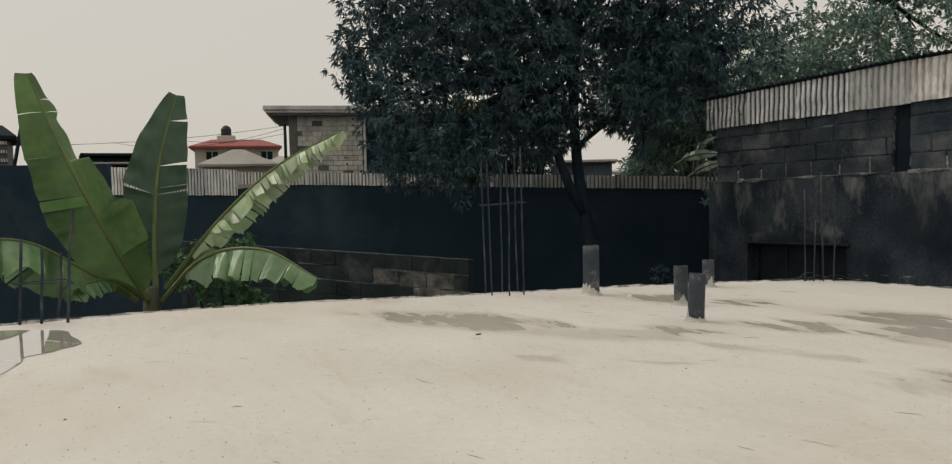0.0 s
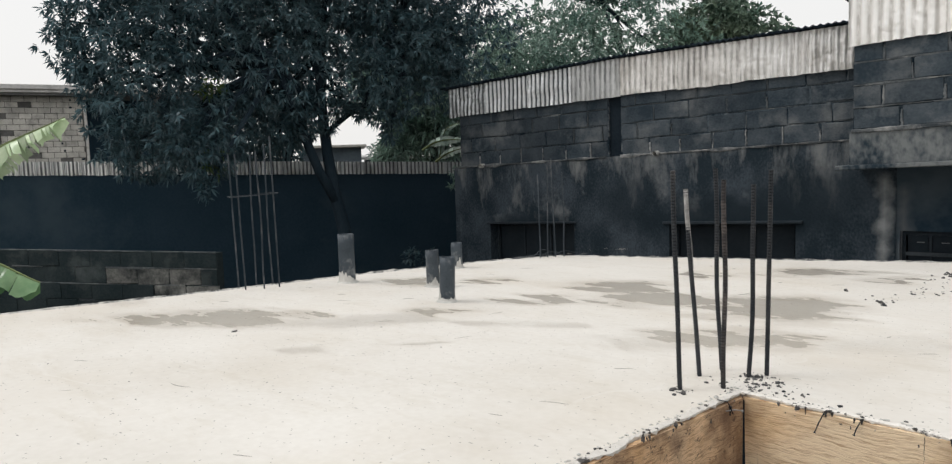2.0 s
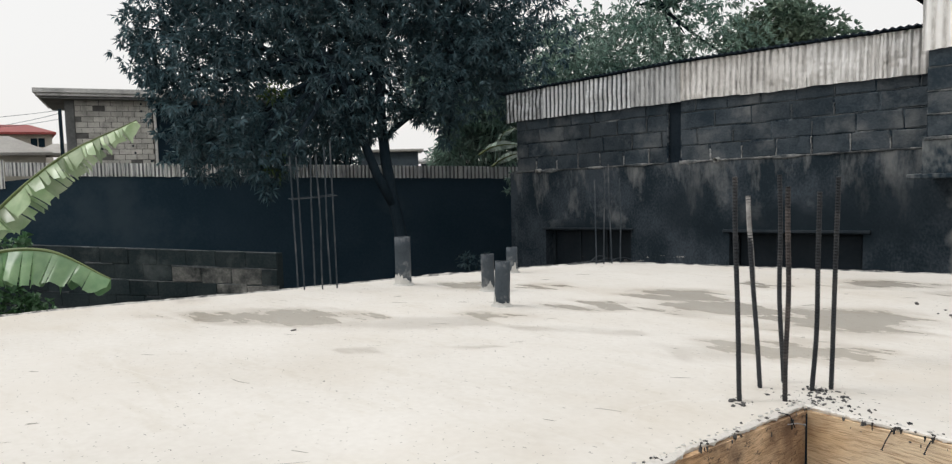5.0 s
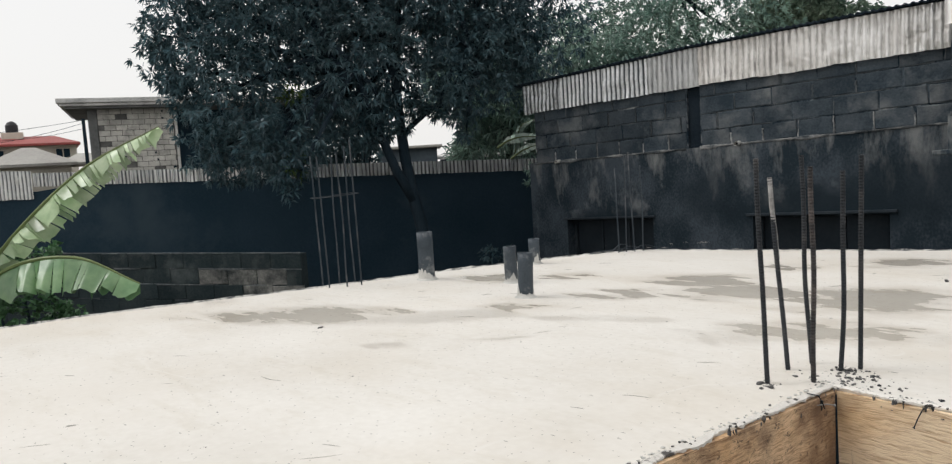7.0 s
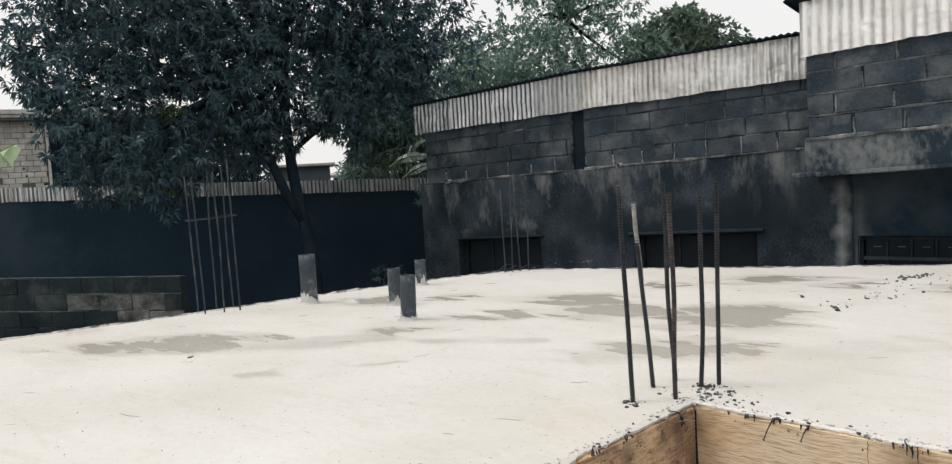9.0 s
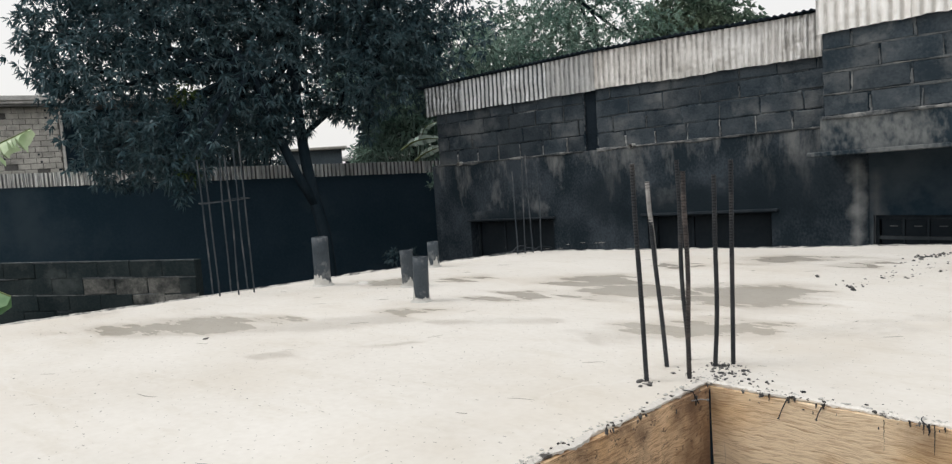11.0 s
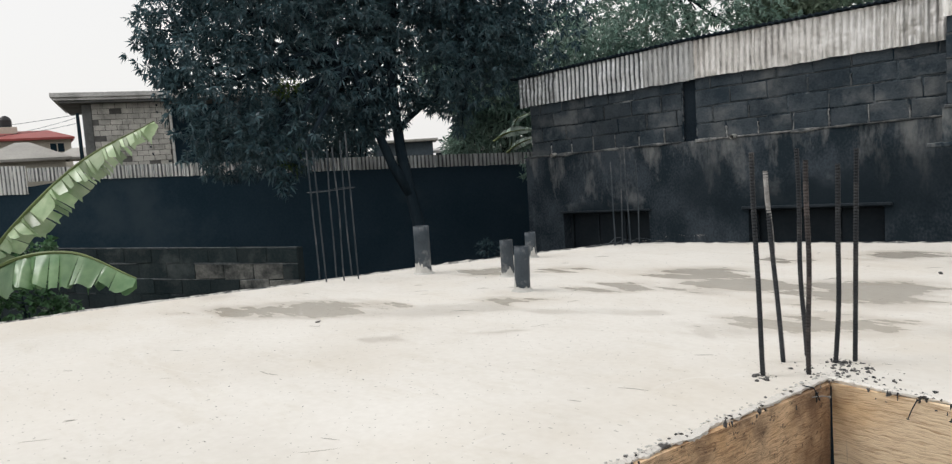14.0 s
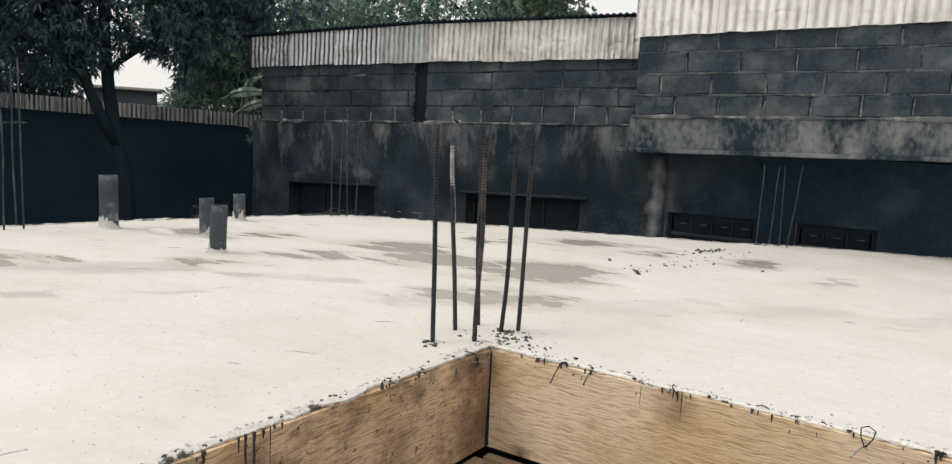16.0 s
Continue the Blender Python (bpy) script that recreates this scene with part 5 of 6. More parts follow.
tree("green broadleaf tree rising behind the roof", [(-10.29, 12.26, 3.0, 1.0), (-11.28, 15.29, 3.68, 1.05), (-10.83, 13.37, 2.07, 0.88), (-11.98, 13.1, 2.2, 1.0), (-9.62, 15.21, 3.11, 1.2), (-9.96, 13.78, 2.73, 1.0)],
     [([(-10.6, 13.6, GROUND), (-10.5, 13.7, 0.5), (-10.4, 13.8, 2.6)], 0.2, 0.1)], 265, 8, 0.18, 0.06, LEAF_MID, 72, 0.5)
tree("tall open-crowned tree behind the roof", [(-10.19, 16.03, 4.75, 1.1), (-9.18, 16.63, 4.0, 1.2), (-8.46, 18.11, 3.31, 1.2), (-9.5, 16.4, 5.6, 0.9), (-8.6, 17.2, 5.0, 0.7), (-10.4, 15.8, 6.0, 0.9)],
     [([(-9.2, 17.0, GROUND), (-9.2, 17.0, 1.0), (-9.3, 16.8, 3.4), (-9.6, 16.4, 4.6)], 0.12, 0.03)], 175, 8, 0.17, 0.055, LEAF_MID, 73)
tree("leafy young tree crowding behind the boundary wall", [(-12.43, 12.33, 2.41, 0.8), (-11.58, 12.4, 1.62, 0.7), (-11.32, 12.68, 2.18, 0.8), (-12.71, 12.2, 1.43, 0.4), (-10.55, 12.95, 1.5, 0.55), (-12.53, 12.93, 3.25, 0.9), (-13.43, 12.4, 3.37, 0.6), (-12.36, 11.5, 1.0, 0.3), (-12.31, 11.3, 2.64, 0.6), (-11.9, 11.6, 2.12, 0.4), (-12.09, 11.75, 1.13, 0.5)],
     [([(-11.9, 12.6, GROUND), (-11.9, 12.6, 0.0), (-11.9, 12.6, 1.6)], 0.12, 0.06)], 380, 8, 0.24, 0.05, LEAF_MID, 75, 0.7)
ROUNDLEAF = leaf_mat("round_leaf", (0.085, 0.155, 0.125), (0.22, 0.28, 0.20), 0.5, 0.3)
tree("rounded dense tree with reddish young leaves behind the roof", [(-7.97, 19.41, 4.1, 1.0), (-7.17, 19.72, 3.85, 0.85), (-8.64, 19.13, 3.9, 0.8), (-7.91, 19.98, 4.55, 0.65), (-6.6, 19.9, 3.5, 0.6)],
     [([(-7.8, 19.6, GROUND), (-7.8, 19.6, 1.5), (-7.8, 19.6, 3.6)], 0.2, 0.1)], 330, 8, 0.19, 0.09, ROUNDLEAF, 74, 0.1)


def shrub(label, blobs, per, length, width, material, seed):
    x, y = blobs[0][0], blobs[0][1]
    t = thing("shrub", label, "shrub", (x, y, GROUND))
    bm = bmesh.new()
    for b in blobs:
        tube(bm, [(0.1, 0, 0), (b[0] - x, b[1] - y, b[2] - GROUND)], [0.03, 0.01], 6)
    part("stem", bm, BARK, t)
    me = leaf_clump_mesh("foliage", blobs, per, 7, length, width, material, seed, 0.2)
    me.transform(Matrix.Translation((-x, -y, -GROUND)))
    ob = new("foliage", me)
    ob.parent = t
    return t


shrub("leafy green shrub growing beside the low wall", [(-8.35, 2.0, 0.12, 0.24), (-8.31, 1.75, 0.16, 0.26), (-8.25, 1.5, 0.0, 0.28), (-8.2, 1.8, -0.35, 0.3), (-8.1, 1.5, -0.7, 0.35), (-8.3, 2.1, -0.5, 0.25)], 700, 0.085, 0.05, LEAF_SHRUB, 81)
shrub("dark bushy shrub behind the boundary wall", [(-14.38, 9.41, 1.32, 0.45), (-13.80, 9.91, 1.25, 0.40), (-14.74, 8.85, 1.29, 0.50), (-14.2, 9.6, 0.8, 0.5), (-13.05, 9.48, 1.72, 0.48), (-12.95, 9.70, 2.25, 0.45), (-13.3, 9.2, 2.4, 0.5), (-13.7, 8.9, 2.0, 0.5)], 620, 0.16, 0.05, LEAF_DARK, 84)
shrub("small weed at the foot of the boundary wall", [(-9.1, 9.0, -0.66, 0.16), (-9.0, 9.25, -0.72, 0.16)], 420, 0.10, 0.045, LEAF_DARK, 82)
shrub("pale creeper at the wall corner", [(-8.3, 9.3, 0.72, 0.10), (-8.28, 9.25, 0.45, 0.10), (-8.25, 9.3, 0.55, 0.08)], 500, 0.10, 0.035, LEAF_MID, 83)


# ---- banana plants ----
BANANA_SILVER = leaf_mat("banana_leaf_silver", (0.26, 0.39, 0.20), (0.53, 0.62, 0.42), 0.30, 0.30, 5.0, 0.7)
BANANA_FAR = leaf_mat("banana_leaf_cool", (0.42, 0.54, 0.48), (0.64, 0.73, 0.67), 0.35, 0.4, 3.0, 0.6)
BANANA = leaf_mat("banana_leaf", (0.080, 0.160, 0.058), (0.165, 0.270, 0.105), 0.42, 0.55, 2.5)
BANANA_DEEP = leaf_mat("banana_leaf_deep", (0.042, 0.095, 0.060), (0.085, 0.155, 0.098), 0.38, 0.34, 2.5, 0.5)
BANANA_PALE = leaf_mat("banana_leaf_pale", (0.10, 0.225, 0.10), (0.28, 0.43, 0.22), 0.30, 0.32, 4.0, 0.7)
RIB = mat("leaf_rib", (0.10, 0.14, 0.045), (0.17, 0.21, 0.08), 4, 0.5, 0.1)
STALK = mat("banana_stalk", (0.06, 0.075, 0.03), (0.13, 0.13, 0.06), 4, 0.6, 0.2, (0.07, 0.05, 0.03), 30, stretch=(1, 1, 0.2))


def spline(p, f):
    """A smooth line through four points."""
    p = [Vector(q) for q in p]
    p = [2 * p[0] - p[1]] + p + [2 * p[-1] - p[-2]]
    k = min(int(f * 3), 2)
    t = f * 3 - k
    a, b, c, d = p[k:k + 4]
    return 0.5 * (2 * b + (c - a) * t + (2 * a - 5 * b + 4 * c - d) * t * t + (3 * b - a - 3 * c + d) * t ** 3)


def banana_leaf(plant, pts, half, side_hint, fold, tears, seed, material, start=0.12, curl=0.0, rip=1.0):
    """A long blade of two pleated halves with torn edges, on a thick midrib."""
    rnd = random.Random(seed)
    o = plant.location
    n = 64
    spine = [spline(pts, i / n) - o for i in range(n + 1)]
    for sgn in (-1, 1):
        bm = bmesh.new()
        cuts = sorted(rnd.sample(range(int(n * start) + 4, n - 3), tears))
        prev, sag, gap = None, 0.0, 0.0
        for i in range(int(n * start), n + 1):
            f = (i / n - start) / (1 - start)
            d = (spine[min(i + 1, n)] - spine[max(i - 1, 0)]).normalized()
            hint = Vector(side_hint)
            side = (hint - d * hint.dot(d)).normalized()
            nor = d.cross(side).normalized()
            if nor.z < 0:
                nor = -nor
            w = half * (max(0.0, math.sin(math.pi * min(1, max(f, 0) ** 0.85 * 0.93 + 0.035))) ** 0.55) * (1 - 0.3 * f) * (1 + 0.07 * noise.noise(Vector((f * 9, seed, sgn))))
            torn = i in cuts
            if torn:
                sag, gap = rnd.uniform(-0.35, 0.45), rnd.uniform(0.3, 1.5)
            fo = (fold[sgn > 0] if isinstance(fold, tuple) else fold) + sag * 0.6
            across = (side * sgn * math.cos(fo) - nor * math.sin(fo))
            back = -nor * curl
            row = []
            for j in range(5):
                e = j / 4
                lift = 0.055 * half * (abs((i % 7) - 3.5) / 1.75 - 1) * e + 0.02 * sag * e * e + 0.085 * half / 0.3 * noise.noise(Vector((i * 0.17, seed * 3.0, sgn))) * e * e
                p = spine[i] + across * w * e + back * w * e * e + nor * lift + d * w * 0.25 * e
                row.append(bm.verts.new(p))
            if prev:
                for j in range(4):
                    face = bm.faces.new((prev[j], row[j], row[j + 1], prev[j + 1]))
                    face.smooth = True
            if torn:
                shift = across * 0.0 - nor * 0.10 * sag
                row = [bm.verts.new(v.co + shift * (k / 4) + d * 0.012 * rip * gap * k / 4) for k, v in enumerate(row)]
            prev = row
        part("blade", bm, material, plant)
    bm = bmesh.new()
    tube(bm, spine, [0.024 * (1 - 0.85 * i / n) + 0.002 for i in range(n + 1)], 6)
    part("midrib", bm, RIB, plant)


def banana(label, at, stem_top, leaves):
    p = thing("banana_plant", label, "banana plant", (at[0], at[1], GROUND))
    bm = bmesh.new()
    t = Vector(stem_top) - p.location
    tube(bm, [(0, 0, 0), (0, 0, t.z * 0.5), t * 0.9, t], [0.13, 0.11, 0.085, 0.05], 14)
    for f in bm.faces:
        f.smooth = True
    part("stalk", bm, STALK, p)
    for args in leaves:
        banana_leaf(p, *args)
    return p


banana("banana plant with large torn green leaves beside the slab", (-7.0, 0.92), (-7.0, 0.92, 0.02), [
    ([(-6.94, 0.88, -0.08), (-6.855, 0.600, 0.477), (-6.872, 0.345, 1.074), (-7.079, 0.09, 1.80)], 0.38, (0.08, -0.9, -0.35), (0.95, -0.10), 4, 1, BANANA, 0.06, 0.22, 0.8),
    ([(-7.016, 0.96, 0.0), (-7.117, 0.985, 0.498), (-7.204, 1.06, 1.082), (-7.274, 1.24, 1.70)], 0.31, (0.05, 1, -0.1), (0.30, 0.10), 4, 2, BANANA_DEEP, 0.10, 0.14, 2.5),
    ([(-6.96, 1.04, 0.0), (-6.642, 1.403, 0.55), (-6.23, 1.82, 1.024), (-5.775, 2.236, 1.30)], 0.195, (0.75, -0.55, 0.35), (0.75, 0.95), 24, 3, BANANA_SILVER, 0.18, 0.30, 1.6),
    ([(-6.95, 1.0, -0.10), (-6.564, 1.278, 0.28), (-6.075, 1.629, 0.365), (-5.667, 1.945, 0.150)], 0.34, (0.75, -0.6, 0.1), 0.95, 10, 4, BANANA_PALE, 0.2, 0.05),
    ([(-6.97, 0.80, -0.08), (-6.672, 0.365, 0.262), (-6.379, 0.012, 0.499), (-6.062, -0.395, 0.552)], 0.36, (0.7, 0.6, 0.1), 1.0, 9, 5, BANANA_PALE, 0.2, 0.05),
    ([(-6.97, 0.86, -0.05), (-6.80, 0.62, 0.12), (-6.60, 0.42, 0.14), (-6.45, 0.28, 0.05)], 0.16, (0.7, 0.6, 0.1), 0.8, 4, 6, BANANA_PALE, 0.3, 0.05)])
banana("banana plant behind the wall corner", (-11.4, 12.1), (-11.4, 12.1, 0.6), [
    ([(-10.47, 10.75, 1.15), (-10.29, 10.92, 1.29), (-10.10, 11.10, 1.34), (-9.88, 11.29, 1.33)], 0.115, (0.1, -0.4, 0.9), 0.25, 5, 7, BANANA_FAR, 0.2, 0.0),
    ([(-10.22, 10.85, 0.91), (-10.08, 10.98, 1.04), (-9.94, 11.11, 1.12), (-9.79, 11.23, 1.17)], 0.105, (0.1, -0.4, 0.9), 0.25, 5, 8, BANANA_FAR, 0.2, 0.0),
    ([(-11.40, 12.1, 0.60), (-11.2, 12.1, 1.2), (-10.95, 12.0, 1.6), (-10.5, 11.95, 1.72)], 0.12, (0.7, 0.7, 0.1), 0.6, 10, 9, BANANA_FAR, 0.2, 0.0)])


# ---- houses beyond the wall ----
def house_frame(name, label, x, y, ang):
    h = thing(name, label, "house", (x, y, GROUND))
    h.matrix_world = pose(x, y, GROUND, 0, 0, ang)
    return h


G0 = -GROUND
near = house_frame("block_house", "unfinished upper storey of pale blocks under a flat roof", -31.54, 9.71, 70.0)
part("wall", boxes(((0.0, 0.03, 0), (3.12, 5, G0 + 3.9)), ((3.12, 1.6, 0), (9.0, 5, G0 + 3.9))), PALE_MORTAR, near)
part("column", boxes(((-0.02, -0.03, 0), (0.30, 0.25, G0 + 3.88)), bevel=0.01), DARK_RENDER, near, "grey rendered corner column")
part("column", boxes(((5.6, -0.03, 0), (5.9, 0.25, G0 + 3.88)), bevel=0.01), DARK_RENDER, near)
part("floor_slab", boxes(((3.12, -0.05, G0 + 1.1), (9.0, 1.6, G0 + 1.3))), DARK_RENDER, near)
# dark sheet before the pale wall: the veranda's shade as colour
part("inner_wall", boxes(((3.13, 1.5, G0 + 1.3), (9.0, 1.58, G0 + 3.88))), DARK_WALL, near, "veranda wall with its shade painted dark")
part("soffit", boxes(((-0.75, -0.55, G0 + 3.86), (9.3, 5.3, G0 + 3.95))), DARK_RENDER, near)
part("fascia", boxes(((-1.0, -0.72, G0 + 4.06), (9.5, 5.5, G0 + 4.24)), ((-0.92, -0.64, G0 + 3.95), (9.4, 5.4, G0 + 4.06)), bevel=0.015), FASCIA, near, "weathered pale roof edge")
bm = bmesh.new()
tube(bm, [(3.16, -0.06, 0), (3.16, -0.06, G0 + 3.9)], 0.055, 10)
part("downpipe", bm, WHITE_PVC, near, "white plastic downpipe")
kinds = [block_mesh("block", 0.42 - 0.018, 0.06, 0.21 - 0.016, 500 + k, PALE_BLOCK) for k in range(4)]
rnd = random.Random(9)
for c in range(13):
    x = 0.32 - (c % 2) * 0.21
    while x < 3.05:
        a, b = max(x, 0.32), min(x + 0.42, 3.08)
        if b - a > 0.06 and rnd.random() > 0.03:
            ob = new("block", kinds[rnd.randrange(4)])
            ob.parent = near
            ob.location = ((a + b) / 2, -0.01 + rnd.uniform(-0.006, 0.006), G0 + 1.12 + c * 0.212)
            ob.scale = ((b - a - 0.018) / 0.402, 1, 1)
        x += 0.42


rnd = random.Random(15)
for k in range(9):
    x, z = rnd.uniform(0.5, 3.0), G0 + 1.4 + rnd.uniform(0, 2.3)
    part("putlog_hole", boxes(((x, -0.013, z), (x + 0.07, 0.02, z + 0.08)), bevel=0.008), GLASS_DARK, near, "small dark putlog hole")


def hip_roof(bm, x0, x1, y0, y1, z0, z1, inset, thick=0.12):
    """A hipped roof with a soffit and eaves of some thickness."""
    e = [bm.verts.new((x, y, z)) for z in (z0 - thick, z0) for x, y in ((x0, y0), (x1, y0), (x1, y1), (x0, y1))]
    r0, r1 = bm.verts.new((x0 + inset, (y0 + y1) / 2, z1)), bm.verts.new((x1 - inset, (y0 + y1) / 2, z1))
    for q in ((e[4], e[5], r1, r0), (e[5], e[6], r1), (e[6], e[7], r0, r1), (e[7], e[4], r0), (e[0], e[3], e[2], e[1])):
        bm.faces.new(q)
    for k in range(4):
        bm.faces.new((e[k], e[(k + 1) % 4], e[4 + (k + 1) % 4], e[4 + k]))


red = house_frame("red_roof_house", "cream house with a red hipped roof and a water tank", -47.3, 8.4, 76.0)
part("wall", boxes(((0.3, 0.5, 0), (5.2, 6.0, G0 + 3.35))), CREAM, red)
bm = bmesh.new()
hip_roof(bm, 0.0, 5.4, 0.0, 6.5, G0 + 3.42, G0 + 4.0, 1.2)
part("roof", bm, RED_ROOF, red, "faded red sheet roof")
for x in (0.9, 2.5, 4.1):
    wdw = part("window", boxes(((x, 0.44, G0 + 2.55), (x + 0.8, 0.56, G0 + 3.15)), bevel=0.01), CREAM, red)
    part("pane", boxes(((x + 0.06, 0.42, G0 + 2.61), (x + 0.37, 0.45, G0 + 3.09)), ((x + 0.43, 0.42, G0 + 2.61), (x + 0.74, 0.45, G0 + 3.09))), GLASS_DARK, wdw)
bm = bmesh.new()
tube(bm, [(2.1, 2.8, G0 + 4.2), (2.1, 2.8, G0 + 4.24), (2.1, 2.8, G0 + 4.62), (2.1, 2.8, G0 + 4.78), (2.1, 2.8, G0 + 4.86)], [0.30, 0.32, 0.32, 0.22, 0.10], 18)
part("water_tank", bm, TANK, red, "black plastic water tank")
part("tank_stand", boxes(((1.55, 2.3, G0 + 3.5), (2.65, 3.3, G0 + 4.2)), bevel=0.02), CREAM, red)

hip = house_frame("cottage", "low house with a pale grey pyramid roof", -37.5, 7.0, 76.0)
part("wall", boxes(((0.3, 0.4, 0), (3.5, 4, G0 + 1.95))), CREAM, hip)
bm = bmesh.new()
hip_roof(bm, 0.0, 3.75, 0.0, 4.2, G0 + 2.02, G0 + 2.82, 1.6)
part("roof", bm, GREY_ROOF, hip, "pale grey sheet roof")
bm = bmesh.new()
hip_roof(bm, 3.0, 6.5, 1.0, 4.6, G0 + 2.02, G0 + 2.5, 0.9)
part("roof", bm, GREY_ROOF, hip)

shed = house_frame("shed", "dark timber shed with a shallow roof", -28.0, 1.7, 88.0)
part("wall", boxes(((0.1, 0.3, 0), (2.1, 3, G0 + 1.95))), EDGE_DARK, shed)
bm = bmesh.new()
vs = box(bm, (-0.1, 0.0, G0 + 1.98), (2.3, 3.2, G0 + 2.06))
for v in vs:
    v.co.z += 0.22 * math.exp(-((v.co.x - 1.1) / 1.0) ** 2)
part("roof", bm, EDGE_DARK, shed)
part("awning", boxes(((0.1, -0.9, G0 + 1.72), (1.5, 0.3, G0 + 1.78)), bevel=0.01), GREY_ROOF, shed, "pale sheet awning")
hut = house_frame("timber_house", "weathered timber house end with a sagging roof", -30.4, -4.2, 88.0)
part("wall", boxes(((0.0, 0.3, 0), (3.7, 4, G0 + 2.75))), DARK_RENDER, hut)
bm = bmesh.new()
hip_roof(bm, -0.4, 4.0, 0.0, 4.3, G0 + 2.8, G0 + 3.3, 0.5)
part("roof", bm, EDGE_DARK, hut)
for z in (1.9, 2.2, 2.5):
    part("plank", boxes(((2.6, 0.22, G0 + z), (3.7, 0.28, G0 + z + 0.12)), bevel=0.01), ZINC_OLD, hut)
bm = bmesh.new()
tube(bm, [(3.75, -0.2, G0 + 1.0), (4.0, -0.2, G0 + 2.2), (4.15, -0.2, G0 + 3.0)], 0.06, 8)
part("brace", bm, BARK, hut, "leaning dark pole")

far = house_frame("grey_house", "grey rendered house behind the tree", -22.9, 16.2, 50.0)
part("wall", boxes(((0.75, 0.0, 0), (2.9, 3, G0 + 1.55))), BLUE_RENDER, far)
part("roof", boxes(((0.6, -0.3, G0 + 1.55), (3.1, 3.2, G0 + 1.65)), bevel=0.02), GREY_ROOF, far)
far2 = house_frame("white_roof_house", "low house with a bright sheet roof behind the tree", -22.0, 19.4, 48.0)
part("wall", boxes(((0.0, 0.3, 0), (4.9, 3, G0 + 1.1))), BLUE_RENDER, far2)
bm = bmesh.new()
vs = box(bm, (-0.2, 0.0, G0 + 1.1), (5.1, 4.2, G0 + 1.18))
for v in vs:
    v.co.z += 0.04 * v.co.y
part("roof", bm, FASCIA, far2, "bright weathered sheet roof")


# ---- poles and cables ----
bm = bmesh.new()
tube(bm, [(-29.7, 8.96, GROUND), (-29.68, 8.96, 3.35)], [0.09, 0.06], 10)
solid("utility_pole", bm, BARK, "dark wooden utility pole beside the block house", "pole")
POLE = mat("mottled_pole", (0.16, 0.16, 0.15), (0.36, 0.35, 0.33), 5, 0.9, 0.3, (0.06, 0.06, 0.055), 20)
bm = bmesh.new()
tube(bm, [(-13.6, 7.42, GROUND), (-13.6, 7.44, 3.2)], [0.06, 0.05], 10)
solid("utility_pole", bm, POLE, "slender mottled pale pole inside the tree", "pole")
for k, (a, b, sag) in enumerate((((-29.68, 8.96, 3.2), (-44, 4.0, 3.4), 0.5), ((-29.68, 8.96, 3.3), (-30.5, -6.0, 2.7), 0.5), ((-29.68, 8.96, 3.0), (-46.5, 7.0, 3.9), 0.35))):
    bm = bmesh.new()
    a, b = Vector(a), Vector(b)
    tube(bm, [a.lerp(b, i / 16) - Vector((0, 0, 4 * sag * (i / 16) * (1 - i / 16))) for i in range(17)], 0.008, 5)
    solid("cable", bm, EDGE_DARK, "thin black overhead cable sagging from a pole", "cable", "overhead cables")


# ---- small things on the slab ----
def lump(bm, c, r, rnd, flat=0.7):
    vs = bmesh.ops.create_icosphere(bm, subdivisions=1, radius=r)["verts"]
    t = rnd.uniform(0, 6.28)
    sx, sy = rnd.uniform(0.7, 1.3), rnd.uniform(0.6, 1.1)
    for v in vs:
        x, y, z = v.co * rnd.uniform(0.5, 1.3)
        x, y = x * sx, y * sy
        v.co = (c[0] + x * math.cos(t) - y * math.sin(t), c[1] + x * math.sin(t) + y * math.cos(t), c[2] + (z + r * 0.5) * flat)


def crumbs(name, label, places, material, seed, category="crumbs", flat=0.45):
    rnd = random.Random(seed)
    me_v, me_f = [], []
    for x, y, r in places:
        bm = bmesh.new()
        lump(bm, (x, y, slab_z(x, y)), r, rnd, flat)
        bm.verts.index_update()
        o = len(me_v)
        me_v += [tuple(v.co) for v in bm.verts]
        me_f += [[o + v.index for v in f.verts] for f in bm.faces]
        bm.free()
    me = bpy.data.meshes.new(name)
    me.from_pydata(me_v, [], me_f)
    me.materials.append(material)
    return tagged(new(name, me), label, category, kind="stuff")


rnd = random.Random(77)
edge = []
for p in rough_outline(OUTLINE, 0.035, 0.02, 8):
    if rnd.random() < 0.6 and p.y > -1 and p.x < 1.4:
        edge.append((p.x + 0.01, p.y - 0.02, rnd.uniform(0.003, 0.010)))
crumbs("mortar_crumbs", "rough pale mortar lumps along the slab edge", edge, CEMENT, 5, flat=0.5)
hole_edge = []
for k in range(420):
    u = rnd.uniform(-0.05, HOLE_W) if k % 2 else 0.0
    v = rnd.uniform(0, HOLE_L) if not k % 2 else 0.0
    x, y = hole(u - (0.015 + 0.02 * rnd.random()) * (not k % 2), v - (0.015 + 0.02 * rnd.random()) * (k % 2))
    hole_edge.append((x, y, rnd.uniform(0.002, 0.008) * (1.3 if k > 330 else 1)))
crumbs("mortar_crumbs", "crumbled mortar along the plywood edge", hole_edge, CEMENT, 6, flat=0.4)
DIRT = mat("dark_dirt", (0.018, 0.019, 0.021), (0.085, 0.08, 0.074), 25, 0.95, 0.4)
dirt = []
for k in range(520):
    s, along = rnd.random() * 2.2, k % 2
    if noise.noise(Vector((s * 5.0, 3.0 * along, 7.0))) < -0.02:
        continue
    off = rnd.gauss(-0.003, 0.006)
    x, y = hole(s, off) if along else hole(off, s)
    dirt.append((x, y, 0.0018 + 0.0085 * rnd.random() ** 2.5))
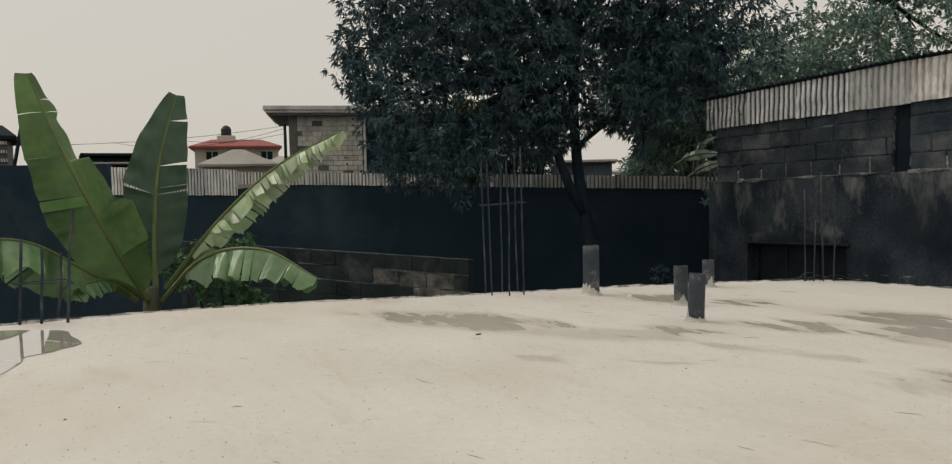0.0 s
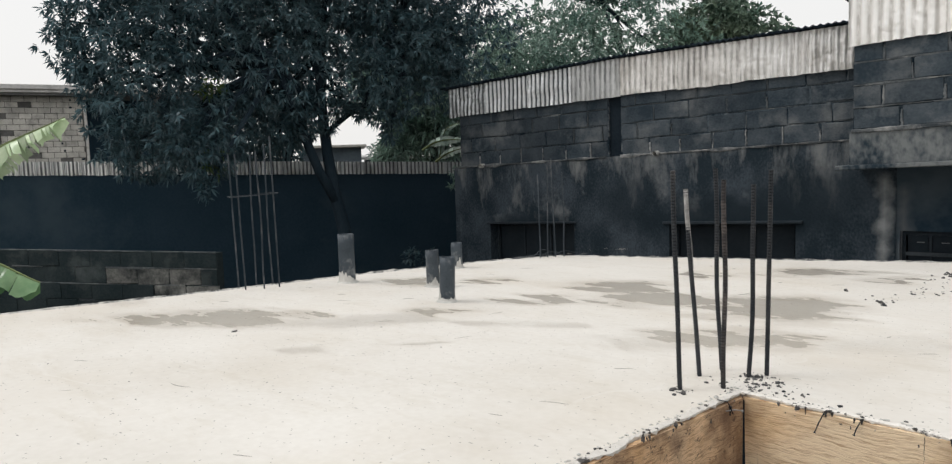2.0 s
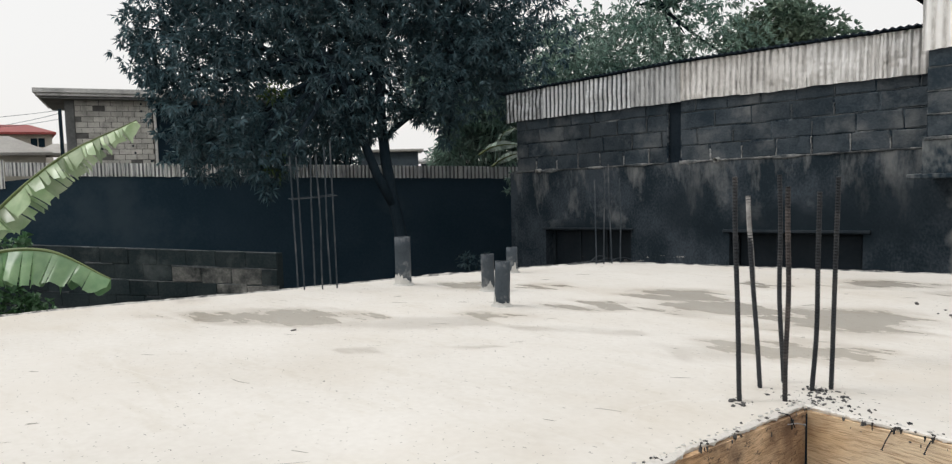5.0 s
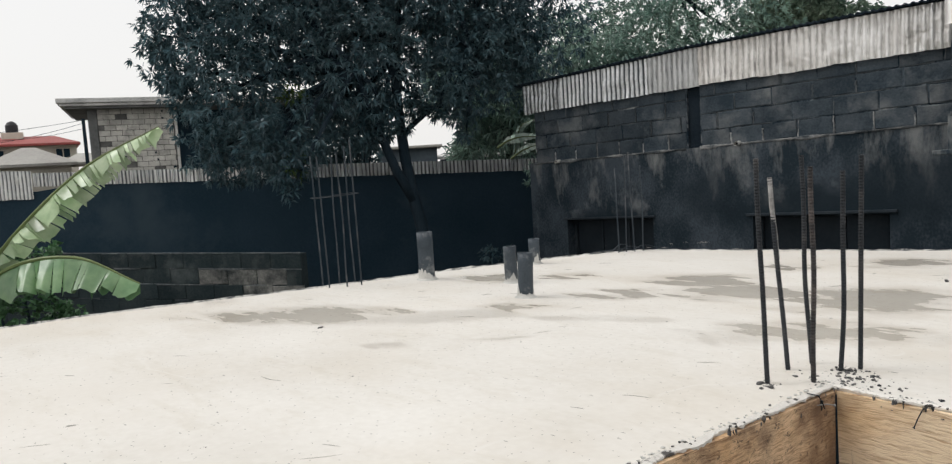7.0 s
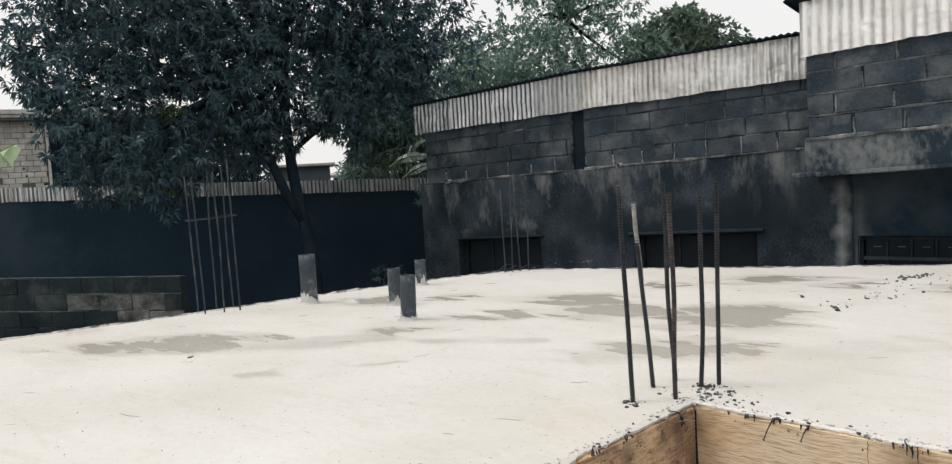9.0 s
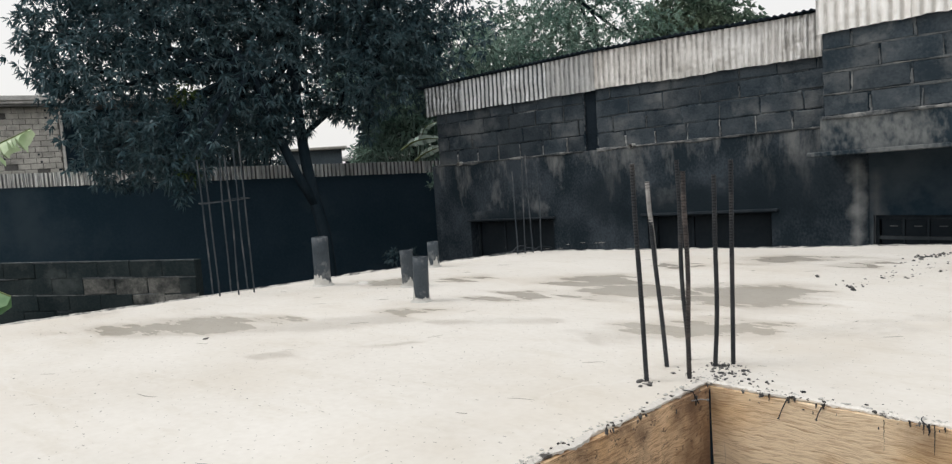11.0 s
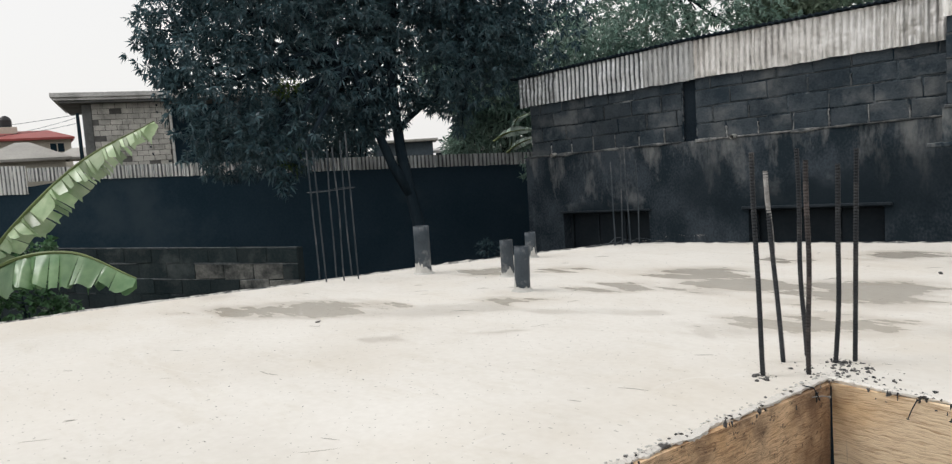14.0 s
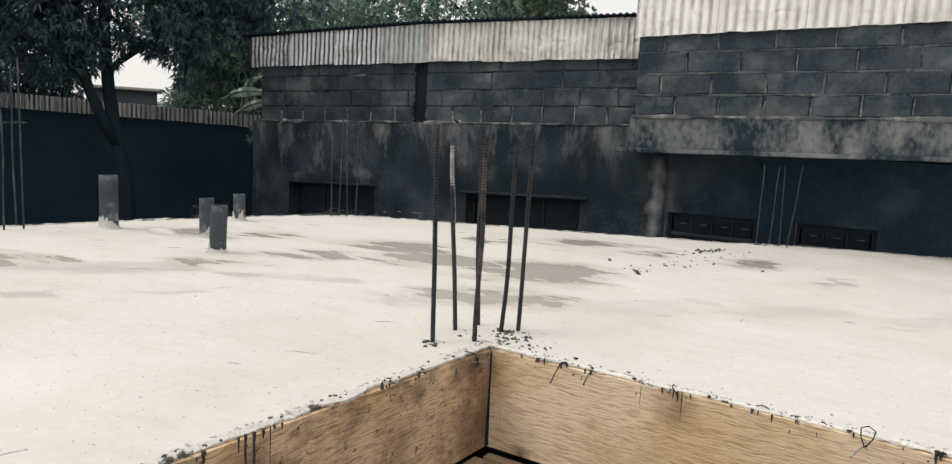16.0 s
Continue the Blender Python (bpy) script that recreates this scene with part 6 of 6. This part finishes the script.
crumbs("dirt_crumbs", "dark dirt crumbs stuck along the plywood edge", dirt, DIRT, 12, flat=0.6)
bits = []
for bx, by, n, s in ((-1.16, 2.43, 10, 0.02), (-1.06, 2.62, 14, 0.05), (-1.01, 2.77, 80, 0.022), (-0.93, 2.72, 30, 0.05), (-0.97, 2.66, 40, 0.035), (-1.16, 2.42, 22, 0.018), (-0.88, 2.62, 18, 0.05), (-1.1, 2.72, 14, 0.07)):
    for k in range(n):
        bits.append((rnd.gauss(bx, s), rnd.gauss(by, s), 0.0015 + 0.009 * rnd.random() ** 2.2))
for k in range(36):
    f = rnd.random() ** 1.5
    x, y = hole(f * 1.7, -0.02 - abs(rnd.gauss(0, 0.05)))
    bits.append((x, y, rnd.uniform(0.002, 0.009) * (1.2 - f)))
for k in range(16):
    x, y = hole(-0.02 - abs(rnd.gauss(0, 0.02)), rnd.random() ** 1.5 * 1.6)
    bits.append((x, y, rnd.uniform(0.002, 0.008)))
crumbs("gravel_crumbs", "dark gravel and mortar crumbs round the starter bars", bits, PEBBLE, 7)
bits = []
for k in range(330):
    bits.append((rnd.uniform(-4.4, -0.2), rnd.uniform(-0.4, 6.2), 0.0010 + 0.0035 * rnd.random() ** 2.5))
for k in range(60):
    f = rnd.random()
    bits.append((-1.0 + 0.35 * f + rnd.gauss(0, 0.09), 4.75 + 1.9 * f + rnd.gauss(0, 0.12), rnd.uniform(0.004, 0.011)))
for k in range(40):
    bits.append((rnd.gauss(-0.47, 0.1), rnd.gauss(7.58, 0.05), rnd.uniform(0.006, 0.016)))
bits = [b for b in bits if not (b[0] > -1.3 and b[1] < 2.7)]
crumbs("gravel_crumbs", "scattered dark grit on the pale concrete", bits, PEBBLE, 8)
for k, (x, y, r) in enumerate(((-1.275, 5.13, 0.018), (-1.0, 4.79, 0.02), (-0.97, 4.70, 0.017), (-1.03, 4.83, 0.014), (-0.95, 4.85, 0.013), (-1.18, 2.41, 0.013), (-1.13, 2.39, 0.012), (-1.15, 2.36, 0.011), (-3.30, 1.98, 0.013), (-0.80, 2.63, 0.011), (-0.66, 5.66, 0.014), (-0.32, 5.62, 0.014))):
    bm = bmesh.new()
    lump(bm, (0, 0, 0), r, random.Random(k))
    st = solid("pebble", bm, PEBBLE, "small dark stone lying on the concrete slab", "stone", "loose stones on the slab")
    st.location = (x, y, slab_z(x, y) - 0.002)


# a swept row of small stones
ROW_A, ROW_B = (-0.93, 6.22), (-0.73, 6.62)
rnd = random.Random(41)
for k in range(26):
    f = rnd.random()
    bm = bmesh.new()
    lump(bm, (0, 0, 0), rnd.uniform(0.008, 0.019), random.Random(60 + k))
    x, y = ROW_A[0] + (ROW_B[0] - ROW_A[0]) * f + rnd.gauss(0, 0.03), ROW_A[1] + (ROW_B[1] - ROW_A[1]) * f + rnd.gauss(0, 0.07)
    st = solid("pebble", bm, PEBBLE, "small dark stone in a swept line on the slab", "stone", "loose stones on the slab")
    st.location = (x, y, slab_z(x, y) - 0.002)


# dry twigs caught at the slab's far corner
def twig(x, y, turn, length, rise, seed):
    rnd = random.Random(seed)
    bm = bmesh.new()
    pts = []
    for k in range(6):
        f = k / 5
        px, py = x + length * f * math.cos(turn) + rnd.gauss(0, 0.006), y + length * f * math.sin(turn) + rnd.gauss(0, 0.006)
        pts.append((px, py, slab_z(px, py) + 0.005 + rise * math.sin(math.pi * f * 0.8)))
    tube(bm, pts, [0.004 * (1 - 0.1 * k) for k in range(6)], 5)
    return solid("twig", bm, CAGE_STEEL, "thin dry twig lying at the slab corner", "twig", "twigs on the slab edge")


for k, (x, y, turn, length, rise) in enumerate(((-4.03, 5.36, 0.7, 0.30, 0.03), (-3.98, 5.44, 1.3, 0.22, 0.06), (-3.93, 5.50, 0.4, 0.18, 0.05), (-4.06, 5.22, 1.0, 0.26, 0.02), (-3.86, 5.60, 0.9, 0.20, 0.05))):
    twig(x, y, turn, length, rise, 200 + k)

# scrape marks left by the trowel and the rake
bm = bmesh.new()
for k in range(90):
    x, y = rnd.uniform(-4.3, 0.2), rnd.uniform(0.0, 6.6)
    if x > -1.25 and y < 2.75:
        continue
    t = math.radians(45) + rnd.gauss(0, 0.35)
    n, step = rnd.randrange(4, 9), rnd.uniform(0.008, 0.018)
    wide = rnd.uniform(0.0007, 0.0018) * (1.0 if y < 3 else 1.8)
    prev = None
    for i in range(n):
        t += rnd.gauss(0, 0.12)
        x, y = x + step * math.cos(t), y + step * math.sin(t)
        w = wide * math.sin(math.pi * (i + 0.5) / n)
        z = slab_z(x, y)
        row = [bm.verts.new((x - w * math.sin(t), y + w * math.cos(t), z + 0.0008)), bm.verts.new((x, y, z + 0.0008 + w * 0.8)), bm.verts.new((x + w * math.sin(t), y - w * math.cos(t), z + 0.0008))]
        if prev:
            for j in range(2):
                bm.faces.new((prev[j], prev[j + 1], row[j + 1], row[j]))
        prev = row
SCRAPE = mat("scrape", (0.16, 0.155, 0.145), (0.46, 0.44, 0.41), 5.0, 0.9, 0.3)
solid("scrape_marks", bm, SCRAPE, "fine dark scrape marks drawn across the concrete", "marks", kind="stuff")

# cement crust where the slab meets the boards
LIP = mat("cement_crust", (0.62, 0.595, 0.55), (0.74, 0.715, 0.67), 14, 0.95, 0.35, (0.09, 0.086, 0.082), 90, dist=0.008, stain=(0.57, 0.62))


def crust(along_u, length, seed):
    rnd = random.Random(seed)
    bm = bmesh.new()
    prev, s = None, -0.02
    while s < length:
        a = noise.noise(Vector((s * 7.0, seed, 0.0)))
        b = noise.noise(Vector((s * 31.0, seed, 3.0)))
        c = noise.noise(Vector((s * 15.0, seed, 9.0)))
        over = 0.010 + 0.016 * a + 0.007 * b
        high = 0.0045 + 0.006 * max(0.0, c) + 0.003 * b
        row = []
        for off, z in ((-0.022 - 0.018 * c, -0.001), (-0.015 + 0.008 * b, high * 0.55), (-0.008 + 0.004 * a, high), (over, high * 0.5 + 0.001 * b), (over + 0.0005, -0.002 - 0.007 * max(0.0, a + b)), (-0.002, -0.006 - 0.008 * max(0.0, a + b))):
            x, y = hole(s, off) if along_u else hole(off, s)
            row.append(bm.verts.new((x, y, slab_z(x, y) + z + rnd.uniform(-0.0022, 0.0022))))
        if prev:
            for k in range(len(row) - 1):
                bm.faces.new((prev[k], prev[k + 1], row[k + 1], row[k]))
        prev = row
        s += 0.0065
    bmesh.ops.recalc_face_normals(bm, faces=bm.faces[:])
    return solid("cement_crust", bm, LIP, "rough crumbling cement crust over the plywood edge", "cement", kind="structure")


RIM = mat("slab_rim", (0.05, 0.053, 0.056), (0.50, 0.49, 0.46), 9, 0.95, 0.9, (0.03, 0.034, 0.038), 60, lo=0.40, hi=0.56, stain=(0.54, 0.64))


def slab_rim():
    """The broken, dirty lip left by the shuttering along the slab's outer edge."""
    bm = bmesh.new()
    prev = None
    path = [Vector((x, y, 0)) for x, y in OUTLINE[:-1]]
    s = 0.0
    for p, q in zip(path, path[1:]):
        d = (q - p).normalized()
        out = Vector((-d.y, d.x, 0))
        n = max(1, int((q - p).length / 0.025))
        for k in range(n):
            m = p.lerp(q, k / n)
            s += 0.025
            a, b = noise.noise(Vector((s * 2.3, 0, 1.0))), noise.noise(Vector((s * 11.0, 4.0, 1.0)))
            w, h = 0.018 + 0.012 * a + 0.008 * b, 0.007 + 0.012 * max(0.0, a + 0.5 * b) + 0.004 * b
            row = []
            for off, z in ((-w * 1.4, -0.002), (-w * 0.4, max(h, 0.001)), (0.012 + 0.01 * b, h * 0.5), (0.018 + 0.008 * a, -0.035)):
                v = m + out * off
                row.append(bm.verts.new((v.x, v.y, slab_z(v.x, v.y) + z)))
            if prev:
                for j in range(3):
                    bm.faces.new((prev[j], prev[j + 1], row[j + 1], row[j]))
            prev = row
    bmesh.ops.recalc_face_normals(bm, faces=bm.faces[:])
    return solid("slab_rim", bm, RIM, "broken dirty cement lip along the slab edge", "cement", kind="structure")


slab_rim()
crust(True, HOLE_W, 2.0)
crust(False, 2.9, 6.0)
# dark sliver added for the shaded gap where the boards meet, wider downwards
bm = bmesh.new()
ring = []
for z, k in ((-0.02, 0.004), (-0.15, 0.005), (-0.37, 0.010)):
    ring.append([bm.verts.new((*p, slab_z(*p) + z)) for p in (hole(0.0205, 0.0205), hole(0.0205 + k, 0.0205), hole(0.0205, 0.0205 + k))])
for a, b in zip(ring, ring[1:]):
    for k in range(3):
        bm.faces.new((a[k], a[(k + 1) % 3], b[(k + 1) % 3], b[k]))
bm.faces.new(ring[0])
bm.faces.new(ring[-1][::-1])
solid("corner_fillet", bm, EDGE_DARK, "dark strip painted as the shaded gap between two boards", "strip", kind="structure")


# tie wires on the plywood
def wire(u, drop, swing, seed):
    rnd = random.Random(seed)
    bm = bmesh.new()
    pts = []
    for i in range(8):
        f = i / 7
        x, y = hole(u + swing * f + 0.01 * math.sin(5 * f + seed), -0.01 + 0.034 * min(1, 3 * f))
        pts.append((x, y, slab_z(x, y) + 0.012 - drop * f * f))
    tube(bm, pts, 0.0016, 5)
    return solid("tie_wire", bm, EDGE_DARK, "black steel tie wire hanging over the plywood", "wire", "tie wires on the formwork")


def on_board(right, s, z, proud=0.0):
    """A place on the face of the far board (right) or of the side board, s along it and z from the slab's top."""
    x, y = hole(s, 0.0205 + proud) if right else hole(0.0205 + proud, s)
    return (x, y, slab_z(x, y) + z)


def drip(right, s, z0, z1, r, seed):
    """A run of thin mortar dried on the plywood, thick at the top and thinning out."""
    rnd = random.Random(seed)
    bm = bmesh.new()
    n = 9
    tube(bm, [on_board(right, s + rnd.uniform(-0.0012, 0.0012), z0 + (z1 - z0) * k / n) for k in range(n + 1)],
         [0.72 * r * (1.5 - 1.1 * k / n) * rnd.uniform(0.75, 1.25) for k in range(n + 1)], 6)
    return solid("mortar_drip", bm, DIRT, "thin dark mortar run dried on the plywood face", "mortar", "mortar runs on the formwork")


for k, (right, s, z0, z1, r) in enumerate((
        (True, 0.235, 0.004, -0.022, 0.003), (True, 0.300, 0.006, -0.016, 0.006), (True, 0.320, 0.006, -0.010, 0.005), (True, 0.410, 0.004, -0.014, 0.006), (True, 0.655, 0.002, -0.018, 0.004),
        (True, 0.690, 0.004, -0.030, 0.003), (True, 0.704, 0.003, -0.036, 0.0025), (True, 0.719, 0.004, -0.088, 0.0022), (True, 0.585, -0.01, -0.11, 0.0010), (True, 0.745, 0.002, -0.014, 0.003),
        (True, 0.986, 0.000, -0.024, 0.0035), (True, 1.052, 0.001, -0.010, 0.003), (True, 1.402, 0.010, -0.030, 0.006), (True, 1.412, 0.008, -0.014, 0.007), (True, 1.62, 0.002, -0.03, 0.003),
        (False, 1.262, 0.002, -0.03, 0.006), (False, 1.165, 0.004, -0.034, 0.003), (False, 1.144, 0.006, -0.19, 0.0035), (False, 1.119, 0.004, -0.22, 0.0040), (False, 1.068, 0.002, -0.12, 0.0016),
        (False, 1.09, 0.004, -0.02, 0.005), (False, 1.03, 0.002, -0.016, 0.003), (False, 0.462, 0.0, -0.014, 0.006), (False, 0.43, -0.002, -0.012, 0.004), (False, 0.118, -0.02, -0.055, 0.007), (False, 1.35, 0.004, -0.05, 0.003))):
    drip(right, s, z0, z1, r, k)


def nail(right, s0, z0, s1, z1, stand, steel, label):
    """A bent formwork nail sticking out of the board, with its head."""
    bm = bmesh.new()
    a, e = Vector(on_board(right, s0, z0, 0.002)), Vector(on_board(right, s1, z1, stand))
    m = a.lerp(e, 0.6) + Vector((0, 0, 0.004))
    d = (e - m).normalized()
    tube(bm, [a, m, e, e + d * 0.0006, e + d * 0.003], [0.0019, 0.0019, 0.0019, 0.0046, 0.0046], 8)
    return solid("nail", bm, steel, label, "nail", "bent nails in the formwork")


nail(True, 0.294, -0.006, 0.275, -0.066, 0.022, EDGE_DARK, "bent black nail sticking out of the plywood")
nail(True, 0.406, -0.006, 0.394, -0.046, 0.018, EDGE_DARK, "bent black nail sticking out of the plywood")
nail(True, 1.236, -0.022, 1.207, -0.054, 0.034, COAT, "pale grey nail held by a loop of wire")
nail(False, 0.150, -0.030, 0.092, -0.036, 0.030, COAT, "pale bent nail near the corner of the boards")


def loop_wire(points, label):
    bm = bmesh.new()
    tube(bm, [on_board(*p) for p in points], 0.0018, 6)
    return solid("tie_wire", bm, EDGE_DARK, label, "wire", "tie wires on the formwork")


loop_wire([(True, 1.234, -0.026, 0.014), (True, 1.222, 0.000, 0.010), (True, 1.219, 0.022, -0.004), (True, 1.236, 0.028, -0.016), (True, 1.256, 0.020, -0.006), (True, 1.252, 0.002, 0.010), (True, 1.236, -0.024, 0.016)],
          "black tie wire looped over the plywood edge")
loop_wire([(False, 0.17, 0.01, -0.02), (False, 0.15, 0.004, 0.008), (False, 0.135, -0.03, 0.016), (False, 0.12, -0.045, 0.012)], "short black tie wire hanging by the corner")
loop_wire([(True, 0.93, 0.004, -0.03), (True, 0.955, 0.014, -0.024), (True, 0.975, 0.008, -0.02)], "scrap of black tie wire lying on the slab edge")
wire(0.69, 0.04, 0.01, 4)
wire(1.5, 0.05, 0.0, 7)


# dark mortar drips on the boards' faces, also painting the shade under the concrete lip
rnd = random.Random(31)
me_v, me_f = [], []
for k in range(60):
    right = k % 3 != 0
    s = rnd.random() ** 1.2 * (1.9 if right else 1.6) + 0.02
    x, y = hole(s, 0.0185) if right else hole(0.0185, s)
    bm = bmesh.new()
    lump(bm, (0, 0, 0), rnd.uniform(0.002, 0.006), rnd, rnd.uniform(0.6, 3.0))
    z = slab_z(x, y) - 0.010 - 0.05 * rnd.random() ** 3 - (0.12 * rnd.random() if not right and rnd.random() < 0.3 else 0)
    bm.verts.index_update()
    o = len(me_v)
    me_v += [(x + v.co.x, y + v.co.y, z + v.co.z) for v in bm.verts]
    me_f += [[o + v.index for v in f.verts] for f in bm.faces]
    bm.free()
me = bpy.data.meshes.new("mortar_drips")
me.from_pydata(me_v, [], me_f)
me.materials.append(PEBBLE)
tagged(new("mortar_drips", me), "dark dried mortar drips and painted under-lip shade along the plywood top", "mortar", kind="stuff")
